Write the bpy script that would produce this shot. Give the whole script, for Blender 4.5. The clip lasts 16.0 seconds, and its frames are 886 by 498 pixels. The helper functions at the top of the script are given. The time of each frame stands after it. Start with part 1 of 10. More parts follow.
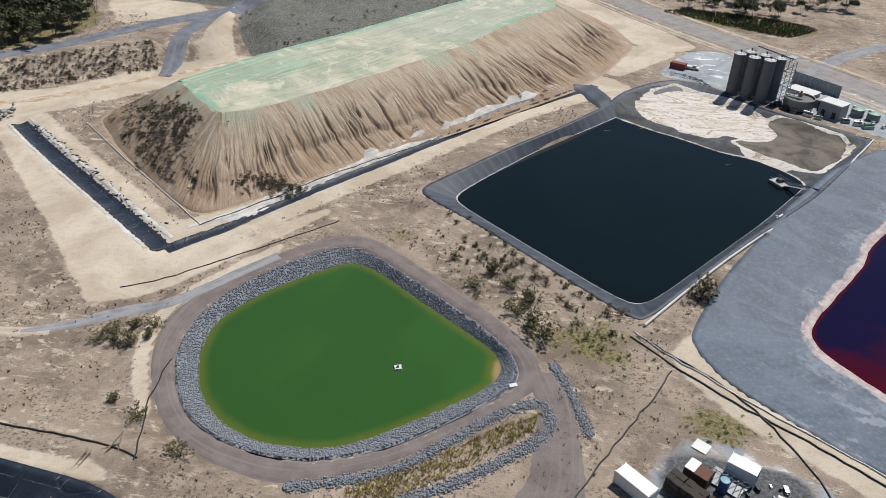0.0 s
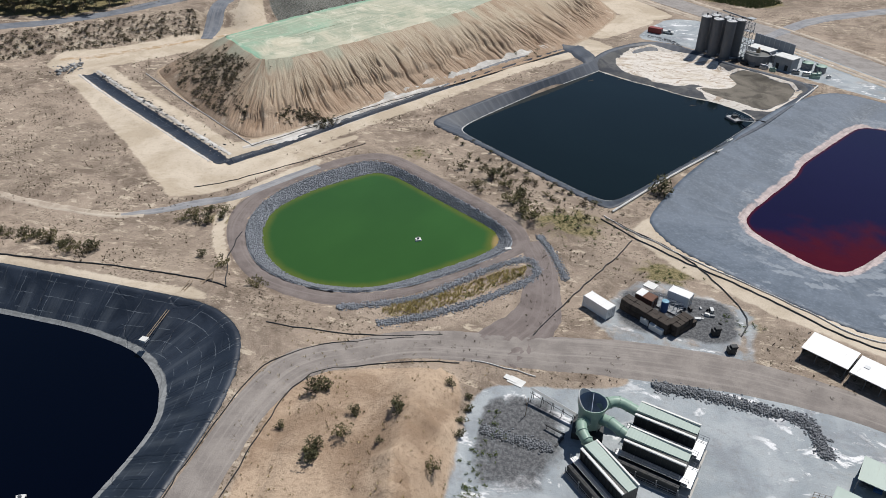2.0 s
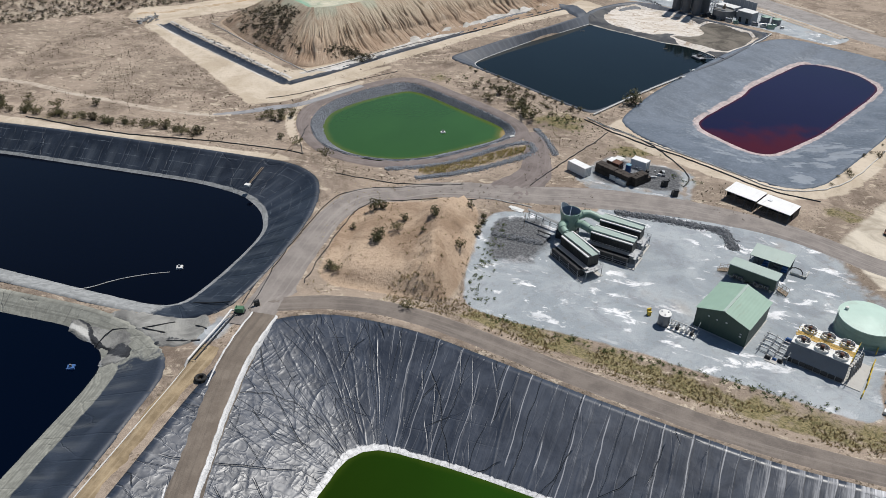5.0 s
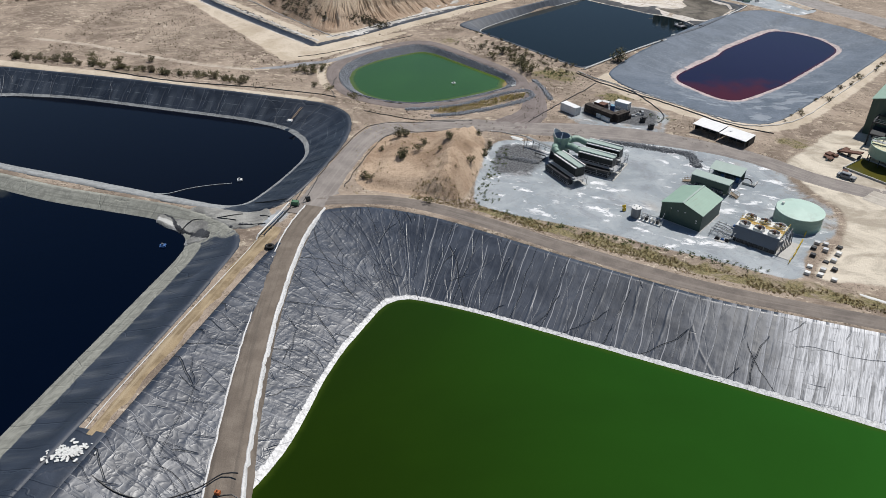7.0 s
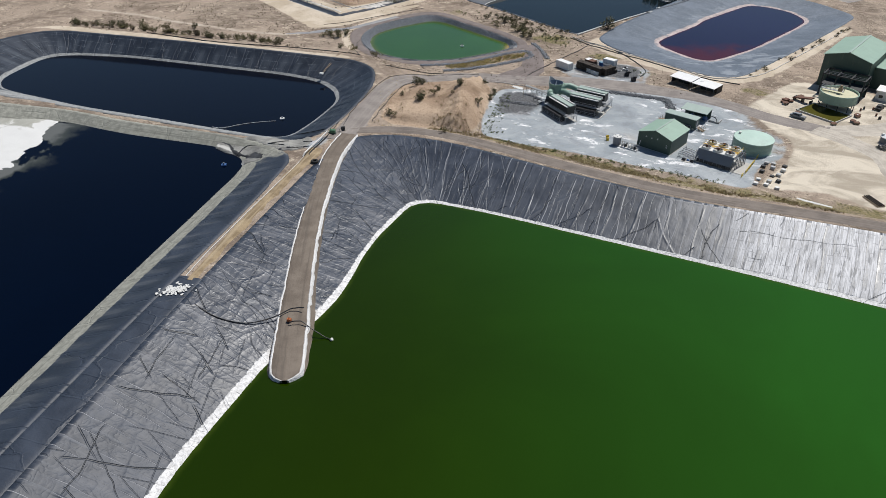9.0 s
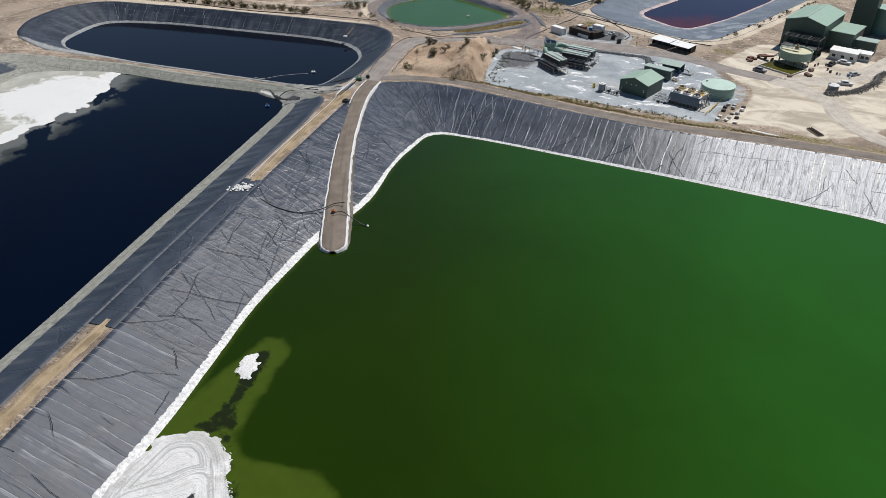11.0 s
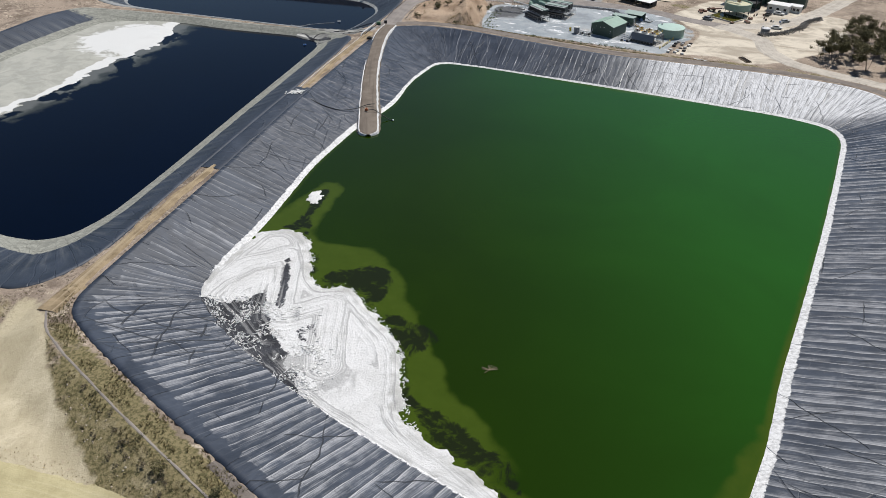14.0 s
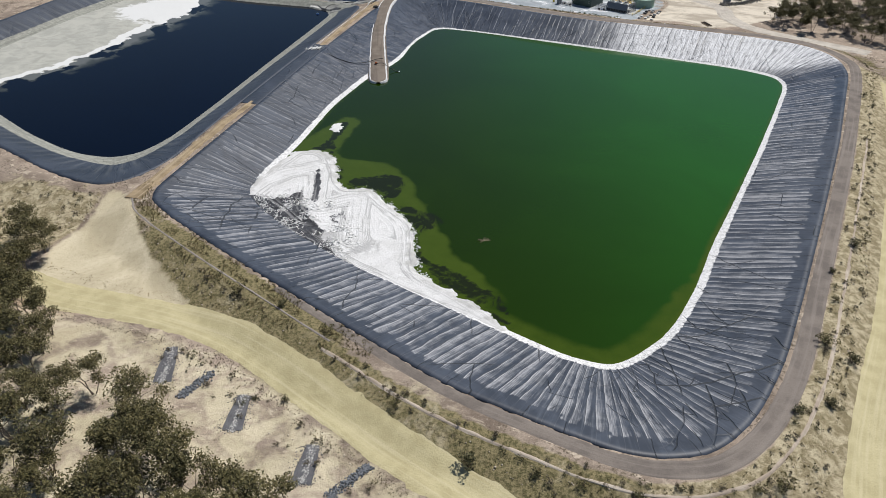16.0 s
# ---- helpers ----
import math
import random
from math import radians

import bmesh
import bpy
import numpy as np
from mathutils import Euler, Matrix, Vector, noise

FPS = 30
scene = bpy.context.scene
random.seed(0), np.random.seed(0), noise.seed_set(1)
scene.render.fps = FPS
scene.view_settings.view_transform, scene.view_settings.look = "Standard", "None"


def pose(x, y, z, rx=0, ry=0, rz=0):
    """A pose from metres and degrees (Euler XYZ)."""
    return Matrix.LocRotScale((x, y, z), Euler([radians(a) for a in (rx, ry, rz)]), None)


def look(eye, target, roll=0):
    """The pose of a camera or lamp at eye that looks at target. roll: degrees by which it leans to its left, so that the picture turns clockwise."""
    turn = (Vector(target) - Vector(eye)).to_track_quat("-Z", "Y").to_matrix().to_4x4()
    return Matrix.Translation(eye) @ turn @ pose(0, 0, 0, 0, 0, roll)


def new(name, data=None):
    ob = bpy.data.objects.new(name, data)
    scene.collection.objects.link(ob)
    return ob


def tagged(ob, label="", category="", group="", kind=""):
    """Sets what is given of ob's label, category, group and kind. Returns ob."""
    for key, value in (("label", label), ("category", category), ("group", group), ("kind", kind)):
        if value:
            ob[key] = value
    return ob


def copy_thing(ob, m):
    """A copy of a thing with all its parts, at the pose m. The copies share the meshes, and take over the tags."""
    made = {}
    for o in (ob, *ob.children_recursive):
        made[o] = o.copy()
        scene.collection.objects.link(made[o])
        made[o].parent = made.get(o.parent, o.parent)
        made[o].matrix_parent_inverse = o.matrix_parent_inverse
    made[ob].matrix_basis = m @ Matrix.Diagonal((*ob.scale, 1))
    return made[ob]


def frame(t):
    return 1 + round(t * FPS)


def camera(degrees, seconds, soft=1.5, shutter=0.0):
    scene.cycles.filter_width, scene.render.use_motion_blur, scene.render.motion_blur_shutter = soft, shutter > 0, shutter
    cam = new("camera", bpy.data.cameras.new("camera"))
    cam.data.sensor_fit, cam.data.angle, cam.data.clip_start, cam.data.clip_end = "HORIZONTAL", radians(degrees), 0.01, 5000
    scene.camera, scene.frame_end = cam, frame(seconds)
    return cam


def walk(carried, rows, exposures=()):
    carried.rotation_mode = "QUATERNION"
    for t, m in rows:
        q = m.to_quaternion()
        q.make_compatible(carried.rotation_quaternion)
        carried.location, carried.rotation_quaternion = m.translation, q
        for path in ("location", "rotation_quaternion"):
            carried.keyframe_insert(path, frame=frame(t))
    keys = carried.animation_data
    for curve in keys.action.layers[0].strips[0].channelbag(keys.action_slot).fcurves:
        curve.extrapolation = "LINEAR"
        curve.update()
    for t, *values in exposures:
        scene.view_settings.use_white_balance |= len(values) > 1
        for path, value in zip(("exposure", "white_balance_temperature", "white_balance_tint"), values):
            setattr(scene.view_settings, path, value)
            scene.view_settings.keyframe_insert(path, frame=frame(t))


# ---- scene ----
cam = camera(61.9, 16.0, soft=0.72)
METRES, EYE, TILT, LEAN, TURN = 344.8, 90.0, 0.0, 0.0, 13.8
ROWS = [
    (0.0, 0.0, 0.0, 0.0, 0.77, -32.87, -1.19),
    (0.5, -0.0005, -0.0331, -0.0002, 0.73, -32.83, -1.09),
    (1.0, -0.002, -0.0664, 0.0007, 0.62, -32.86, -1.1),
    (1.5, -0.0028, -0.0978, 0.0005, 0.66, -32.84, -0.99),
    (2.0, -0.0048, -0.1292, 0.001, 0.73, -32.87, -1.01),
    (2.5, -0.0067, -0.1597, 0.0012, 0.8, -32.83, -0.97),
    (3.0, -0.0077, -0.1895, 0.0015, 0.9, -32.86, -0.97),
    (3.5, -0.0095, -0.219, 0.0013, 0.95, -32.87, -0.95),
    (4.0, -0.0112, -0.2485, 0.0016, 1.0, -32.9, -0.95),
    (4.5, -0.0128, -0.2778, 0.0014, 1.06, -32.89, -0.9),
    (5.0, -0.0146, -0.3075, 0.0014, 1.13, -32.89, -0.9),
    (7.5, -0.0231, -0.4573, 0.0022, 1.21, -33.01, -0.77),
    (8.0, -0.0247, -0.4871, 0.0021, 1.27, -33.0, -0.79),
    (8.5, -0.0265, -0.5179, 0.0025, 1.32, -32.99, -0.76),
    (9.0, -0.0282, -0.5488, 0.0027, 1.34, -33.02, -0.78),
    (11.5, -0.0359, -0.7063, 0.004, 1.41, -33.07, -0.79),
    (12.0, -0.0372, -0.7383, 0.0043, 1.32, -33.08, -0.76),
    (12.5, -0.0384, -0.7704, 0.0043, 1.19, -33.06, -0.74),
    (13.0, -0.0395, -0.8029, 0.0044, 1.08, -33.03, -0.72),
    (13.5, -0.0407, -0.8353, 0.0045, 0.9, -33.01, -0.71),
    (14.0, -0.0425, -0.8678, 0.0043, 0.88, -33.0, -0.73),
    (14.5, -0.0445, -0.9005, 0.0041, 0.88, -32.98, -0.75),
    (15.0, -0.0456, -0.9335, 0.0041, 0.77, -32.95, -0.74),
    (15.5, -0.0468, -0.966, 0.0036, 0.34, -32.95, -0.69),
    (16.0, -0.0482, -0.9987, 0.0032, 0.24, -32.95, -0.69),
]
walk(cam, [(t, pose(0, 0, EYE, TILT, LEAN, TURN) @ pose(METRES * x, METRES * y, METRES * z, 90 + pitch, roll, yaw)) for t, x, y, z, yaw, pitch, roll in ROWS])

# ---- light ----
SUN_EL, SUN_AZ = 61.0, 30.0          # degrees; azimuth from +y towards +x
world = bpy.data.worlds.new("sky")
scene.world = world
world.use_nodes = True
_bg = world.node_tree.nodes["Background"]
_sky = world.node_tree.nodes.new("ShaderNodeTexSky")
_sky.sky_type, _sky.sun_disc = "NISHITA", False
_sky.sun_elevation, _sky.sun_rotation = radians(SUN_EL), radians(SUN_AZ)
_sky.air_density, _sky.dust_density, _sky.ozone_density = 1.0, 0.1, 2.0
world.node_tree.links.new(_sky.outputs[0], _bg.inputs[0])
_bg.inputs[1].default_value = 0.062
_sun = bpy.data.lights.new("sun", "SUN")
_sun.energy, _sun.angle, _sun.color = 4.6, radians(0.6), (1.0, 0.965, 0.915)
_d = Vector((math.sin(radians(SUN_AZ)) * math.cos(radians(SUN_EL)), math.cos(radians(SUN_AZ)) * math.cos(radians(SUN_EL)), math.sin(radians(SUN_EL))))
new("sun", _sun).matrix_world = look(_d * 300, (0, 0, 0))
scene.view_settings.exposure = 0.0

# ---- materials ----
class Net:
    """Short hand for node materials that work in world metres."""

    def __init__(self, name, rough=0.85, metal=0.0, spec=0.3):
        self.mat = bpy.data.materials.new(name)
        self.mat.use_nodes = True
        self.nt = self.mat.node_tree
        self.bsdf = self.nt.nodes["Principled BSDF"]
        self.bsdf.inputs["Roughness"].default_value = rough
        self.bsdf.inputs["Metallic"].default_value = metal
        self.bsdf.inputs["Specular IOR Level"].default_value = spec
        self.pos = self.nt.nodes.new("ShaderNodeNewGeometry").outputs["Position"]

    def node(self, kind, **values):
        n = self.nt.nodes.new(kind)
        for k, v in values.items():
            n.inputs[k].default_value = v
        return n

    def link(self, a, b):
        if hasattr(a, "links"):
            self.nt.links.new(a, b)
        else:
            b.default_value = a

    def scaled(self, vec, s):
        m = self.nt.nodes.new("ShaderNodeMapping")
        m.inputs["Scale"].default_value = s
        self.nt.links.new(vec, m.inputs["Vector"])
        return m.outputs[0]

    def noise(self, scale, detail=4.0, rough=0.55, vec=None, warp=0.0, stretch=None):
        n = self.node("ShaderNodeTexNoise", Scale=scale, Detail=detail, Roughness=rough, Distortion=warp)
        v = vec if vec is not None else self.pos
        if stretch:
            v = self.scaled(v, stretch)
        self.nt.links.new(v, n.inputs["Vector"])
        return n.outputs["Fac"]

    def math(self, op, a, b=0.0, c=0.0):
        n = self.nt.nodes.new("ShaderNodeMath")
        n.operation = op
        for i, v in enumerate((a, b, c)):
            self.link(v, n.inputs[i])
        return n.outputs[0]

    def step(self, v, lo, hi):
        n = self.nt.nodes.new("ShaderNodeMapRange")
        n.interpolation_type = "SMOOTHSTEP"
        self.link(v, n.inputs[0])
        n.inputs[1].default_value, n.inputs[2].default_value = lo, hi
        return n.outputs[0]

    def mix(self, fac, a, b):
        n = self.nt.nodes.new("ShaderNodeMix")
        n.data_type = "RGBA"
        self.link(fac, n.inputs[0])
        for v, s in ((a, n.inputs[6]), (b, n.inputs[7])):
            self.link(v if hasattr(v, "links") else (*v, 1.0), s)
        return n.outputs[2]

    def attr(self, name):
        n = self.nt.nodes.new("ShaderNodeAttribute")
        n.attribute_name = name
        s = self.nt.nodes.new("ShaderNodeSeparateColor")
        self.nt.links.new(n.outputs["Color"], s.inputs[0])
        return s.outputs

    def uv(self):
        n = self.nt.nodes.new("ShaderNodeUVMap")
        n.uv_map = "UVMap"
        return n.outputs[0]

    def random(self):
        return self.nt.nodes.new("ShaderNodeObjectInfo").outputs["Random"]

    def island(self):
        return self.nt.nodes.new("ShaderNodeNewGeometry").outputs["Random Per Island"]

    def out(self, color=None, rough=None, bump=None, height=0.1, strength=1.0):
        if color is not None:
            self.link(color if hasattr(color, "links") else (*color, 1.0), self.bsdf.inputs["Base Color"])
        if rough is not None:
            self.link(rough, self.bsdf.inputs["Roughness"])
        if bump is not None:
            b = self.node("ShaderNodeBump", Strength=strength, Distance=height)
            self.nt.links.new(bump, b.inputs["Height"])
            self.nt.links.new(b.outputs[0], self.bsdf.inputs["Normal"])
        return self.mat


def ground_material():
    n = Net("dry_earth", 0.95, spec=0.15)
    big, mid, fine = n.noise(0.03, 5), n.noise(0.22, 6, 0.62, warp=0.6), n.noise(1.6, 5, 0.7)
    grain = n.noise(5.0, 3, 0.7)
    zone, zone2 = n.attr("zone"), n.attr("zone2")
    patch = n.noise(0.055, 9, 0.64, warp=0.8)
    zone3 = n.attr("zone3")
    c = n.mix(n.step(patch, 0.38, 0.60), (0.176, 0.137, 0.108), (0.345, 0.277, 0.22))
    c = n.mix(n.math("MULTIPLY", n.step(mid, 0.45, 0.66), 0.5), c, (0.445, 0.364, 0.29))
    c = n.mix(n.math("MULTIPLY", n.step(big, 0.46, 0.62), 0.35), c, (0.25, 0.205, 0.163))
    fleck = n.math("MULTIPLY", n.step(n.noise(0.27, 8, 0.68, warp=0.5, stretch=(1.0, 2.1, 1.0)), 0.55, 0.61), n.step(n.noise(0.04, 4), 0.40, 0.56))
    c = n.mix(n.math("MULTIPLY", fleck, 0.8), c, (0.57, 0.485, 0.38))
    pebble = n.noise(2.6, 6, 0.75)
    c = n.mix(n.math("MULTIPLY", n.step(pebble, 0.53, 0.72), 0.45), c, (0.54, 0.46, 0.365))
    tuft = n.math("MULTIPLY", n.step(fine, 0.52, 0.60), n.step(n.noise(0.11, 5, 0.6), 0.44, 0.58))
    c = n.mix(n.math("MULTIPLY", tuft, 0.8), c, (0.085, 0.068, 0.045))

    def over(mask, colour, spread=0.55):
        f = n.step(n.math("ADD", mask, n.math("MULTIPLY", n.math("SUBTRACT", mid, 0.5), spread)), 0.35, 0.6)
        return n.mix(f, c, colour)

    veg = n.mix(n.step(fine, 0.42, 0.6), (0.245, 0.205, 0.11), (0.105, 0.095, 0.045))
    c = over(zone[2], veg, 1.1)
    sand = n.mix(n.step(patch, 0.36, 0.62), (0.43, 0.360, 0.275), (0.56, 0.485, 0.39))
    where = n.nt.nodes.new("ShaderNodeSeparateXYZ")
    n.nt.links.new(n.pos, where.inputs[0])
    khaki = n.mix(n.step(patch, 0.36, 0.62), (0.42, 0.365, 0.25), (0.565, 0.50, 0.36))
    sand = n.mix(n.step(n.math("MULTIPLY", where.outputs[1], -1.0), 120.0, 190.0), sand, khaki)
    c = over(zone[1], n.mix(n.math("MULTIPLY", n.step(n.noise(0.9, 5), 0.55, 0.7), 0.35), sand, (0.40, 0.318, 0.235)), 0.85)
    verge = n.mix(n.step(n.noise(0.5, 6, 0.68, warp=0.5), 0.40, 0.62), (0.235, 0.195, 0.115), (0.47, 0.405, 0.275))
    verge = n.mix(n.math("MULTIPLY", n.step(fine, 0.54, 0.64), 0.6), verge, (0.12, 0.105, 0.055))
    c = over(zone3[0], verge, 0.8)
    grey = n.mix(n.step(n.noise(0.09, 5, 0.6, warp=0.8), 0.35, 0.65), (0.262, 0.292, 0.315), (0.362, 0.390, 0.408))
    white = n.math("MULTIPLY", n.step(n.noise(0.13, 8, 0.66, warp=0.5, stretch=(1.0, 1.9, 1.0)), 0.55, 0.62), n.step(n.noise(0.035, 3), 0.38, 0.52))
    grey = n.mix(n.math("MULTIPLY", white, 0.9), grey, (0.80, 0.80, 0.81))
    grey = n.mix(n.math("MULTIPLY", n.step(n.noise(0.06, 4), 0.6, 0.72), 0.4), grey, (0.37, 0.32, 0.27))
    grey = n.mix(n.math("MULTIPLY", n.step(n.noise(0.10, 7, 0.66, warp=0.5), 0.52, 0.64), 0.6), grey, (0.215, 0.228, 0.25))
    c = over(zone[0], grey, 0.7)
    rock = n.mix(n.step(fine, 0.4, 0.62), (0.10, 0.105, 0.095), (0.21, 0.21, 0.19))
    c = over(zone2[1], rock, 0.5)
    c = over(zone2[2], n.mix(n.step(fine, 0.4, 0.62), (0.30, 0.225, 0.16), (0.44, 0.35, 0.26)), 0.4)
    hum = n.mix(n.step(patch, 0.38, 0.6), (0.275, 0.195, 0.135), (0.46, 0.35, 0.255))
    c = over(zone2[0], n.mix(n.math("MULTIPLY", n.step(fine, 0.5, 0.64), 0.5), hum, (0.20, 0.14, 0.095)), 0.5)
    c = n.mix(n.math("MULTIPLY", n.step(n.noise(0.75, 8, 0.8, warp=0.4), 0.5, 0.66), 0.24), c, (0.17, 0.13, 0.095))
    dust = n.mix(n.step(n.noise(0.07, 8, 0.62, warp=1.0, stretch=(1.0, 1.6, 1.0)), 0.38, 0.62), (0.385, 0.335, 0.268), (0.63, 0.565, 0.465))
    c = over(zone3[2], dust, 0.5)
    gravel = n.mix(n.step(fine, 0.4, 0.62), (0.075, 0.078, 0.083), (0.15, 0.152, 0.158))
    c = over(zone3[1], gravel, 0.6)
    flat = n.math("SUBTRACT", 1.0, n.math("MULTIPLY", n.math("MAXIMUM", zone[0], zone[1]), 0.6))
    return n.out(c, bump=n.math("MULTIPLY", flat, n.math("ADD", n.math("MULTIPLY", fine, 0.8), n.math("MULTIPLY", grain, 0.5))), height=0.35, strength=0.8)


def slope_material():
    """Eroded earth: u runs along the foot and v up the face, in metres."""
    n = Net("eroded_earth", 0.95, spec=0.15)
    uv, w = n.uv(), n.attr("wear")
    run = n.noise(1.0, 5, 0.65, vec=n.scaled(uv, (0.75, 0.05, 1.0)), warp=0.3)
    wide = n.noise(1.0, 5, 0.6, vec=n.scaled(uv, (0.11, 0.05, 1.0)), warp=0.5)
    fine = n.noise(2.2, 6, 0.72)
    c = n.mix(n.step(w[0], 0.15, 0.75), (0.40, 0.30, 0.22), (0.46, 0.385, 0.29))
    c = n.mix(n.math("MULTIPLY", n.step(wide, 0.46, 0.66), 0.65), c, (0.32, 0.225, 0.155))
    c = n.mix(n.math("MULTIPLY", n.step(run, 0.5, 0.68), 0.55), c, (0.26, 0.185, 0.13))
    c = n.mix(n.math("MULTIPLY", n.step(n.noise(0.25, 5, 0.6, warp=0.7), 0.55, 0.7), 0.6), c, (0.53, 0.45, 0.36))
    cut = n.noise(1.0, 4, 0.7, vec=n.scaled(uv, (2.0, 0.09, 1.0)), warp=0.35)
    # Fine rills: shade painted as dark brown along the bump's low lines.
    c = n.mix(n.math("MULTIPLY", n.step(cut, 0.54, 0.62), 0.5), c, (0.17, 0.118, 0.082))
    c = n.mix(n.math("MULTIPLY", n.step(n.math("ADD", w[2], n.math("MULTIPLY", n.math("SUBTRACT", run, 0.5), 0.8)), 0.45, 0.9), 0.6), c, (0.38, 0.42, 0.33))
    c = n.mix(n.math("MULTIPLY", n.step(fine, 0.52, 0.68), 0.4), c, (0.22, 0.16, 0.11))
    # Deeper cuts get browner, which paints the rills' shade into the earth.
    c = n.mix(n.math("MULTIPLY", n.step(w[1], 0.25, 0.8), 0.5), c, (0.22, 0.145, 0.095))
    return n.out(c, bump=n.math("ADD", n.math("MULTIPLY", fine, 0.7), n.math("SUBTRACT", n.math("MULTIPLY", run, 1.1), n.math("MULTIPLY", cut, 0.9))), height=0.45, strength=0.85)


def crust_material():
    """Dried slimes: u runs along the rim and v inwards, in metres."""
    n = Net("green_crust", 0.9, spec=0.2)
    uv, w = n.uv(), n.attr("wear")
    lines = n.noise(1.0, 6, 0.7, vec=n.scaled(uv, (0.02, 0.75, 1.0)), warp=0.4)
    blot, fine = n.noise(0.07, 6, 0.65, warp=1.2), n.noise(1.4, 5, 0.7)
    soft = n.math("MULTIPLY", n.math("SUBTRACT", blot, 0.5), 0.9)
    c = n.mix(n.step(blot, 0.36, 0.64), (0.29, 0.33, 0.25), (0.49, 0.465, 0.36))
    c = n.mix(n.math("MULTIPLY", n.step(n.math("ADD", w[2], soft), 0.35, 0.75), 0.6), c, (0.36, 0.395, 0.325))
    c = n.mix(n.math("MULTIPLY", n.step(n.math("ADD", w[0], soft), 0.30, 0.75), 0.9), c, (0.20, 0.37, 0.265))
    c = n.mix(n.math("MULTIPLY", n.step(n.math("ADD", w[1], soft), 0.4, 0.8), 0.8), c, (0.54, 0.495, 0.38))
    c = n.mix(n.math("MULTIPLY", n.step(lines, 0.5, 0.66), 0.5), c, (0.56, 0.52, 0.41))
    c = n.mix(n.math("MULTIPLY", n.math("SUBTRACT", 1.0, n.step(lines, 0.34, 0.47)), 0.4), c, (0.25, 0.29, 0.225))
    c = n.mix(n.math("MULTIPLY", n.step(n.noise(0.13, 8, 0.75, warp=0.9), 0.52, 0.62), 0.65), c, (0.60, 0.575, 0.47))
    c = n.mix(n.math("MULTIPLY", n.step(fine, 0.54, 0.7), 0.25), c, (0.27, 0.30, 0.24))
    return n.out(c, bump=n.math("ADD", fine, lines), height=0.2, strength=0.6)


def gravel_material(name, a, b, track=(0.3, 0.25, 0.2), white=0.0):
    n = Net(name, 0.92, spec=0.2)
    uv = n.uv()
    mid, fine = n.noise(0.25, 5, 0.6), n.noise(3.5, 4, 0.7)
    c = n.mix(n.step(mid, 0.35, 0.65), a, b)
    wheel = n.noise(1.0, 4, 0.55, vec=n.scaled(uv, (0.03, 1.1, 1.0)))
    c = n.mix(n.math("MULTIPLY", n.step(wheel, 0.48, 0.66), 0.6), c, track)
    if white:
        c = n.mix(n.math("MULTIPLY", n.step(n.noise(0.35, 5, 0.65, warp=0.8), 0.55, 0.66), white), c, (0.62, 0.60, 0.56))
    c = n.mix(n.math("MULTIPLY", n.step(fine, 0.5, 0.75), 0.35), c, tuple(x * 0.55 for x in a))
    return n.out(c, bump=n.math("ADD", fine, n.math("MULTIPLY", wheel, 0.6)), height=0.12, strength=0.7)


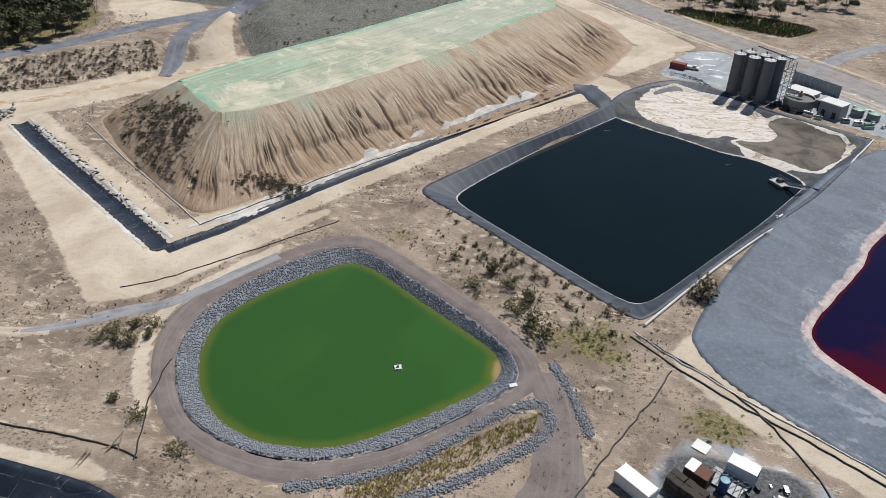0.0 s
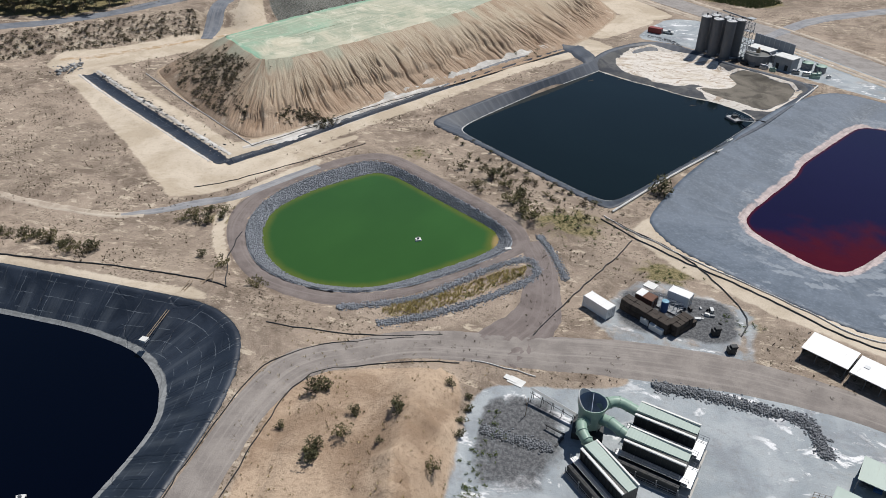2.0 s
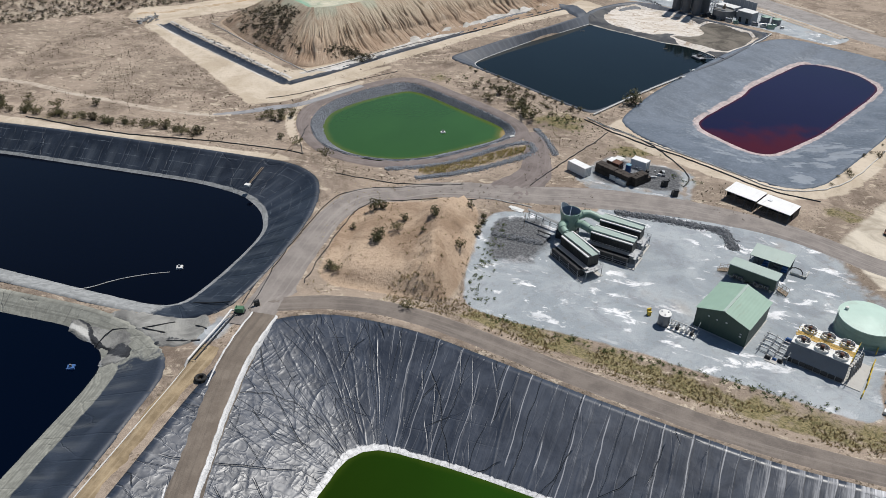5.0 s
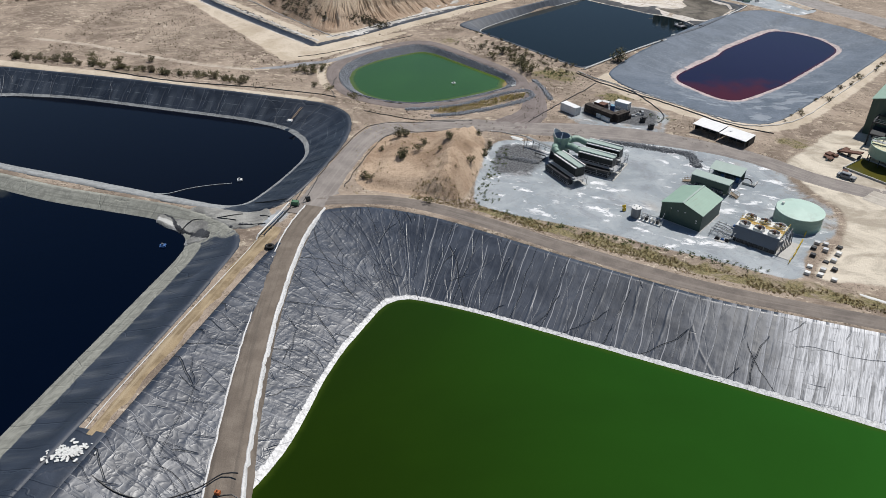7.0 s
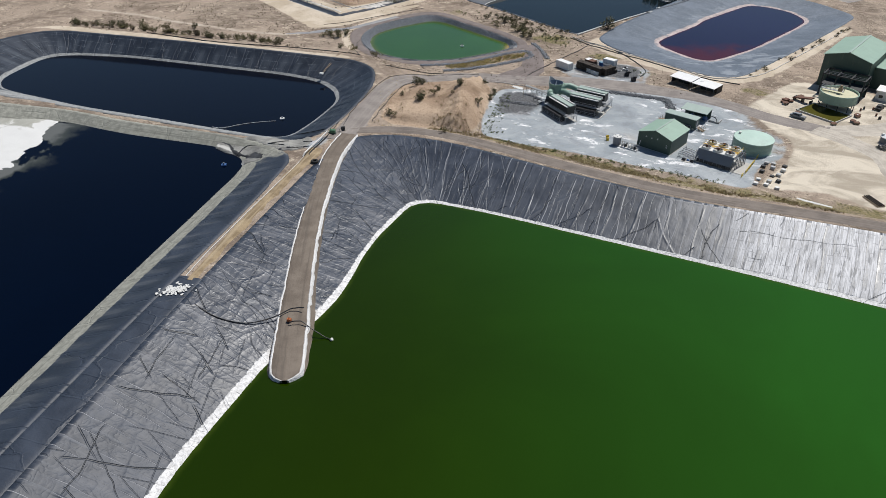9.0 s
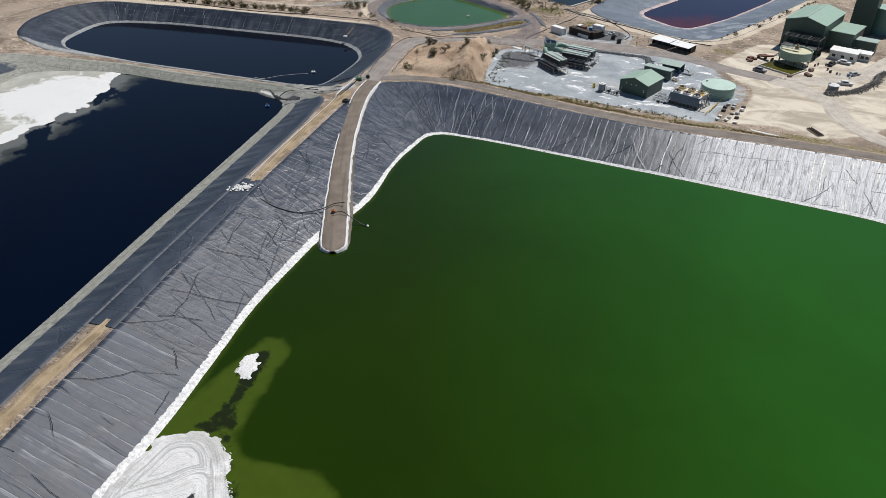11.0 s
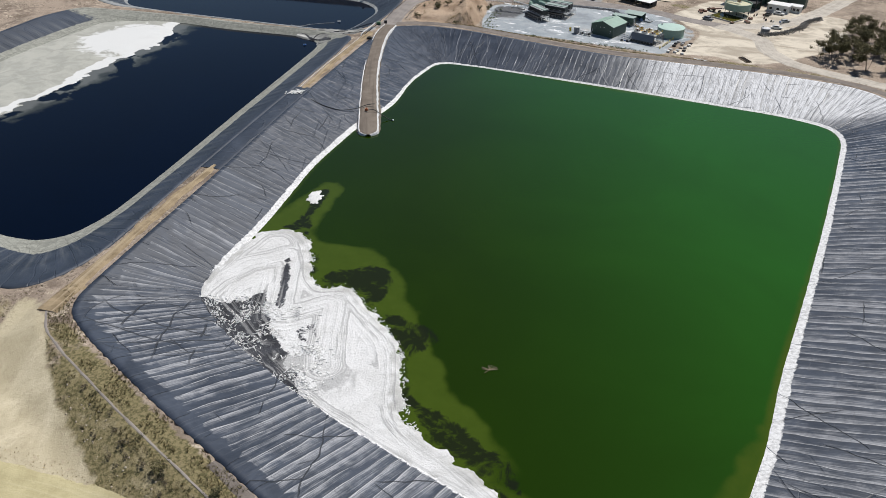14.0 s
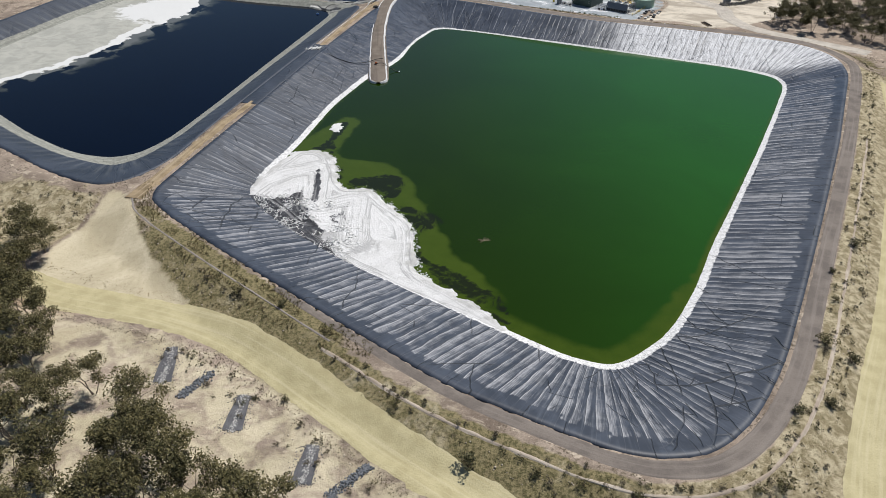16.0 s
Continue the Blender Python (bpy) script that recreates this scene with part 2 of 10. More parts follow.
def liner_material(name, base, dust, salt, salty, rough=0.36, shore=None, spec=0.5, seams=0.0, rib=2.7, relief=1.0, grain=0.0):
    """Plastic pond sheet: u runs along the bank and v down it, in metres."""
    n = Net(name, rough, spec=spec)
    uv = n.uv()
    sep = n.nt.nodes.new("ShaderNodeSeparateXYZ")
    n.nt.links.new(uv, sep.inputs[0])
    u, v = sep.outputs[0], sep.outputs[1]
    run = n.noise(1.0, 5, 0.6, vec=n.scaled(uv, (0.42, 0.035, 1.0)), warp=0.25)
    fine = n.noise(1.0, 4, 0.65, vec=n.scaled(uv, (1.9, 0.12, 1.0)), warp=0.3)
    blot = n.noise(0.10, 5, 0.6, warp=0.8)
    crumple = n.noise(0.9, 5, 0.6, warp=1.0)
    vor = n.nt.nodes.new("ShaderNodeTexVoronoi")
    vor.feature = "DISTANCE_TO_EDGE"
    vor.inputs["Scale"].default_value = 1.0
    bent = n.nt.nodes.new("ShaderNodeVectorMath")
    bent.operation = "MULTIPLY_ADD"
    tex = n.node("ShaderNodeTexNoise", Scale=0.35, Detail=3.0)
    n.nt.links.new(uv, tex.inputs["Vector"])
    n.nt.links.new(tex.outputs["Color"], bent.inputs[0])
    bent.inputs[1].default_value = (2.2, 3.0, 0.0)
    n.nt.links.new(uv, bent.inputs[2])
    n.nt.links.new(n.scaled(bent.outputs[0], (0.13, 0.075, 1.0)), vor.inputs["Vector"])
    some = n.step(n.noise(0.09, 3, 0.5), 0.42, 0.56)
    folds = n.math("MULTIPLY", n.math("SUBTRACT", 1.0, n.step(vor.outputs["Distance"], 0.0, 0.022)), some)
    # ribs of the sheet, a few metres apart, wandering a little
    wob = n.math("ADD", u, n.math("MULTIPLY", n.noise(1.0, 3, 0.5, vec=n.scaled(uv, (0.12, 0.07, 1.0))), 3.2))
    ph = n.math("ABSOLUTE", n.math("SUBTRACT", n.math("FRACT", n.math("DIVIDE", wob, rib)), 0.5))
    live = n.step(n.noise(1.0, 3, 0.5, vec=n.scaled(uv, (0.36, 0.05, 1.0))), 0.40, 0.52)
    ridge = n.math("MULTIPLY", n.math("SUBTRACT", 1.0, n.step(ph, 0.0, 0.05)), live)
    c = n.mix(n.step(blot, 0.34, 0.68), base, dust)
    c = n.mix(n.math("MULTIPLY", n.step(run, 0.48, 0.72), 0.45), c, dust)
    band = n.step(n.math("ADD", n.math("MULTIPLY", n.math("SUBTRACT", ph, 0.25), 2.2), n.math("MULTIPLY", n.math("SUBTRACT", n.math("ADD", run, fine), 1.0), 1.7)), -0.15, 0.75)
    c = n.mix(n.math("MULTIPLY", n.math("MULTIPLY", band, salty), n.attr("wear")[0]), c, salt)
    if seams:
        su = n.math("ABSOLUTE", n.math("SUBTRACT", n.math("FRACT", n.math("DIVIDE", n.math("ADD", u, n.math("MULTIPLY", crumple, 0.5)), 6.8)), 0.5))
        sv = n.math("ABSOLUTE", n.math("SUBTRACT", n.math("FRACT", n.math("DIVIDE", n.math("ADD", v, n.math("MULTIPLY", crumple, 0.5)), 2.6)), 0.5))
        line = n.math("MAXIMUM", n.math("SUBTRACT", 1.0, n.step(su, 0.0, 0.012)), n.math("SUBTRACT", 1.0, n.step(sv, 0.0, 0.03)))
        line = n.math("MULTIPLY", line, n.step(n.noise(0.3, 5, 0.65), 0.44, 0.58))
        c = n.mix(n.math("MULTIPLY", line, seams), c, salt)
    if grain:
        c = n.mix(n.math("MULTIPLY", n.step(n.noise(1.1, 7, 0.74), 0.46, 0.66), grain), c, tuple(x * 1.55 for x in dust))
    shelf = n.step(n.math("ADD", n.attr("wear")[2], n.math("MULTIPLY", n.math("SUBTRACT", n.noise(0.6, 9, 0.76, warp=0.5), 0.5), 1.3)), 0.40, 0.72)
    c = n.mix(n.math("MULTIPLY", shelf, 0.55), c, salt)
    crust = n.step(n.math("ADD", n.attr("wear")[1], n.math("MULTIPLY", n.math("SUBTRACT", n.noise(0.4, 6, 0.68, warp=0.7), 0.5), 1.0)), 0.42, 0.68)
    edge = shore or salt
    edge = n.mix(n.step(n.noise(0.7, 6, 0.7, warp=0.5), 0.38, 0.62), tuple(x * 0.68 for x in edge), edge)
    tide = n.noise(1.0, 4, 0.65, vec=n.scaled(uv, (0.015, 1.5, 1.0)), warp=0.2)
    edge = n.mix(n.math("MULTIPLY", n.step(tide, 0.50, 0.62), 0.5), edge, tuple(x * 0.38 for x in (shore or salt)))
    c = n.mix(n.math("MULTIPLY", crust, 0.92), c, edge)
    r = n.math("ADD", rough, n.math("MULTIPLY", n.math("SUBTRACT", blot, 0.45), 0.35))
    r = n.math("ADD", r, n.math("MULTIPLY", crust, 0.4))
    b = n.math("ADD", n.math("MULTIPLY", crumple, 0.5), n.math("MULTIPLY", folds, 0.7 * relief))
    b = n.math("ADD", b, n.math("MULTIPLY", fine, 0.22 * relief))
    b = n.math("ADD", b, n.math("MULTIPLY", ridge, 0.8 * relief))
    return n.out(c, r, b, 0.16, 0.7)


def great_liner():
    """Wide plastic sheets welded side by side: u along the bank, v down it. wear: salt bloom plus painted north-east
    glare, crust at the foot, slack crinkled sheet.
    """
    n = Net("crinkled_black_liner", 0.34, spec=0.5)
    uv, w = n.uv(), n.attr("wear")
    sep = n.nt.nodes.new("ShaderNodeSeparateXYZ")
    n.nt.links.new(uv, sep.inputs[0])
    u, v = sep.outputs[0], sep.outputs[1]
    mul, add, less = (lambda a, b: n.math("MULTIPLY", a, b)), (lambda a, b: n.math("ADD", a, b)), (lambda a, b: n.math("SUBTRACT", a, b))
    slack = n.step(w[2], 0.2, 0.8)
    # one sheet is 2.3 m wide; its welded edge stands up as a rib
    place = add(add(n.math("DIVIDE", u, 2.3), 0.5), mul(less(n.noise(1.0, 2, 0.5, vec=n.scaled(uv, (0.16, 0.07, 1.0))), 0.5), 1.1))
    across = n.math("FRACT", place)
    own = n.node("ShaderNodeTexWhiteNoise")
    own.noise_dimensions = "1D"
    n.nt.links.new(n.math("FLOOR", place), own.inputs["W"])
    own = own.outputs["Value"]
    weld = n.math("MINIMUM", across, less(1.0, across))
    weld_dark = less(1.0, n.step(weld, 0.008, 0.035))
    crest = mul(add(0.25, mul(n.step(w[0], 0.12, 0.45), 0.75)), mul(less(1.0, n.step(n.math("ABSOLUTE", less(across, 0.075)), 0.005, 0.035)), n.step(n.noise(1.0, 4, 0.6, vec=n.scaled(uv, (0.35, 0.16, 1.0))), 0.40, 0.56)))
    brush = n.noise(1.0, 4, 0.62, vec=n.scaled(uv, (1.1, 0.055, 1.0)), warp=0.25)
    hair = n.noise(1.0, 3, 0.6, vec=n.scaled(uv, (4.2, 0.20, 1.0)), warp=0.2)
    blot = n.noise(0.11, 6, 0.65, warp=0.9)
    cloud = n.noise(0.30, 6, 0.64, warp=0.7)
    ridged = lambda f: less(1.0, mul(n.math("ABSOLUTE", less(f, 0.5)), 4.0))
    sharp = lambda f: n.math("POWER", n.math("MAXIMUM", ridged(f), 0.0), 2.2)
    crinkle = add(mul(sharp(n.noise(0.20, 2, 0.45, warp=0.7, stretch=(1.0, 0.6, 1.0))), 1.0), mul(sharp(n.noise(0.55, 1.5, 0.45, warp=0.8)), 0.40))
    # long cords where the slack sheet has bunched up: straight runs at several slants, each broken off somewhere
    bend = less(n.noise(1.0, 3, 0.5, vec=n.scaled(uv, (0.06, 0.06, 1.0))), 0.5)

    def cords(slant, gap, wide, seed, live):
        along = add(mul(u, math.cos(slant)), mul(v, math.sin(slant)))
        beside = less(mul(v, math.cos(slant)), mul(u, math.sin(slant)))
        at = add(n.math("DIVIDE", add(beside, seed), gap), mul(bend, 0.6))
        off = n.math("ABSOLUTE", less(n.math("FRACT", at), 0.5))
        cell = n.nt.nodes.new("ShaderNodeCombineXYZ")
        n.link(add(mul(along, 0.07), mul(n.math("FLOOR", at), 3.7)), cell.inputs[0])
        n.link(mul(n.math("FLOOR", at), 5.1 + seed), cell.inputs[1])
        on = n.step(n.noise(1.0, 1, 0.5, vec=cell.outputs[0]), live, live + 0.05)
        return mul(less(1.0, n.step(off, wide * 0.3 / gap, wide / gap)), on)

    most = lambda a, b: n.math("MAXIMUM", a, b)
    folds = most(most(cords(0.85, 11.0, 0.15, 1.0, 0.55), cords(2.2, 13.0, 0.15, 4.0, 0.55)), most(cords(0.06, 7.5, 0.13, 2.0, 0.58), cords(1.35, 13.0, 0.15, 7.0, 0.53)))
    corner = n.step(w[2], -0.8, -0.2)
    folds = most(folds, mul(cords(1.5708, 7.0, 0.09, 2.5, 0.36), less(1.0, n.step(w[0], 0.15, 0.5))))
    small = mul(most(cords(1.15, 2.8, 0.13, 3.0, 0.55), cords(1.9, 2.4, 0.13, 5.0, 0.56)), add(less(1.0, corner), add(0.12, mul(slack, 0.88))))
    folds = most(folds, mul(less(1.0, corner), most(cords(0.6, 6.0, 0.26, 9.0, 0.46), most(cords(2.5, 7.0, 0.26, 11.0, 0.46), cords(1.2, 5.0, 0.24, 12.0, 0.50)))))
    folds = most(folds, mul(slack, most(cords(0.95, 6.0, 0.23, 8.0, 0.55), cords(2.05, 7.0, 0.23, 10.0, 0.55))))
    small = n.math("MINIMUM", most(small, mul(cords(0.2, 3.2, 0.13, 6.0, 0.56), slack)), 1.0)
    c = n.mix(n.step(blot, 0.36, 0.66), (0.017, 0.024, 0.039), (0.040, 0.051, 0.074))
    c = n.mix(mul(n.step(brush, 0.5, 0.7), 0.35), c, (0.088, 0.102, 0.128))
    # sun sheen on the slack sheet, laid into its colour as pale patches
    sheen_film = mul(slack, n.step(add(add(cloud, mul(less(blot, 0.5), 0.9)), mul(less(w[0], 0.5), 0.8)), 0.40, 0.72))
    c = n.mix(mul(sheen_film, 0.2), c, (0.155, 0.148, 0.148))
    # salt bloom: each sheet whitest below its rib, fading across
    fade = n.math("POWER", less(1.0, across), 1.2)
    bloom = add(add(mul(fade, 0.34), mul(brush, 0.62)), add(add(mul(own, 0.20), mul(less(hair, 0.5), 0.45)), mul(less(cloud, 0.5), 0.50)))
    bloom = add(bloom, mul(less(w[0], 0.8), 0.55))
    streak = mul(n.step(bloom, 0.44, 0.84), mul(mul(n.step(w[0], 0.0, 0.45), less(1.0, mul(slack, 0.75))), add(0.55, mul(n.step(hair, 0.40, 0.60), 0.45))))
    # Whitest bank: sun glare in the north-east painted in with the salt.
    salt_glare = n.step(w[0], 0.88, 1.2)
    white = n.mix(salt_glare, (0.42, 0.423, 0.44), (0.76, 0.76, 0.775))
    c = n.mix(mul(streak, add(0.70, mul(salt_glare, 0.25))), c, white)
    dash = mul(n.step(n.noise(1.0, 3, 0.6, vec=n.scaled(uv, (1.7, 0.20, 1.0)), warp=0.3), 0.57, 0.64), add(0.35, mul(salt_glare, 0.3)))
    rung = mul(less(1.0, n.step(n.math("ABSOLUTE", less(n.math("FRACT", add(mul(v, 0.38), mul(cloud, 0.7))), 0.5)), 0.015, 0.05)), n.step(n.noise(0.5, 4), 0.48, 0.58))
    c = n.mix(mul(n.math("MAXIMUM", dash, mul(rung, 0.6)), n.step(w[0], 0.5, 1.0)), c, (0.085, 0.09, 0.10))
    # Rib crests: salt line that also carries a painted highlight.
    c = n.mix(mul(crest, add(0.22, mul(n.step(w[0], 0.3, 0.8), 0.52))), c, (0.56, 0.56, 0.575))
    where = n.nt.nodes.new("ShaderNodeSeparateXYZ")
    n.nt.links.new(n.pos, where.inputs[0])
    # Taut north sheet: highlights along the ribs drawn as pale colour lines.
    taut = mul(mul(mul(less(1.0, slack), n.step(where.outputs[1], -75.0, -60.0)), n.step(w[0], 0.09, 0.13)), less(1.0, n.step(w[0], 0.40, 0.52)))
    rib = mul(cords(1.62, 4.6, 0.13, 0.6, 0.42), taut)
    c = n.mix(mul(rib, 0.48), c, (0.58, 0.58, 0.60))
    # Fold cords: shaded sides painted near-black over bare sheet; weld lines with them.
    c = n.mix(mul(n.math("MAXIMUM", mul(weld_dark, mul(less(0.85, mul(slack, 0.5)), add(0.2, mul(n.step(w[0], 0.12, 0.45), 0.8)))), n.math("MAXIMUM", mul(folds, less(1.0, mul(salt_glare, 0.35))), mul(small, 0.6))), 0.85), c, (0.013, 0.016, 0.021))
    crust = n.step(add(w[1], mul(less(n.noise(0.55, 7, 0.72, warp=0.7), 0.5), 1.2)), 0.44, 0.62)
    lump = n.noise(1.5, 6, 0.75, warp=0.4)
    c = n.mix(mul(crust, 0.95), c, n.mix(n.step(lump, 0.36, 0.6), (0.48, 0.475, 0.47), (0.78, 0.775, 0.77)))
    r = add(add(0.30, mul(less(1.0, n.step(where.outputs[1], -120.0, -80.0)), 0.16)), add(mul(blot, 0.18), mul(n.math("MAXIMUM", crust, streak), 0.4)))
    b = add(mul(crinkle, add(0.05, mul(slack, 0.36))), add(mul(folds, 1.1), mul(small, 0.5)))
    b = add(b, add(mul(brush, 0.16), add(mul(crest, 0.25), mul(mul(crust, lump), 0.6))))
    return n.out(c, r, b, 0.2, 0.8)


def water_material(name, deep, shallow, edge=(0.3, 0.25, 0.1), rough=0.06, ripple=0.03, far=None, spec=0.17):
    """The wear attribute holds how shallow the water is, and drifts of other colour in it."""
    n = Net(name, rough, spec=spec)
    n.bsdf.inputs["IOR"].default_value = 1.33
    w = n.attr("wear")
    drift = n.noise(0.018, 4, 0.6, warp=0.5)
    c = n.mix(n.step(drift, 0.35, 0.7), deep, tuple(x * 1.22 for x in deep))
    # Far water is greener; part of the sky's reflection is in this colour.
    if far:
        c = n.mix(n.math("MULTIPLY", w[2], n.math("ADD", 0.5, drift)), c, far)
    s = n.math("ADD", w[0], n.math("MULTIPLY", n.math("SUBTRACT", n.noise(0.28, 5, 0.6), 0.5), 0.3))
    c = n.mix(n.step(s, 0.25, 0.75), c, shallow)
    c = n.mix(n.step(s, 0.7, 1.05), c, edge)
    murk = n.step(n.math("ADD", n.math("MULTIPLY", w[1], 0.75), n.math("MULTIPLY", n.math("SUBTRACT", n.noise(0.22, 7, 0.72, warp=0.9), 0.5), 1.9)), 0.42, 0.72)
    c = n.mix(n.math("MULTIPLY", murk, 0.9), c, (0.0085, 0.011, 0.005))
    b = n.math("ADD", n.noise(0.9, 3, 0.5), n.math("MULTIPLY", n.noise(3.2, 2, 0.5), 0.4))
    return n.out(c, bump=b, height=ripple, strength=0.35)


def plain(name, colour, rough=0.6, metal=0.0, var=0.16, scale=0.8, spec=0.4, dirt=(0.20, 0.16, 0.12), dirty=0.25):
    """Painted, cast or moulded surface with patchy fading and dust."""
    n = Net(name, rough, metal, spec)
    a, b = n.noise(scale, 5, 0.6), n.noise(scale * 9, 3, 0.6)
    c = n.mix(a, tuple(x * (1 - var) for x in colour), tuple(min(1, x * (1 + var)) for x in colour))
    c = n.mix(n.math("MULTIPLY", n.step(n.noise(scale * 0.7, 6, 0.7, warp=0.6), 0.52, 0.74), dirty), c, dirt)
    return n.out(c, n.math("ADD", rough, n.math("MULTIPLY", n.math("SUBTRACT", b, 0.5), 0.25)), b, 0.01, 0.3)


def ribbed(name, colour, pitch=0.5, rough=0.5, axis=0, metal=0.0):
    """Profiled steel sheet: the ribs follow the sheet's own u."""
    n = Net(name, rough, metal, 0.4)
    uv = n.uv()
    s = n.nt.nodes.new("ShaderNodeSeparateXYZ")
    n.nt.links.new(uv, s.inputs[0])
    wave = n.math("SINE", n.math("MULTIPLY", s.outputs[axis], 2 * math.pi / pitch))
    c = n.mix(n.noise(0.35, 5, 0.6), tuple(x * 0.85 for x in colour), tuple(min(1, x * 1.12) for x in colour))
    c = n.mix(n.math("MULTIPLY", n.step(n.noise(1.0, 5, 0.7, vec=n.scaled(uv, (1.2, 0.15, 1))), 0.55, 0.75), 0.3), c, (0.22, 0.18, 0.14))
    return n.out(c, bump=wave, height=0.02, strength=0.25)


def stone_material(name, a, b):
    n = Net(name, 0.9, spec=0.25)
    c = n.mix(n.island(), a, b)
    return n.out(n.mix(n.math("MULTIPLY", n.noise(4.0, 4, 0.7), 0.5), c, tuple(x * 0.5 for x in a)), bump=n.noise(7, 3), height=0.05, strength=0.5)


def leaf_material(name, a, b, dry=(0.2, 0.16, 0.08), dryness=0.15):
    n = Net(name, 0.7, spec=0.25)
    c = n.mix(n.island(), a, b)
    c = n.mix(n.math("MULTIPLY", n.step(n.noise(0.8, 3), 0.55, 0.7), dryness * 3), c, dry)
    return n.out(c)


M_GROUND = ground_material()
M_SLOPE = slope_material()
M_CRUST = crust_material()
M_ROAD = gravel_material("road_gravel", (0.200, 0.178, 0.165), (0.265, 0.238, 0.218), (0.315, 0.286, 0.263))
M_RING = gravel_material("ring_road_gravel", (0.155, 0.13, 0.122), (0.20, 0.17, 0.16), (0.235, 0.203, 0.188))
M_SAND = gravel_material("pale_road_sand", (0.40, 0.35, 0.200), (0.48, 0.425, 0.252), (0.53, 0.475, 0.305))
M_GREYROAD = gravel_material("grey_road_gravel", (0.205, 0.21, 0.225), (0.29, 0.29, 0.30), (0.35, 0.345, 0.335))
M_JETTY = gravel_material("jetty_gravel", (0.148, 0.122, 0.100), (0.20, 0.168, 0.138), (0.115, 0.097, 0.082))
M_SHOULDER = gravel_material("shoulder_gravel", (0.142, 0.122, 0.108), (0.20, 0.172, 0.150), (0.245, 0.213, 0.187))
M_OCHREMUD = gravel_material("ochre_mud", (0.36, 0.27, 0.17), (0.56, 0.49, 0.41), (0.40, 0.24, 0.10))
M_PADROAD = gravel_material("plant_road_dust", (0.37, 0.335, 0.29), (0.49, 0.445, 0.385), (0.55, 0.505, 0.44))
M_BLUEROAD = gravel_material("blue_grey_road_gravel", (0.125, 0.137, 0.16), (0.185, 0.197, 0.22), (0.23, 0.238, 0.255))
M_HAUL = gravel_material("haul_road_gravel", (0.23, 0.212, 0.20), (0.30, 0.28, 0.265), (0.35, 0.325, 0.305))
M_BERM = gravel_material("pale_ridge_earth", (0.34, 0.28, 0.225), (0.48, 0.41, 0.335), (0.52, 0.46, 0.385))
M_WHITECRUST = gravel_material("white_crust", (0.42, 0.40, 0.37), (0.62, 0.60, 0.57), (0.30, 0.26, 0.22))
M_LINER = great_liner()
M_LINER_C = liner_material("dusty_liner", (0.015, 0.022, 0.036), (0.032, 0.043, 0.065), (0.22, 0.225, 0.22), 0.3, 0.55, (0.33, 0.33, 0.285), rib=5.0)
M_LINER_B = liner_material("old_liner", (0.009, 0.014, 0.024), (0.021, 0.030, 0.047), (0.24, 0.27, 0.30), 0.25, 0.48, (0.33, 0.34, 0.34), seams=0.6, rib=6.8)
M_LINER_A = liner_material("creased_liner", (0.024, 0.032, 0.046), (0.050, 0.062, 0.084), (0.32, 0.32, 0.33), 0.3, 0.6, (0.55, 0.55, 0.54), rib=3.4, relief=0.3, grain=0.15)
M_LINER_E = liner_material("pale_liner", (0.050, 0.071, 0.100), (0.104, 0.130, 0.168), (0.26, 0.29, 0.325), 0.28, 0.65, (0.55, 0.46, 0.44), rib=8.0, relief=0.25, grain=0.45)
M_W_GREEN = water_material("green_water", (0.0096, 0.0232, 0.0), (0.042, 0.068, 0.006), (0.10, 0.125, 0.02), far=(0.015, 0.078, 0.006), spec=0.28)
M_W_POND = water_material("algae_water", (0.027, 0.080, 0.016), (0.085, 0.115, 0.02), (0.28, 0.205, 0.085), 0.12, spec=0.55)
# Blue of black_water holds part of the sky's reflection; specular kept low.
M_W_BLACK = water_material("black_water", (0.0003, 0.0020, 0.0078), (0.040, 0.045, 0.042), (0.11, 0.115, 0.11), spec=0.15)
M_W_INK = water_material("ink_water", (0.0003, 0.0010, 0.0042), (0.010, 0.013, 0.016), (0.11, 0.115, 0.11), spec=0.30)
M_W_DARK = water_material("dark_teal_water", (0.0040, 0.0085, 0.0098), (0.005, 0.010, 0.012), (0.03, 0.035, 0.03), spec=0.24)
# Deep blue of red_water is partly sky reflection put into the colour.
M_W_RED = water_material("red_water", (0.0060, 0.0026, 0.0235), (0.055, 0.0010, 0.0050), (0.10, 0.010, 0.014), spec=0.36)

# ---- plan of the place, in metres ----
D_RIM = [(-41, -201), (-32, -207.5), (-11.7, -218.5), (21, -235), (46, -247), (66, -252.5), (75, -254.4), (81.5, -253.8), (88.5, -250.8),
         (95, -242), (101.3, -226.4), (109, -199), (117.3, -168), (129.4, -121.4), (143.8, -58.5), (143.4, -42.8), (137.2, -32.5), (129, -27),
         (111, -23), (92, -21), (51, -18), (23, -11.5), (-10, -2.5), (-27, -1.5), (-39, -7), (-41, -25), (-42, -80), (-41, -143)]
D_TOE = [(-14, -24.5), (5.6, -26), (66, -36), (109, -44), (122.5, -50), (124.7, -59), (118, -87), (109.4, -120.6), (100.5, -153.4), (93.4, -178.3),
         (88.8, -198.4), (83.3, -214.8), (76.4, -224.6), (71.8, -228), (63.6, -227), (51, -222), (38, -217), (25, -212), (10, -206), (-10, -195),
         (-25.2, -183), (-23.7, -154), (-25, -120), (-22.5, -92), (-17, -72), (-18, -48)]
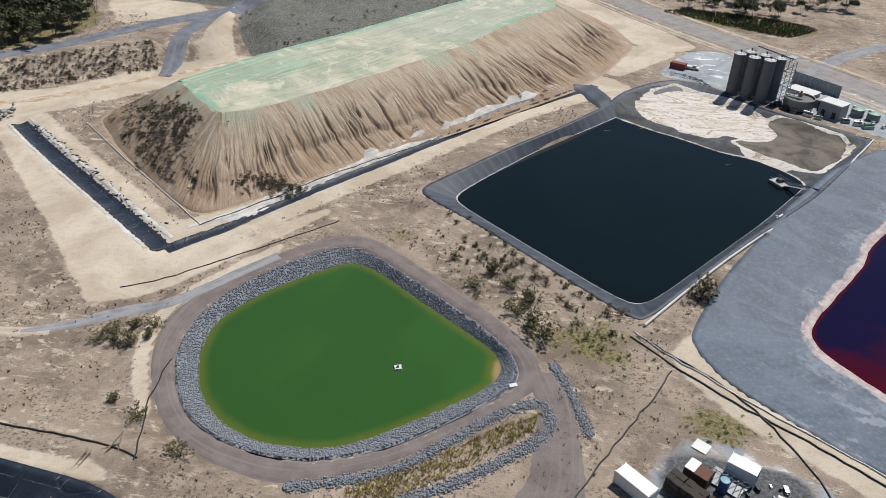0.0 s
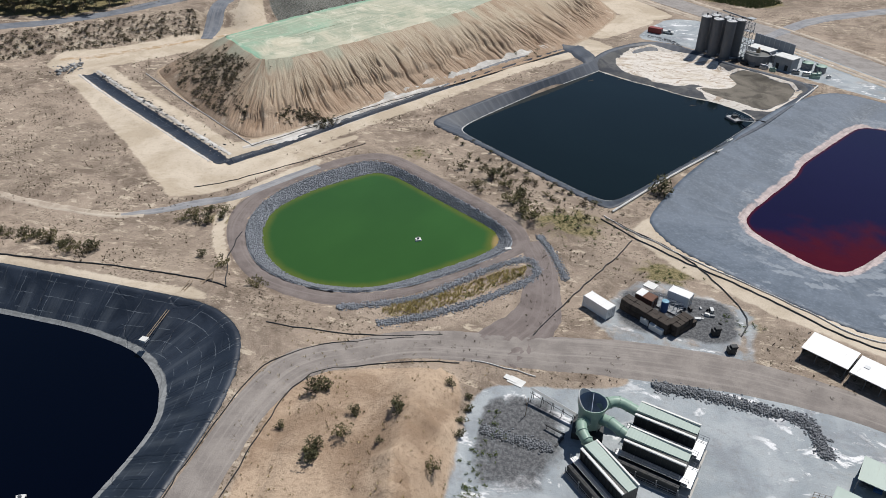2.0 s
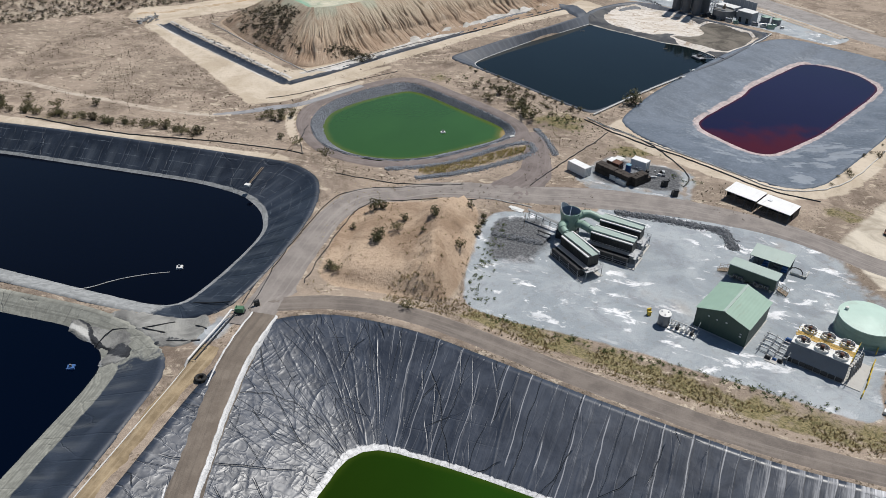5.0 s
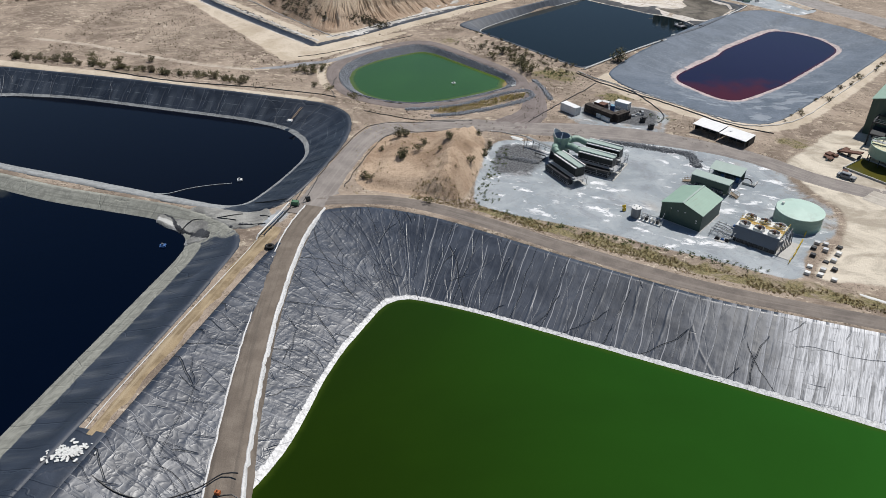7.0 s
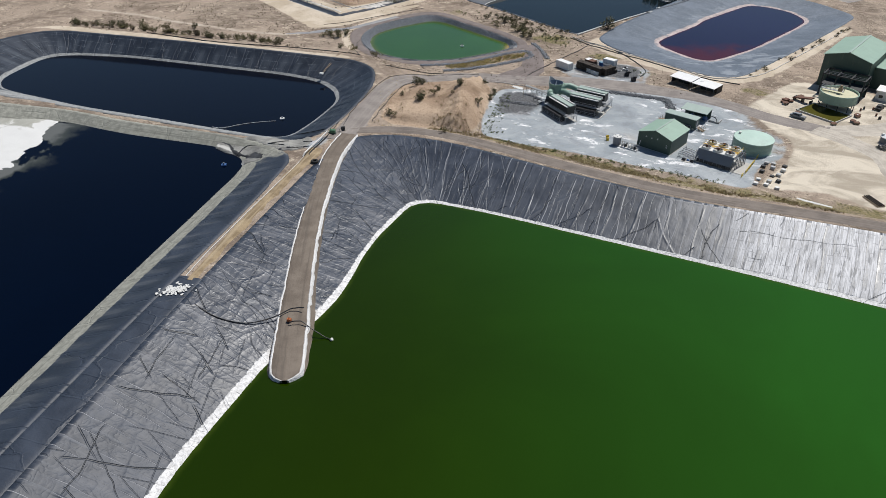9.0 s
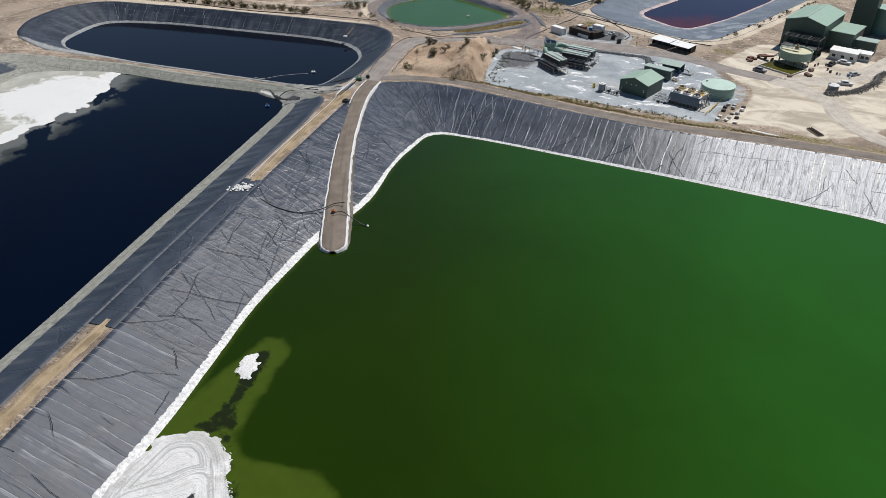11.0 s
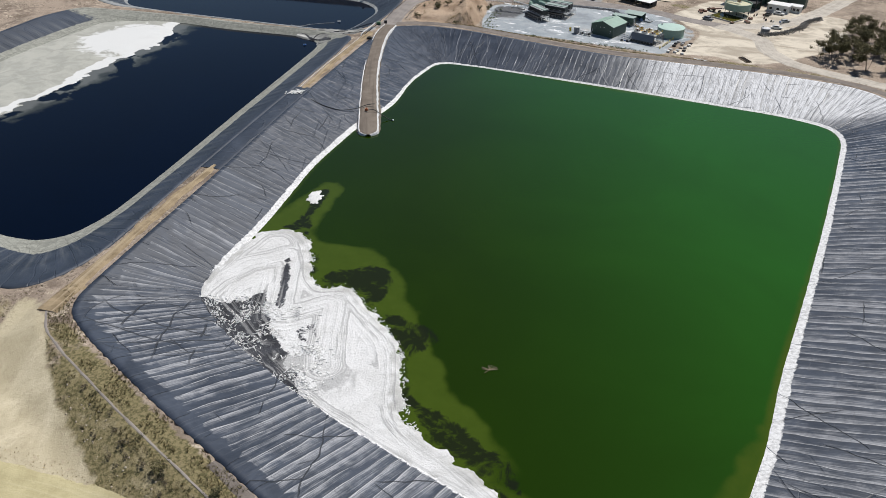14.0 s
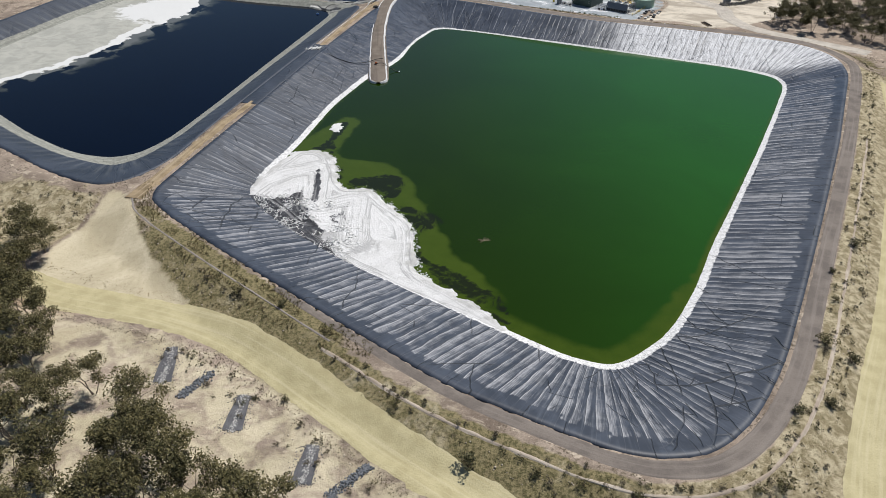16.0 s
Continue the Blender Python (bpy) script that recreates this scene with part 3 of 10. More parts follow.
B_TOE = [(-178, 15), (-179, 38), (-172, 44), (-150, 48), (-109, 48), (-87, 48), (-72, 45.5), (-63, 39), (-58.5, 31), (-58, 24), (-59, 11), (-61, 0),
         (-66, -2.5), (-83, -1.5), (-112, 0.5), (-135, 1.6), (-171, 7)]
B_RIM = [(-197, 20, 3), (-197, 38, 3), (-190, 50, 3), (-182, 54, 3), (-135, 56, 3), (-89, 56, 3), (-62, 55.5, 3), (-53, 50, 3), (-49, 41, 3), (-47, 30, 3),
         (-46.5, 10, 3), (-49, -5, 2), (-58, -7, -0.5), (-70, -6.5, -0.6), (-120, -3.5, -0.6), (-175, 0, -0.5), (-192, 6, 1.5)]
C_TOE = [(-163, -20), (-134, -9.5), (-110, -12.5), (-76, -12.5), (-67, -18), (-64.5, -24), (-63, -100), (-62, -135), (-62, -161), (-65, -172), (-71, -176.6),
         (-81, -176.5), (-90, -174), (-105, -168), (-122, -159), (-150, -146), (-168, -120), (-168, -60)]
C_RIM = [(-181, -12, 1), (-134, -6.2, -0.6), (-110, -8.8, -0.6), (-76, -9, -0.6), (-62, -12.5, 0), (-50, -22, 2.6), (-48.5, -50, 3), (-49, -100, 3), (-48.5, -150, 3), (-47.5, -184, 3),
         (-51, -195, 3), (-57, -200, 3), (-71, -197, 3), (-97, -186.5, 3), (-130, -172, 3), (-165, -155, 3), (-181, -130, 3), (-182, -60, 3), (-182, -35, 3)]
A_TOE = [(-37.8, 163.5), (-32.4, 158.4), (-11.7, 143.4), (4.4, 132), (9.8, 129.6), (13.8, 132.8), (39, 173), (50, 193), (68, 226), (54, 236), (40, 246),
         (22, 258), (10, 248), (0, 230.5), (-21.1, 197.7), (-33, 174.8)]
A_RIM = [(-3.5, 231.5), (-14.8, 211.3), (-28.3, 190.5), (-39.8, 169.9), (-44.6, 162.0), (-43.6, 158.2), (-27.5, 148.3), (9.1, 121.7), (11.5, 122), (30.5, 153.8), (52.2, 186.9), (74.6, 228.4), (66, 234), (58, 238.5), (46, 245), (32, 258.5), (27, 261.5), (18, 264), (10, 258), (1, 246)]
E_TOE = [(84, 202), (62, 167), (60.7, 161), (43.7, 131), (44.7, 125), (51, 118), (59, 111), (65, 111.5), (80.5, 131), (102, 169), (108, 182), (102.8, 195.6), (92, 202)]
E_RIM = [(46, 178), (28.8, 142), (21, 120), (21.8, 115), (27, 107), (46, 94.5), (62, 85.5), (69, 86), (75, 91), (95, 125), (117, 165), (128, 186), (114, 205), (84, 224), (75, 221), (60, 203)]
G_TOE = [(-52.2, 126.8), (-57.8, 120.9), (-65.2, 111.6), (-70, 100.4), (-68.7, 91.1), (-63.5, 81.6), (-57.3, 76.4), (-49.6, 73.4), (-40.1, 74.1), (-33.4, 76.7),
         (-23.7, 85.9), (-15, 95.4), (-12.9, 100.5), (-15, 105.6), (-21.4, 109.8), (-33.9, 117.6), (-45.8, 125.5)]
G_RIM = [(-55.3, 129.8), (-63.2, 121.5), (-70.4, 109.6), (-73.0, 99.2), (-71.6, 88.7), (-66.0, 79.3), (-60.2, 73.8), (-52.2, 70.8), (-44.1, 70.0), (-37, 71.2), (-27.5, 76.2),
         (-18.7, 85), (-10.5, 95), (-9.8, 99.7), (-12.8, 105.2), (-20.7, 111.7), (-37.9, 122.7), (-49.2, 129.6)]
G_ROAD = [(-56.6, 135), (-63.8, 129), (-70.6, 118.5), (-77, 105), (-79, 95.5), (-75, 84.5), (-68, 75), (-61, 69), (-52, 65.8), (-42.7, 64.5), (-35.3, 66.5), (-23.6, 74.8),
          (-13.5, 86.2), (-7.9, 93), (-4.5, 98), (-8, 107), (-17.9, 115.4), (-33.3, 125.5), (-48.5, 135.5)]
PILE_TOP = [(-125, 181), (-102, 162.5), (-93, 168), (-83, 183), (-68, 210), (-52, 242), (-43, 270), (-29, 300), (-40, 318), (-62, 305), (-76, 278), (-97, 237), (-113, 209)]
PILE_TOE = [(-152, 177), (-135, 161), (-114.5, 146), (-94, 132.5), (-87, 138), (-75, 156), (-59, 182), (-46.5, 199), (-33, 219), (-18, 242), (-8, 260), (2, 300), (-10, 330), (-45, 345),
            (-78, 320), (-100, 280), (-125, 232), (-142, 198)]
HUMMOCK = [(-41, 42), (-34, 49), (-19, 54), (-9, 53), (-6.5, 36), (-5.4, 20), (-7, 9), (-33, 8), (-38, 11)]
YARD = [(-8, 52), (-7, 20), (-4, 11), (26, 8), (56, 2), (71, -1.5), (72, 12), (82, 22), (84, 34), (76, 44), (73, 58), (52, 63), (40, 70), (44, 86), (30, 92), (19, 94), (12, 84), (9, 75), (14, 70), (20, 58), (8, 54)]
PAD_NE = [(71, 0), (88, 4), (101, -4), (116, 5), (140, 30), (150, 75), (118, 82), (92, 90), (78, 67), (73, 60), (78, 44), (85, 34), (82, 20)]
PAD_S = [(-53, -199), (-44, -204), (-40, -210), (-32, -218), (-22, -227), (-8, -237), (-30, -239), (-46, -237), (-53, -228), (-51, -214)]
STRIP_W = [(-176, 161), (-168, 165.5), (-130, 139), (-91, 114), (-82, 121), (-66, 146), (-62, 144), (-85, 102), (-95, 95), (-102, 100.5), (-128, 122.5), (-146, 136.5)]
STRIP_B = [(-200, 55), (-120, 55.5), (-70, 55.5), (-62, 57), (-66, 61), (-76, 59.5), (-120, 60.5), (-200, 62)]
PAD_T = [(-52, -238), (-44, -241), (-12, -242), (13, -250), (40, -264), (62, -274), (45, -296), (-10, -292), (-30, -272), (-52, -258)]
STRIP_E = [(22, 118), (18.5, 119), (15.5, 111), (24, 100), (45, 86.5), (66, 76.5), (81, 86), (103, 123), (125, 165), (118, 168), (95, 130), (74, 94), (66, 89), (50, 97), (30, 109)]
PAD_N = [(12, 268), (28, 263), (40, 256), (58, 247), (80, 232), (97, 220), (108, 234), (90, 258), (72, 275), (62, 284), (42, 304), (24, 302), (14, 278)]
TRACK_N = [(-196, 186), (-190, 168), (-178, 166), (-163, 182), (-146, 207), (-124, 236), (-130, 246), (-157, 224), (-170, 207), (-180, 192)]
HILL = [(-156, 277), (-145, 251), (-124, 233), (-112, 250), (-98, 272), (-86, 296), (-74, 322), (-50, 380), (-90, 460), (-330, 440), (-230, 305), (-199, 280)]
SPOIL = [(-160, 284), (-158, 262), (-150, 228), (-136, 236), (-144, 250)]
FAN_NW = [(-214, 271), (-190, 243), (-174, 257), (-164, 270), (-190, 290), (-215, 290)]
FOREST = [(-209, 205), (-200, 220), (-195, 236), (-203, 252), (-218, 268), (-262, 272), (-275, 225), (-240, 196)]
STRIP_N = [(-36, 358), (-16, 334), (4, 300), (18, 296), (28, 306), (9, 332), (-20, 364), (-40, 388)]
FAN_N = [(-5, 294), (5, 303), (20, 297), (8, 278), (-2, 262), (-8, 268)]
DITCH = [(-170, 166), (-146, 150.5), (-115.5, 132), (-92.5, 117.8), (-84.5, 131), (-77, 145.5), (-58, 177.5), (-33.5, 220), (-8, 253), (-2, 245)]


def smooth_poly(poly, radius=7.0):
    """The outline with its corners rounded off."""
    p = np.array([(*q, 0.0)[:3] for q in poly], float)
    out = []
    for a, b, c in zip(np.roll(p, 1, 0), p, np.roll(p, -1, 0)):
        la, lc = np.linalg.norm((a - b)[:2]), np.linalg.norm((c - b)[:2])
        u, w = b + (a - b) * min(radius / la, 0.42), b + (c - b) * min(radius / lc, 0.42)
        out += [(1 - t) ** 2 * u + 2 * t * (1 - t) * b + t * t * w for t in (0.0, 0.25, 0.5, 0.75, 1.0)]
    return np.array(out)


def hash1(k, seed=0.0):
    return np.mod(np.abs(np.sin(k * 12.9898 + seed * 78.233 + 1.7) * 43758.5453), 1.0)


def vnoise(x, y, seed=0):
    """Smooth value noise on arrays, about 0..1."""
    xi, yi = np.floor(x), np.floor(y)
    fx, fy = x - xi, y - yi
    fx, fy = fx * fx * (3 - 2 * fx), fy * fy * (3 - 2 * fy)
    h = lambda a, b: hash1(a * 1.37 + b * 57.31, seed)
    return (h(xi, yi) * (1 - fx) + h(xi + 1, yi) * fx) * (1 - fy) + (h(xi, yi + 1) * (1 - fx) + h(xi + 1, yi + 1) * fx) * fy


def fbm(x, y, octaves=4, seed=0):
    s, a = 0.0, 0.5
    for k in range(octaves):
        s = s + a * vnoise(x * 2 ** k, y * 2 ** k, seed + k * 3)
        a /= 2
    return s


def ramp01(v, lo, hi):
    t = np.clip((v - lo) / (hi - lo), 0, 1)
    return t * t * (3 - 2 * t)


def sdf(poly, x, y):
    """Signed distance to a rounded polygon, negative inside, and the height of its nearest edge."""
    p = smooth_poly(poly)
    best, za, inside = np.full(x.shape, 1e9), np.zeros(x.shape), np.zeros(x.shape, bool)
    for a, b in zip(p, np.roll(p, -1, 0)):
        ex, ey = b[0] - a[0], b[1] - a[1]
        t = np.clip(((x - a[0]) * ex + (y - a[1]) * ey) / (ex * ex + ey * ey + 1e-9), 0, 1)
        d = np.hypot(x - a[0] - t * ex, y - a[1] - t * ey)
        m = d < best
        best = np.where(m, d, best)
        za = np.where(m, a[2] + t * (b[2] - a[2]), za)
        c = (a[1] > y) != (b[1] > y)
        if ey != 0:
            inside ^= c & (x < ex * (y - a[1]) / ey + a[0])
    return np.where(inside, -best, best), za


def line_dist(pts, x, y):
    best = np.full(x.shape, 1e9)
    for a, b in zip(pts[:-1], pts[1:]):
        ex, ey = b[0] - a[0], b[1] - a[1]
        t = np.clip(((x - a[0]) * ex + (y - a[1]) * ey) / (ex * ex + ey * ey), 0, 1)
        best = np.minimum(best, np.hypot(x - a[0] - t * ex, y - a[1] - t * ey))
    return best


def rimz(poly, z):
    return [(p[0], p[1], p[2] if len(p) > 2 else z) for p in poly]


# outline, crest height, width of the level crest, fall of the outer face
BASINS = [(rimz(D_RIM, 3.0), 7.0, 0.34), (rimz(B_RIM, 3.0), 6.0, 0.2), (rimz(C_RIM, 3.0), 4.5, 0.25), (rimz(A_RIM, 0.3), 3.0, 0.1), (rimz(E_RIM, 0.3), 3.0, 0.1), (rimz(G_RIM, 0.25), 8.0, 0.1)]


def height(x, y):
    """The land's height, with the basins dug out below their sheets."""
    x, y = np.asarray(x, float), np.asarray(y, float)
    h = (fbm(x / 35, y / 35, 4, 1) - 0.47) * 1.3 + (fbm(x / 4, y / 4, 3, 5) - 0.45) * 0.35
    flat = np.zeros(x.shape)
    for poly in (YARD, PAD_NE, PAD_S, PAD_N):
        flat = np.maximum(flat, ramp01(-sdf(poly, x, y)[0], -4, 3))
    h = h * (1 - 0.85 * flat)
    # dry hummock with its scarp towards the yard
    d, _ = sdf(HUMMOCK, x, y)
    h += ramp01(-d, 0, 8) * (2.6 + 1.4 * fbm(x / 9, y / 9, 3, 8)) + ramp01(-d, 0, 4) * ramp01(x, -24, -14) * (1.0 + 7.0 * np.abs(fbm(x / 3.4, y / 3.0, 4, 9) - 0.45)) + ramp01(-d, 0, 3) * np.exp(-((x + 14.5 + 0.12 * (y - 30) + 2.5 * (fbm(y / 6, y * 0, 3, 14) - 0.45)) / 2.6) ** 2) * 1.3 * ramp01(-y, -47, -40)
    u = x * 0.50 + y * 0.866
    w = x * 0.866 - y * 0.5
    h = h * (1 - 0.8 * ramp01(-sdf(STRIP_W, x, y)[0], -2, 4))
    # bank beyond the north-west track, and the dark slope behind the heap
    q = (y - 183) * 0.7071 - (x + 192) * 0.7071
    h += ramp01(q, 1, 17) * 6.5 * ramp01(-(x + 118), 0, 25) + ramp01(q, 1, 17) * ramp01(-(x + 130), 0, 10) * (np.abs(vnoise(u / 4, w / 30, 31) - 0.5)) * 1.5 * (1 - ramp01(q, 10, 18))
    # benched dark hill behind the heap, and the cream spoil bank beside it
    dk = -sdf(HILL, x, y)[0]
    h += ramp01(dk, 0, 16) * 5.0 + ramp01(dk, 26, 40) * 5.0 + ramp01(dk, 4, 10) * (fbm(x / 7, y / 7, 4, 34) - 0.45) * 2.2
    h += ramp01(-sdf(SPOIL, x, y)[0], -3, 6) * (2.5 + (fbm(x / 4, y / 4, 3, 36) - 0.45) * 2.0)
    # drains
    dd = line_dist(DITCH, x, y)
    h -= ramp01(-dd, -3.0, -0.9) * 1.0
    h += np.exp(-((dd - 5.2) / 1.6) ** 2) * 0.25
    # embankments, then the basins
    dig = np.full(x.shape, 1e3)
    for poly, crest, fall in BASINS:
        d, z = sdf(poly, x, y)
        rough = (fbm(x / 6, y / 6, 3, 40) - 0.45) * 0.5 * ramp01(d, crest, crest + 3)
        h = np.where((d > 0) & (d < 60), np.maximum(h, z - np.maximum(d - crest, 0) * fall + rough), h)
        h = np.where((d > 0) & (d < crest), h + (z - h) * ramp01(-d, -crest, -crest * 0.55), h)
        dig = np.where(d < 0.35, np.minimum(dig, z - 0.5 + np.minimum(d, 0) * 1.0), dig)
    return np.where(dig < 900, np.maximum(np.minimum(h, dig), -8), h)


def mesh_grid(name, P, mat, closed=False, uv=None, wear=None, label="", category="", kind="", parent=None, smooth=True, flip=False):
    """A sheet from an array of points (rows, columns, 3); closed joins the last column to the first."""
    nr, nc = P.shape[:2]
    me = bpy.data.meshes.new(name)
    r, c = np.meshgrid(np.arange(nr - 1), np.arange(nc if closed else nc - 1), indexing="ij")
    c2 = (c + 1) % nc
    f = np.stack([r * nc + c, r * nc + c2, (r + 1) * nc + c2, (r + 1) * nc + c], -1).reshape(-1, 4)
    if flip:
        f = f[:, ::-1]
    me.vertices.add(nr * nc)
    me.vertices.foreach_set("co", P.reshape(-1).astype(np.float32))
    me.loops.add(f.size)
    me.loops.foreach_set("vertex_index", f.reshape(-1).astype(np.int32))
    me.polygons.add(len(f))
    me.polygons.foreach_set("loop_start", np.arange(0, f.size, 4, dtype=np.int32))
    me.polygons.foreach_set("loop_total", np.full(len(f), 4, np.int32))
    me.polygons.foreach_set("use_smooth", np.full(len(f), smooth))
    if uv is not None:
        layer = me.uv_layers.new(name="UVMap")
        layer.data.foreach_set("uv", uv.reshape(-1, 2)[f.reshape(-1)].reshape(-1).astype(np.float32))
    for key, w in (wear or {}).items():
        a = me.color_attributes.new(key, "FLOAT_COLOR", "POINT")
        full = np.ones((nr * nc, 4), np.float32)
        full[:, :3] = w.reshape(-1, 3)
        a.data.foreach_set("color", full.reshape(-1))
    me.materials.append(mat)
    me.update(calc_edges=True)
    me.validate()
    ob = new(name, me)
    if parent:
        ob.parent = parent
    return tagged(ob, label, category, kind=kind)


def axis_steps(lo, hi, steps, far):
    """Grid lines from lo to hi, closer in the stretches named first, then ever wider out to the horizon."""
    v = [lo]
    while v[-1] < hi:
        v.append(v[-1] + next(d for a, b, d in steps if a <= v[-1] <= b))
    grow = np.cumsum(1.2 * 1.35 ** np.arange(1, 26))
    grow = grow[grow < far]
    return np.concatenate([lo - grow[::-1], v, v[-1] + grow])


LAND = []
HEAP_H = 13.5


def land(x, y):
    """Height of the finished ground sheet."""
    xs, ys, Z = LAND[0]
    x, y = np.asarray(x, float), np.asarray(y, float)
    i, j = np.clip(np.searchsorted(xs, x) - 1, 0, len(xs) - 2), np.clip(np.searchsorted(ys, y) - 1, 0, len(ys) - 2)
    u, v = (x - xs[i]) / (xs[i + 1] - xs[i]), (y - ys[j]) / (ys[j + 1] - ys[j])
    z = (Z[j, i] * (1 - u) + Z[j, i + 1] * u) * (1 - v) + (Z[j + 1, i] * (1 - u) + Z[j + 1, i + 1] * u) * v
    if np.any((x > -155) & (x < 5) & (y > 130)):
        dt, dp = sdf(PILE_TOE, x, y)[0], sdf(PILE_TOP, x, y)[0]
        z = np.where(dt < 0, np.maximum(z, HEAP_H * np.clip(-dt / (np.maximum(dp, 0) - dt + 1e-6), 0, 1) ** 0.92 - 0.5), z)
    return z


def build_ground():
    xs = axis_steps(-275, 185, [(-275, 185, 1.25)], 2600)
    ys = axis_steps(-300, 400, [(-300, 400, 1.25)], 2600)
    X, Y = np.meshgrid(xs, ys)
    Z = height(X, Y)
    soft = lambda poly, a=-2, b=2: ramp01(-sdf(poly, X, Y)[0], a, b)
    grey, pale, green = soft(YARD), soft(PAD_S, -3, 4), np.zeros_like(X)
    pale = np.maximum.reduce([pale, soft(STRIP_W, -2, 3), soft(STRIP_E, -2, 3), soft(TRACK_N, -4, 3), soft(SPOIL, -1, 3), soft(FAN_NW, -3, 4), soft(STRIP_N, -2, 2), soft(FAN_N, -3, 2)])
    dd = line_dist(DITCH, X, Y)
    pale = np.maximum(pale, ramp01(-dd, -11, -6) * 0.85)
    grey = np.maximum(grey, soft(PAD_N))
    grey = np.maximum(grey, 0.75 * np.exp(-(((X + 47.5) / 4.5) ** 2 + ((Y + 11) / 7) ** 2)))
    grey = grey * (1 - 0.47 * ramp01(Y, 60, 67) * ramp01(-Y, -110, -100))
    grey = grey * (1 - 0.55 * ramp01(X + 0.3 * Y, 66, 92) * (Y < 110))
    # green verges: banks of the great pond, wet ground by the crates, the far corner woods
    dD = sdf(D_RIM, X, Y)[0]
    green = np.maximum(green, np.maximum.reduce([ramp01(dD, 8, 11), ramp01(dD, 4.8, 6.5) * ramp01(-Y, 190, 205), ramp01(dD, 1.0, 2.5) * ramp01(-Y, 190, 200) * ramp01(-X, -30, -18)]) * ramp01(-dD, -24, -15) * (0.78 - 0.2 * (Y > -40) - 0.36 * ramp01(X, 70, 100) * (Y < -40)) * (1 - soft(HUMMOCK, -6, 0)) * ramp01(X, -60, -20))
    for cx, cy, r, k in ((2, 112, 14, 0.62), (24, 96, 8, 0.7), (38, 82, 7, 0.6), (-44, 138, 9, 0.5), (-16, 118, 8, 0.4), (40, 350, 20, 0.9), (62, 345, 18, 0.9), (85, 60, 8, 0.35), (78, 74, 9, 0.55),
                         (-140, 67, 22, 0.4), (-80, 90, 8, 0.5), (30, 5, 8, 0.4)):
        green = np.maximum(green, k * np.exp(-(((X - cx) / r) ** 2 + ((Y - cy) / (r * 0.7)) ** 2)))
    green = np.maximum(green, 0.66 * np.exp(-(((X + 30) / 30) ** 2 + ((Y + 273) / 15) ** 2)))
    pale = np.maximum(pale, ramp01(-Y, 240, 248) * 0.40 * ramp01(-X, -75, -40) * ramp01(-(dD + 60 * (fbm(X / 30, Y / 30, 3, 102) - 0.47)), -75, -45))
    q = (Y - 183) * 0.7071 - (X + 192) * 0.7071
    pale = np.maximum(pale, ramp01(q, 0, 3) * ramp01(-q, -17, -13) * ramp01(-X, 135, 150) * ramp01(Y, 120, 135) * 0.42)
    dark = soft(HILL, -1, 3) * (1 - soft(SPOIL, -2, 2))
    green = np.maximum(green, soft(FOREST, -4, 4) * 0.9)
    clay = ramp01(-sdf(PILE_TOE, X, Y)[0], -4, 2) * 0.8
    pale = np.maximum(pale, soft(HUMMOCK) * ramp01(X, -14, -9) * 0.45)
    ochre = soft(HUMMOCK, -1, 4) * 0.95
    ochre = np.maximum(ochre, ramp01(-Y, 185, 215) * 0.62 * ramp01(dD, 14, 22) * ramp01(-(dD + 70 * (fbm(X / 40, Y / 40, 3, 101) - 0.47)), -85, -45) * (1 - np.clip(green * 1.35, 0, 1)) * (1 - pale))
    pale = np.maximum.reduce([pale, soft(STRIP_B, -1, 1.5) * 0.8, soft(PAD_T, -3, 3) * 0.5])
    ring = sdf(G_ROAD, X, Y)[0]
    pale = np.maximum(pale, ramp01(ring, -0.5, 0.5) * ramp01(-ring, -4.0, -2.0) * ramp01(-X, 64, 70) * 0.8)
    verge = ramp01(dD, 4.5, 6.5) * ramp01(-dD, -40, -26) * np.maximum(ramp01(-Y, 185, 205) * 0.4, ramp01(X, 60, 95) * ramp01(-Y, 38, 60)) * (1 - pale)
    verge = np.maximum(verge, np.exp(-(((X + 66) / 22) ** 4 + ((Y + 214) / 16) ** 4)) * 0.8 * ramp01(sdf(C_RIM, X, Y)[0], 3, 6) * (1 - pale))
    ochre = ochre * (1 - verge)
    LAND.append((xs, ys, Z))
    zone = np.stack([grey, pale, green], -1)
    zone2 = np.stack([ochre, dark, clay], -1)
    return mesh_grid("ground", np.stack([X, Y, Z], -1), M_GROUND, wear={"zone": zone, "zone2": zone2, "zone3": np.stack([verge, np.exp(-(((X - 26.5) / 12) ** 4 + ((Y - 81.5) / 7.5) ** 4)) * 1.1 + 0.66 * np.exp(-(((X - 1) / 9) ** 4 + ((Y - 41) / 13) ** 4)) * soft(YARD, 0, 3), soft(PAD_NE, -4, 4)], -1)}, kind="structure",
                     label="dry tan earth with sparse tussocks, pale sand and grey gravel", category="ground")


def rays(poly, c, th):
    """Radius and height at which rays from c meet a rounded outline."""
    p = smooth_poly(poly)
    a, b = p, np.roll(p, -1, 0)
    dx, dy = np.cos(th)[:, None], np.sin(th)[:, None]
    ex, ey = (b - a)[:, 0][None], (b - a)[:, 1][None]
    ax, ay = a[:, 0][None] - c[0], a[:, 1][None] - c[1]
    den = dx * ey - dy * ex
    den = np.where(np.abs(den) < 1e-9, 1e-9, den)
    r = (ax * ey - ay * ex) / den
    t = (ax * dy - ay * dx) / den
    ok = (t >= -1e-6) & (t <= 1 + 1e-6) & (r > 0)
    r = np.where(ok, r, -1)
    k = r.argmax(1)
    i = np.arange(len(th))
    return r[i, k], (a[k, 2] + t[i, k] * (b[k, 2] - a[k, 2]))


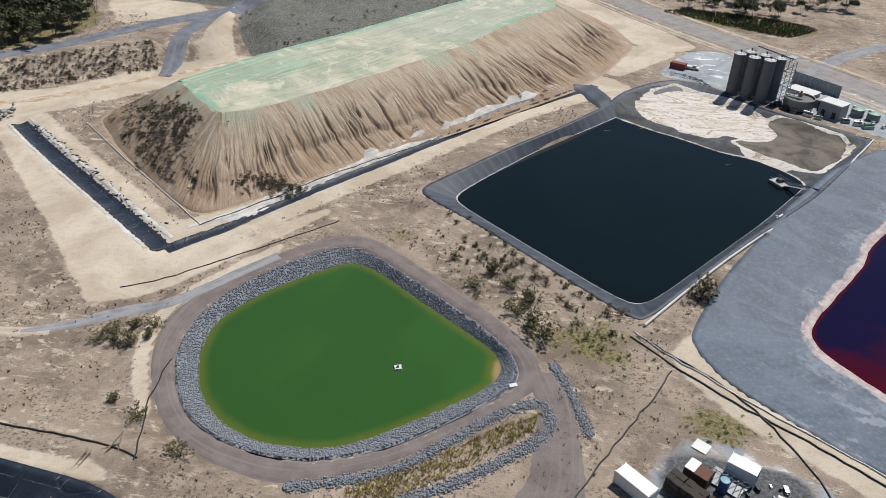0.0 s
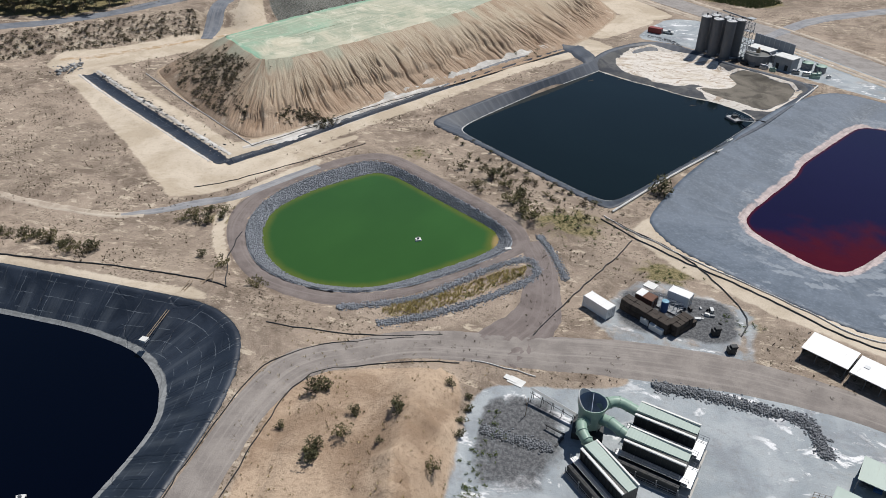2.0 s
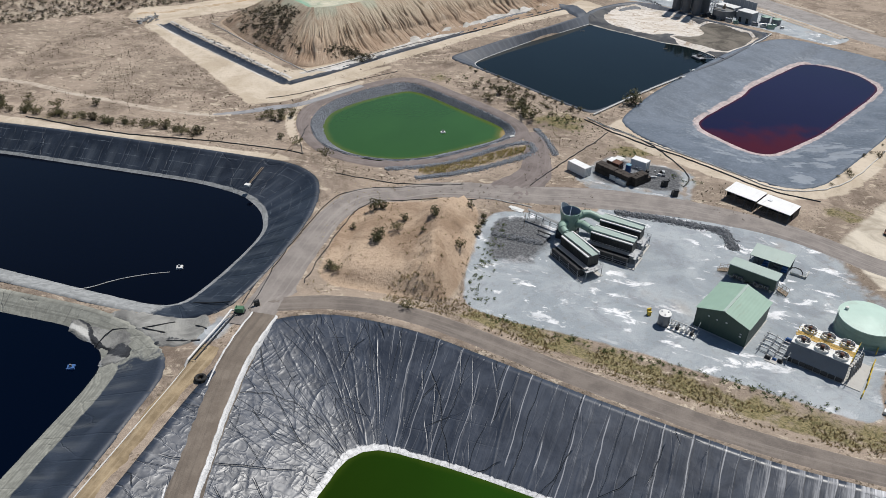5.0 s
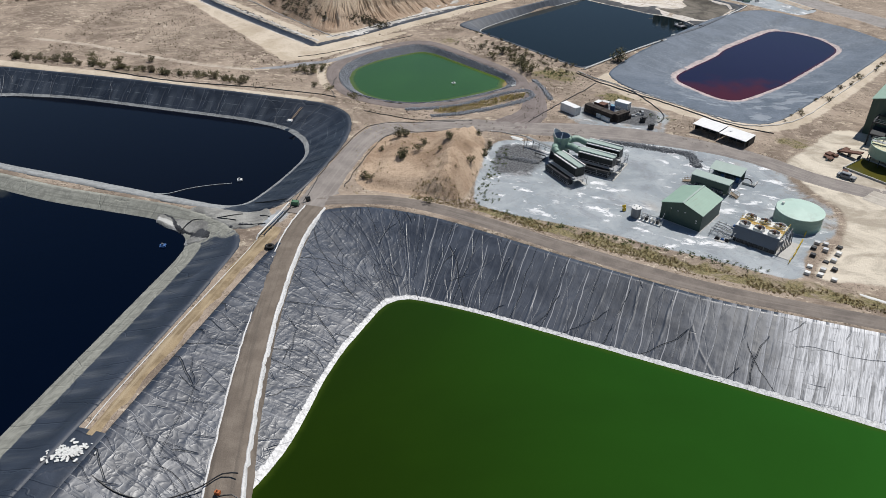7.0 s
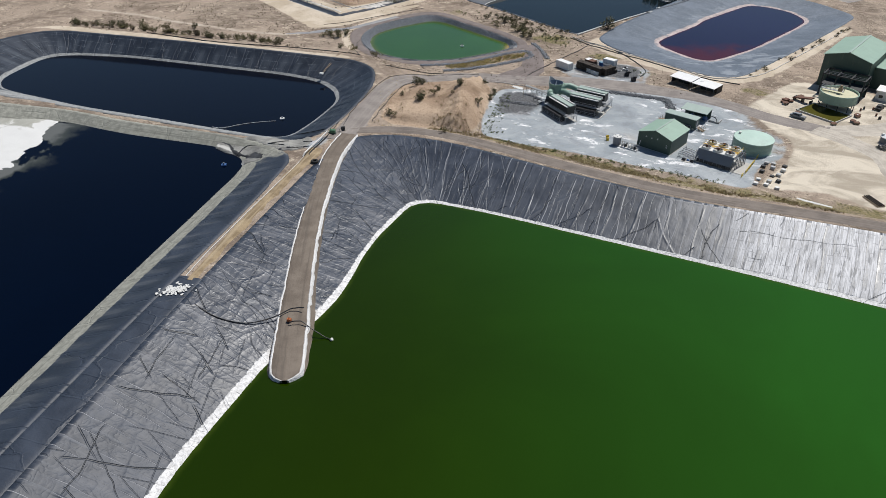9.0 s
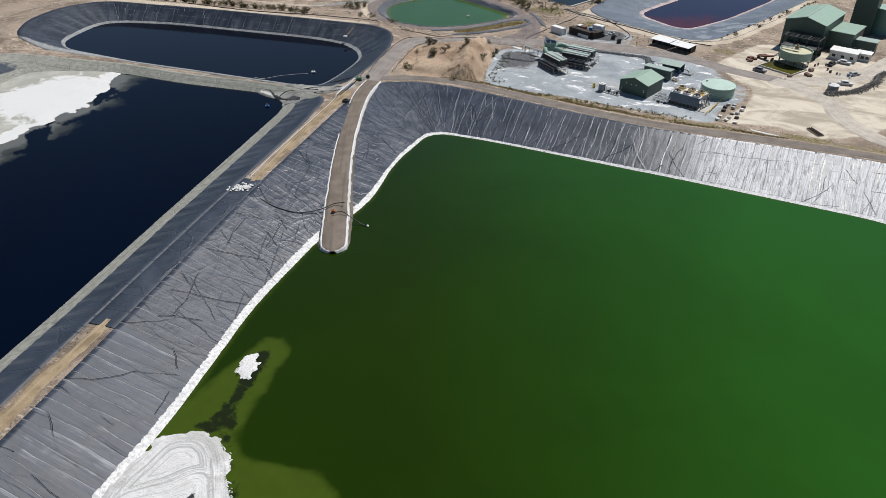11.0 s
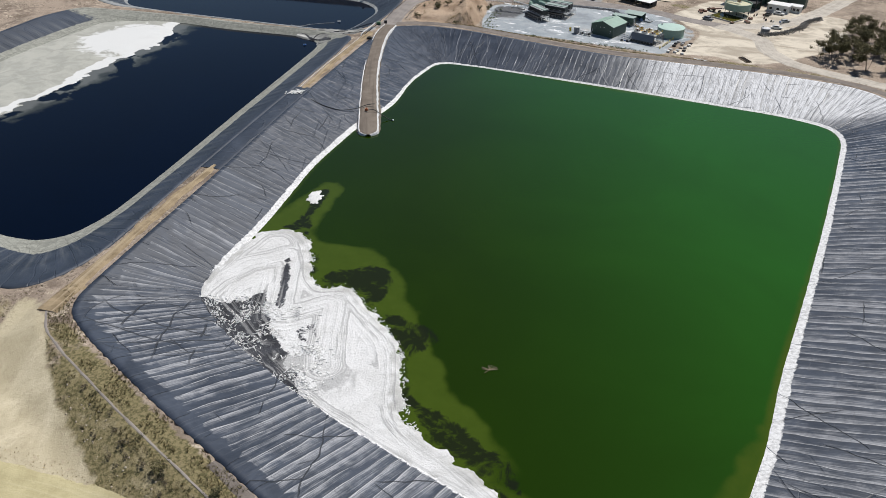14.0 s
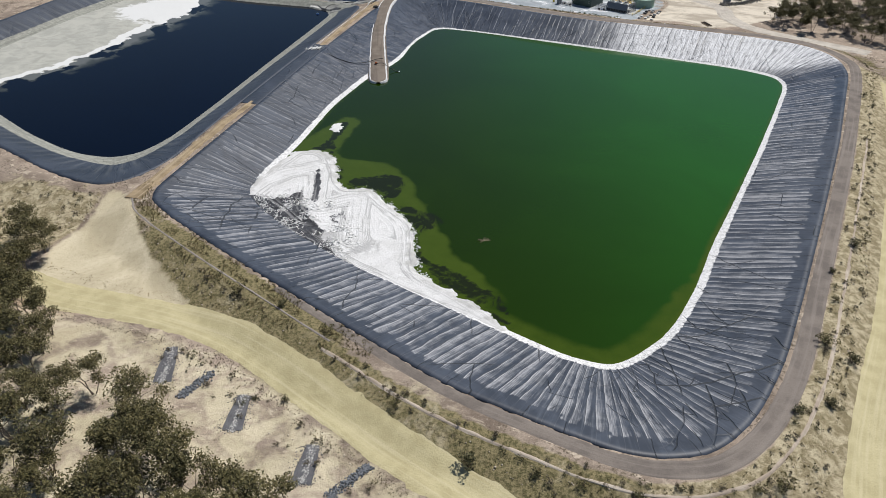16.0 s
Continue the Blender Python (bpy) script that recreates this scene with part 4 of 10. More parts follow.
def even_angles(poly, c, count):
    """Angles that step evenly along the outline."""
    th = np.linspace(0, 2 * np.pi, 4000, endpoint=False)
    r, _ = rays(poly, c, th)
    x, y = r * np.cos(th), r * np.sin(th)
    seg = np.hypot(np.diff(np.append(x, x[0])), np.diff(np.append(y, y[0])))
    s = np.concatenate([[0], np.cumsum(seg)])
    return np.interp(np.linspace(0, s[-1], count, endpoint=False), s, np.append(th, 2 * np.pi)), s[-1]


def ridges(s, v, length, seed, step, width, tall, slant, even=0.0):
    """Raised folds that run down the bank, one to a cell, each with its own slant and reach."""
    out = np.zeros_like(s)
    for k in (-1, 0, 1):
        cell = np.floor(s / step) + k
        cell = np.mod(cell, np.floor(length / step))
        base = (np.floor(s / step) + k + 0.5 + (0.6 - 0.55 * even) * (hash1(cell, seed) - 0.5)) * step
        lean = (hash1(cell, seed + 1) - 0.5) * 2 * slant
        centre = base + lean * v + 0.35 * (1 - 0.7 * even) * np.sin(v * (0.25 + 0.3 * hash1(cell, seed + 2)) + 6 * hash1(cell, seed + 3))
        a, b = hash1(cell, seed + 4) * 0.5 * (1 - even), 0.45 + hash1(cell, seed + 5) * 0.6 + 0.5 * even
        vv = v / (v.max() + 1e-6)
        reach = ramp01(vv, a - 0.05, a + 0.05) * ramp01(-vv, -b - 0.05, -b + 0.05)
        out = np.maximum(out, np.exp(-((s - centre) / (width * np.sqrt(1 + lean * lean))) ** 2) * reach * tall * (0.35 + 0.65 * hash1(cell, seed + 6)))
    return out


def basin(name, rim, toe, z_rim, z_toe, mat, count, rows, label, folds=(), wear_fn=None, deep=3.0, edge=1.1, calm=None):
    """A sheet from the rim straight down the bank to the nearest point of the toe, fanning out in the corners."""
    rim3 = rimz(rim, z_rim)
    p = smooth_poly(rim3)[:, :2]
    length = float(np.sum(np.hypot(*(np.roll(p, -1, 0) - p).T)))
    top, s = outline(rim3, length / count, 7.0)
    count = len(top)
    z0 = sdf(rim3, top[:, 0], top[:, 1])[1]
    foot = nearest_on(toe, top, 7.0)
    span = max(3, int(2.5 * count / length)) | 1
    pad = np.concatenate([foot[-span:], foot, foot[:span]])
    foot = np.stack([np.convolve(pad[:, k], np.ones(span) / span, "same")[span:-span] for k in (0, 1)], 1)
    wide = np.hypot(*(foot - top).T)
    way = (foot - top) / wide[:, None]
    prof = [(-edge, -0.35), (-edge * 0.9, 0.06), (0, 0.1)]
    f = np.linspace(0, 1, rows)
    R = np.array([np.full(count, e[0]) for e in prof] + [wide * k for k in f[1:]] + [wide + deep * 0.8, wide + deep * 1.6])
    Z = np.array([z0 + e[1] for e in prof] + [z0 + 0.1 + (z_toe - z0 - 0.1) * k for k in f[1:]] + [np.full(count, z_toe - deep * 0.4), np.full(count, z_toe - deep * 0.55)])
    v = np.maximum(R, 0)
    S = np.repeat(s[None], len(R), 0)
    px, py = top[:, 0] + way[:, 0] * R, top[:, 1] + way[:, 1] * R
    for step, width, tall, slant, seed, *even in folds:
        ease = calm(px, py) if calm and step < 5 else 1.0
        Z += ridges(S, v, length, seed, step, width, tall, slant, *even) * (v > 0.3) * (Z > z_toe + 0.25) * ease
    P = np.stack([px, py, Z], -1)
    if folds:
        P[3:-2, :, 2] += (fbm(P[3:-2, :, 0] / 2.5, P[3:-2, :, 1] / 2.5, 3, 61) - 0.45) * 0.08
    W = np.zeros(P.shape)
    rel = np.clip((P[..., 2] - z_toe) / (z0[None] - z_toe), -1, 1.1)
    if wear_fn:
        for i, layer in enumerate(wear_fn(P[..., 0], P[..., 1], rel)):
            W[..., i] = layer
    area = np.sum(p[:, 0] * np.roll(p[:, 1], -1) - np.roll(p[:, 0], -1) * p[:, 1])
    return mesh_grid(name, P, mat, True, np.stack([S, v], -1), {"wear": W}, label, "pond liner", "structure", flip=area > 0)


def water(name, toe, z, mat, label, wear_fn=None, fine=False, grow=1.2):
    """Level water out to just behind its shore."""
    c = np.mean(np.array([p[:2] for p in toe]), 0)
    th = np.linspace(0, 2 * np.pi, 720 if fine else 300, endpoint=False)
    r, _ = rays(toe, c, th)
    f = 1 - (1 - np.linspace(0.0, 1, 90 if fine else 40)) ** 1.5
    f[0] = 0.0002
    R = (r[None] + grow) * f[:, None]
    P = np.stack([c[0] + R * np.cos(th)[None], c[1] + R * np.sin(th)[None], np.full(R.shape, z)], -1)
    W = np.zeros(P.shape)
    d = -sdf(toe, P[..., 0], P[..., 1])[0]
    if wear_fn:
        W[..., 0], W[..., 1] = wear_fn(P[..., 0], P[..., 1], d)
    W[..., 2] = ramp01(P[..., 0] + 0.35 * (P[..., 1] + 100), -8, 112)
    return mesh_grid(name, P, mat, True, None, {"wear": W}, label, "water", "structure")


def spline(pts, step=1.5):
    p = np.array(pts, float)
    q = [p[0]]
    for i in range(len(p) - 1):
        a, b, c, d = p[max(i - 1, 0)], p[i], p[i + 1], p[min(i + 2, len(p) - 1)]
        n = max(2, int(np.linalg.norm(c[:2] - b[:2]) / step))
        for t in np.linspace(0, 1, n + 1)[1:]:
            q.append(0.5 * ((2 * b) + (-a + c) * t + (2 * a - 5 * b + 4 * c - d) * t * t + (-a + 3 * b - 3 * c + d) * t ** 3))
    return np.array(q)


def road(name, pts, width, mat, label, lift=0.1, ragged=0.5, kind="structure", category="road", zfun=None):
    """A strip laid on the land; pts may carry their own width."""
    full = [(p[0], p[1], p[2] if len(p) > 2 else width) for p in pts]
    c = spline(full)
    t = np.gradient(c[:, :2], axis=0)
    t /= np.linalg.norm(t, axis=1)[:, None] + 1e-9
    nrm = np.stack([-t[:, 1], t[:, 0]], 1)
    s = np.concatenate([[0], np.cumsum(np.linalg.norm(np.diff(c[:, :2], axis=0), axis=1))])
    k = np.linspace(-0.5, 0.5, 9)
    off = k[:, None] * c[:, 2][None]
    off[0] -= ragged * vnoise(s / 2.3, s * 0 + 3, 50)
    off[-1] += ragged * vnoise(s / 2.3, s * 0 + 9, 51)
    X, Y = c[:, 0][None] + nrm[:, 0][None] * off, c[:, 1][None] + nrm[:, 1][None] * off
    Z = (zfun(X, Y) if zfun else land(X, Y)) + lift
    Z[0] -= lift + 0.15
    Z[-1] -= lift + 0.15
    return mesh_grid(name, np.stack([X, Y, Z], -1), mat, False, np.stack([np.repeat(s[None], 9, 0), off], -1), None, label, category, kind)


build_ground()


def outline(poly, step, radius):
    """Points at even steps along a rounded outline."""
    p = smooth_poly(poly, radius)[:, :2]
    p = np.concatenate([p, p[:1]])
    s = np.concatenate([[0], np.cumsum(np.hypot(*np.diff(p, axis=0).T))])
    q = np.arange(0, s[-1], step)
    return np.stack([np.interp(q, s, p[:, 0]), np.interp(q, s, p[:, 1])], 1), q


def nearest_on(poly, pts, radius):
    p = smooth_poly(poly, radius)[:, :2]
    best, out = np.full(len(pts), 1e9), np.zeros((len(pts), 2))
    for a, b in zip(p, np.roll(p, -1, 0)):
        e = b - a
        t = np.clip(((pts - a) @ e) / (e @ e + 1e-9), 0, 1)
        q = a + t[:, None] * e
        d = np.hypot(*(pts - q).T)
        out = np.where((d < best)[:, None], q, out)
        best = np.minimum(d, best)
    return out


def build_heap():
    """Long spoil heap: gullied faces and a level crusted top."""
    heap = tagged(new("spoil_heap"), "long tan spoil heap with gullied faces and pale green crusted top", "spoil heap")
    toe, s = outline(PILE_TOE, 0.27, 6.0)
    top = nearest_on(PILE_TOP, toe, 2.0)
    k = np.concatenate([np.linspace(-0.04, 0.9, 50), [0.93, 0.96, 0.98, 1.0]])[:, None]
    width = np.hypot(*(top - toe).T)[None]
    S = np.repeat(s[None], len(k), 0)
    V = np.clip(k, 0, 1) * width
    X, Y = toe[:, 0] + (top - toe)[:, 0] * k, toe[:, 1] + (top - toe)[:, 1] * k
    bare = ramp01(X * 0.866 - Y * 0.5, -168, -152)
    bend = S + 2.6 * (fbm(S / 9, V / 6, 3, 12) - 0.5) + 0.7 * (vnoise(S / 1.6, V / 2.5, 13) - 0.5)
    vee = lambda f, p, sharp=2.6: np.clip(1 - np.abs(f - 0.5) * sharp, 0, 1) ** p
    head = 0.93 - 0.35 * vnoise(S / 1.7, S * 0 + 3, 19)
    rill = vee(vnoise(bend / 0.95, V / 22, 15), 1.0, 8.5) * ramp01(-k, -head, -head + 0.16) * (0.45 + 1.1 * vnoise(S / 7, V / 30, 20))
    gully = vee(vnoise(bend / 3.2, V / 60, 18), 1.0, 6.0) * ramp01(-k, -0.85, -0.4)
    fade = ramp01(k, 0.03, 0.22)
    shelf = 0.36 + 0.2 * (vnoise(S / 13, S * 0 + 7, 27) - 0.5) + 0.05 * (vnoise(S / 2.5, S * 0, 28) - 0.5)
    bench = bare * ramp01(vnoise(S / 36, S * 0 + 4, 29), 0.30, 0.55) * ramp01(k, 0.02, 0.12)
    fan = ramp01(-k, -shelf - 0.02, -shelf + 0.03) * bench
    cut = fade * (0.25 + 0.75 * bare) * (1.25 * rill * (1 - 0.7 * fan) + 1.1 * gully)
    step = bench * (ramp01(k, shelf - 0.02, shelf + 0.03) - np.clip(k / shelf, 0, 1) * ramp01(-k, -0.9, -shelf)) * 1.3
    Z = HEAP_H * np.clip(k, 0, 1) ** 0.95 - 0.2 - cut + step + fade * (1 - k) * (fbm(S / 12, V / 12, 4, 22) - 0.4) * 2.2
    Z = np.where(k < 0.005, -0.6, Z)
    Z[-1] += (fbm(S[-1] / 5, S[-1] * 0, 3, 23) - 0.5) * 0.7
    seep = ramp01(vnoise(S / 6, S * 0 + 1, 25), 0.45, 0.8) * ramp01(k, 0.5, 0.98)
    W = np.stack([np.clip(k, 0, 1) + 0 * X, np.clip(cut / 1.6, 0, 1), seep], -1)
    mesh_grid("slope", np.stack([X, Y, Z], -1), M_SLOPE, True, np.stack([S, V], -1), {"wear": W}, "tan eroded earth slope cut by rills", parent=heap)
    a, b = np.array([-104.0, 184.0]), np.array([-46.0, 304.0])
    t = np.clip(((top - a) @ (b - a)) / ((b - a) @ (b - a)), 0, 1)
    mid = a + t[:, None] * (b - a)
    f = np.linspace(0, 1, 20)[:, None]
    X, Y = top[:, 0] + (mid - top)[:, 0] * f, top[:, 1] + (mid - top)[:, 1] * f
    D = np.hypot(*(mid - top).T)[None] * f
    Zt = HEAP_H - 0.25 + (fbm(X / 14, Y / 14, 4, 21) - 0.5) * 1.0 * ramp01(D, 0, 8) + 0.04 * np.sin(D * 2.4 + 3 * fbm(X / 20, Y / 20, 3, 26)) * ramp01(D, 0.5, 2)
    Zt[0] = Z[-1]
    west = ramp01(-(X * 0.866 - Y * 0.5), 172, 186) * ramp01(-Y, -262, -190)
    rim = np.exp(-D / 3.2) * ramp01(-(X * 0.866 - Y * 0.5), 165, 175)
    cream = np.exp(-(((X + 102) / 9) ** 2 + ((Y - 182) / 8) ** 2)) + ramp01(X * 0.866 - Y * 0.5, -168, -158) * 0.7
    W = np.stack([np.maximum(rim, west * 0.55), cream, ramp01(Y, 215, 270)], -1)
    mesh_grid("crusted_top", np.stack([X, Y, Zt], -1), M_CRUST, True, np.stack([np.repeat(s[None], len(f), 0), D + 0 * X], -1), {"wear": W}, "pale green and cream crust with drying lines", parent=heap)


build_heap()


def wear_d(x, y, rel):
    south, east = ramp01(-y, 150, 190), ramp01(x, 75, 95) * ramp01(-y, 45, 70)
    # north-east whiteness: salt with sun glare put into the colour
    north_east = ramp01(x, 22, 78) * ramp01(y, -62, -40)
    west = ramp01(-x, 8, 22) * ramp01(-y, 2, 14)
    strong = np.maximum(south, east)
    # last term: the north bank's silvery sheen goes in as a little salt
    side = np.maximum.reduce([strong * 0.88 - 0.06 * east, west * (0.52 - 0.26 * ramp01(y, -45, -20)), 0.13 + 0.27 * ramp01(x, 2, 40) * ramp01(y, -70, -50)])
    ragged = rel + 0.10 * (vnoise(x / 1.1, y / 1.1, 96) - 0.5)
    band = ramp01(rel, 0.0, 0.06) * (1 - ramp01(ragged, 0.85 + 0.04 * south, 0.89 + 0.04 * south) * strong * (1 - north_east))
    wide = 0.036 + 0.05 * ramp01(-x, 12, 22) * ramp01(-y, 50, 90) + 0.02 * ramp01(x, 0, 60) + 0.015 * south + 0.02 * east
    corner = ramp01(-x, -16, -2) * ramp01(-y, 166, 184)
    side = side * (1 - 0.12 * corner)
    slack = np.maximum(west * ramp01(y, -150, -120), ramp01(y, -34, -20) * ramp01(-x, -24, 2) * np.maximum(0.42, ramp01(-x, 8, 22)))
    fold = np.exp(-(((x - 92) / 24) ** 2 + ((y + 226) / 26) ** 2))
    side = side * (1 - 0.22 * fold)
    slack = slack - np.maximum(fold, np.exp(-(((x + 22) / 20) ** 2 + ((y + 198) / 14) ** 2)))
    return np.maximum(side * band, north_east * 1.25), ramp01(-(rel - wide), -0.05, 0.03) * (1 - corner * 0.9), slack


def wear_b(x, y, rel):
    silted = ramp01(-y, -9, -2) * ramp01(-x, 60, 67)
    return 0.5 * ramp01(-rel, -0.9, -0.5), np.maximum(ramp01(-rel, -0.16, -0.06), silted)


def wear_c(x, y, rel):
    return 0.7 * ramp01(-rel, -0.95, -0.5), np.maximum(ramp01(-rel, -0.42, -0.30) * 0.95, ramp01(y, -30, -14) * 0.8)


def wear_shore(x, y, rel):
    return 0.3 + 0 * x, ramp01(-rel, -0.09, -0.03) * 0.95


def wear_e(x, y, rel):
    shelf = ramp01(-rel, -0.40, -0.30)
    scuff = ramp01(fbm(x / 7, y / 3, 5, 98), 0.50, 0.60) * (0.25 + 0.75 * ramp01(-(y - 0.5 * x), -105, -75))
    return np.maximum(0.5 * ramp01(-rel, -0.8, -0.3), scuff * 1.3), ramp01(-rel, -0.20, -0.05) * (0.55 + 0.5 * vnoise(x / 6, y / 6, 97)), np.maximum(shelf * 0.42 * (0.6 + 0.8 * vnoise(x / 9, y / 9, 93)), scuff * 0.75)


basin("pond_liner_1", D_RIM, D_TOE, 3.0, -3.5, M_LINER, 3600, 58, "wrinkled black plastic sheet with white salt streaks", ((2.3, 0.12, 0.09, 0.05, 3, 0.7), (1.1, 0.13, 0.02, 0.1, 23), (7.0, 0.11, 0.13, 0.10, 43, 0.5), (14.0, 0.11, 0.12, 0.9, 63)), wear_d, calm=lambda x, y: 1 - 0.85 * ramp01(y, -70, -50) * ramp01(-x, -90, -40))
basin("pond_liner_2", B_RIM, B_TOE, 3.0, -2.3, M_LINER_B, 1300, 26, "black plastic sheet with seams and pale lower edge", ((9.0, 0.25, 0.1, 0.2, 5),), wear_b)
basin("pond_liner_3", C_RIM, C_TOE, 3.0, -2.5, M_LINER_C, 1300, 26, "dark plastic sheet with a pale crusted lower bank", ((6.0, 0.25, 0.06, 0.3, 7),), wear_c)
basin("pond_liner_4", A_RIM, A_TOE, 0.3, -2.5, M_LINER_A, 1200, 20, "grey creased plastic sheet round dark water", ((2.6, 0.16, 0.05, 0.2, 9), (9.0, 0.14, 0.08, 0.8, 19)), wear_shore)
basin("pond_liner_5", E_RIM, E_TOE, 0.3, -2.5, M_LINER_E, 900, 30, "dusty blue-grey sheet with a pink-white salt edge", ((14.0, 0.2, 0.04, 0.3, 11),), wear_e)

SALT = [(-26.8, -183), (-26, -172), (-25, -165), (-23.5, -157.5), (-20.9, -155.2), (-17.1, -153.8), (-12.6, -155.5), (-9.1, -159.9), (-5.9, -166.4), (-4.2, -171), (-0.8, -174.8), (1.7, -174.1), (5.0, -172.5), (8.6, -175.5), (12.7, -179.3), (16.7, -182.8), (21.5, -187),
        (25, -196), (27.5, -206), (32, -209.5), (38, -212.5), (46, -217), (53, -222.5), (51, -225.5), (38, -220), (24, -215), (9, -209), (-4, -201), (-16, -193)]
OLIVE = [(-25, -158), (-22, -144), (-19.5, -129), (-14, -128), (-11.5, -137), (-13, -146), (-12, -153), (-6, -157), (-0.5, -155.5), (7, -158), (10.5, -160), (15, -167), (21, -176), (29, -188), (36, -199), (46, -209), (57, -216), (67, -219.5), (73, -218), (79.5, -211), (86.5, -198), (92.5, -182), (94, -180), (90, -202), (83, -220), (70, -232), (50, -228), (0, -205), (-30, -185)]
MURK = [[(2, -166), (7, -163), (12, -163.5), (14.5, -171), (13.5, -178), (9, -175), (5, -171.5), (1, -173), (-3, -173), (-2, -169)], [(14, -178), (19, -180), (25, -180), (31, -186), (27, -188), (25, -195), (21, -187)], [(26, -199), (31, -203), (38, -206), (50, -213), (52, -219), (40, -213), (31, -208)],
        [(-20, -154), (-17.5, -151), (-16, -143), (-19.5, -138), (-18.5, -133), (-15.5, -131.5), (-14.2, -136), (-15, -146), (-12, -153), (-8, -159), (-5, -167), (-10, -158), (-14, -154)]]


def shallow_d(x, y, d):
    rag = (fbm(x / 6, y / 6, 4, 95) - 0.48) * 9
    olive = ramp01(-(sdf(OLIVE, x, y)[0] + rag * 0.5), -2.2, 1.2) * 0.70 * np.maximum(1 - ramp01(x, 40, 58), ramp01(-d, -7.5, -2.5) * 0.85)
    near = ramp01(-d, -3.0, 0.3) * (0.5 + 0.25 * ramp01(-y, 120, 180))
    murk = np.zeros_like(x)
    for poly in MURK:
        murk = np.maximum(murk, ramp01(-(sdf(poly, x, y)[0] + rag * 0.3), -1.6, 1.2))
    murk = np.maximum(murk, np.exp(-((sdf(SALT, x, y)[0] - 0.5) / 1.4) ** 2) * 0.8 * ramp01(-y, 150, 160))
    return np.maximum(olive, near), murk


def shore(width, k=0.9):
    return lambda x, y, d: (ramp01(-d, -width, 0.5) * k, 0 * x)


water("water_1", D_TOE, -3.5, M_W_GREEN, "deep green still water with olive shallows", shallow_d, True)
water("water_2", B_TOE, -2.3, M_W_INK, "black still water", shore(0.8, 0.5))
BEACH_C = [(-190, 5), (-138, -6), (-131, -20), (-127, -42), (-128.5, -56), (-131, -75), (-130, -93), (-133, -110), (-140, -132), (-158, -150), (-195, -150)]
water("water_3", C_TOE, -2.5, M_W_BLACK, "black-blue still water", lambda x, y, d: (np.maximum(ramp01(-d, -0.8, 0.5) * 0.6, ramp01(-(sdf(BEACH_C, x, y)[0] + (fbm(x / 5, y / 5, 5, 82) - 0.47) * 9), -16, 0.5) * ramp01(fbm(x / 6, y / 9, 5, 83), 0.40, 0.50) * 1.2), 0 * x), True)
water("water_4", A_TOE, -2.5, M_W_DARK, "very dark green-black still water", shore(1.0, 0.7))
water("water_5", E_TOE, -2.5, M_W_RED, "dark red brine, redder in the shallows", lambda x, y, d: (np.maximum(ramp01(-d, -1.6, 0) * 0.7, ramp01(-(y - 0.35 * (x - 60) + (fbm(x / 8, y / 8, 4, 99) - 0.47) * 22), -146, -114) * 0.72), 0 * x))
water("water_6", G_TOE, -1.5, M_W_POND, "bright green algae water with brown margins", lambda x, y, d: (np.maximum(ramp01(-d, -4.5, 0.8) * 0.74, np.exp(-(((x + 13) / 5) ** 2 + ((y - 101) / 6) ** 2)) * ramp01(-d, -7, 1) * 1.25), 0 * x))

# ---- roads and strips ----
road("road_1", [(-41.5, -9, 9), (-41.8, 4, 8), (-42, 18, 7), (-41.8, 34, 7), (-38.5, 46, 8), (-30, 54, 8.5), (-19, 59.5, 9), (2, 63, 11), (20, 65.5, 12), (37, 66, 11), (52, 64, 9), (65, 60, 8), (81, 51, 8), (96, 46, 8)],
     8, M_ROAD, "wheel-worn grey-brown gravel road", 0.12)
road("road_2", [(-7, 60.5, 13), (-3.5, 66, 13), (-1, 72, 11), (-0.5, 80, 9), (-2.5, 92, 7), (-6, 100, 6)], 8, M_RING, "brown gravel road joining the pond track", 0.114, 1.2)
road("road_3", [(-52, -236), (-42, -238.5), (-29, -239), (-13, -239.5), (0, -242), (14.5, -248), (28, -255), (40, -261), (56, -268), (75, -276), (100, -286)], 8.5, M_SAND, "smooth pale yellow sand road", 0.12, 1.3)
road("road_4", [(158, -60), (150, -110), (137, -160), (126, -202), (116.5, -231), (111, -252), (106, -280)], 6.5, M_SAND, "pale sand track below the embankment", 0.12)
road("road_5", [(-46, 408), (-8, 371), (22, 337), (48, 311), (71, 288), (90, 267), (112, 241), (135, 217)], 16, M_HAUL, "wide brown-grey haul road", 0.12)
road("road_6", [(62, 281, 5), (70, 294, 6), (83.5, 314, 7), (101, 331, 8), (130, 352, 9)], 7, M_GREYROAD, "light grey gravel side road", 0.2)
road("road_7", [(-102, 85, 1.0), (-95, 89, 2.6), (-87.5, 96), (-80, 101), (-73, 112), (-67, 122)], 3.2, M_GREYROAD, "grey-blue gravel track", 0.14, 0.9)
road("road_8", [(-240, 176, 8), (-218, 190, 8), (-205, 201, 8), (-194, 215, 8), (-184, 233, 9), (-174, 252, 11), (-160, 270, 14), (-150, 284, 16)], 8, M_BLUEROAD, "blue-grey gravel road on the bank", 0.14, 0.9)
road("road_13", [(-161, 272, 10), (-161, 256, 8), (-160, 243, 7), (-156.5, 226, 6), (-153, 214, 5)], 8, M_BLUEROAD, "blue-grey gravel ramp down to the track", 0.2, 0.9)
road("road_14", [(-190, 176, 4), (-178, 184, 4), (-164, 201, 3.5), (-150, 219, 3), (-132, 239, 2.5)], 4, M_OCHREMUD, "ochre-stained wet track", 0.1, 1.2)
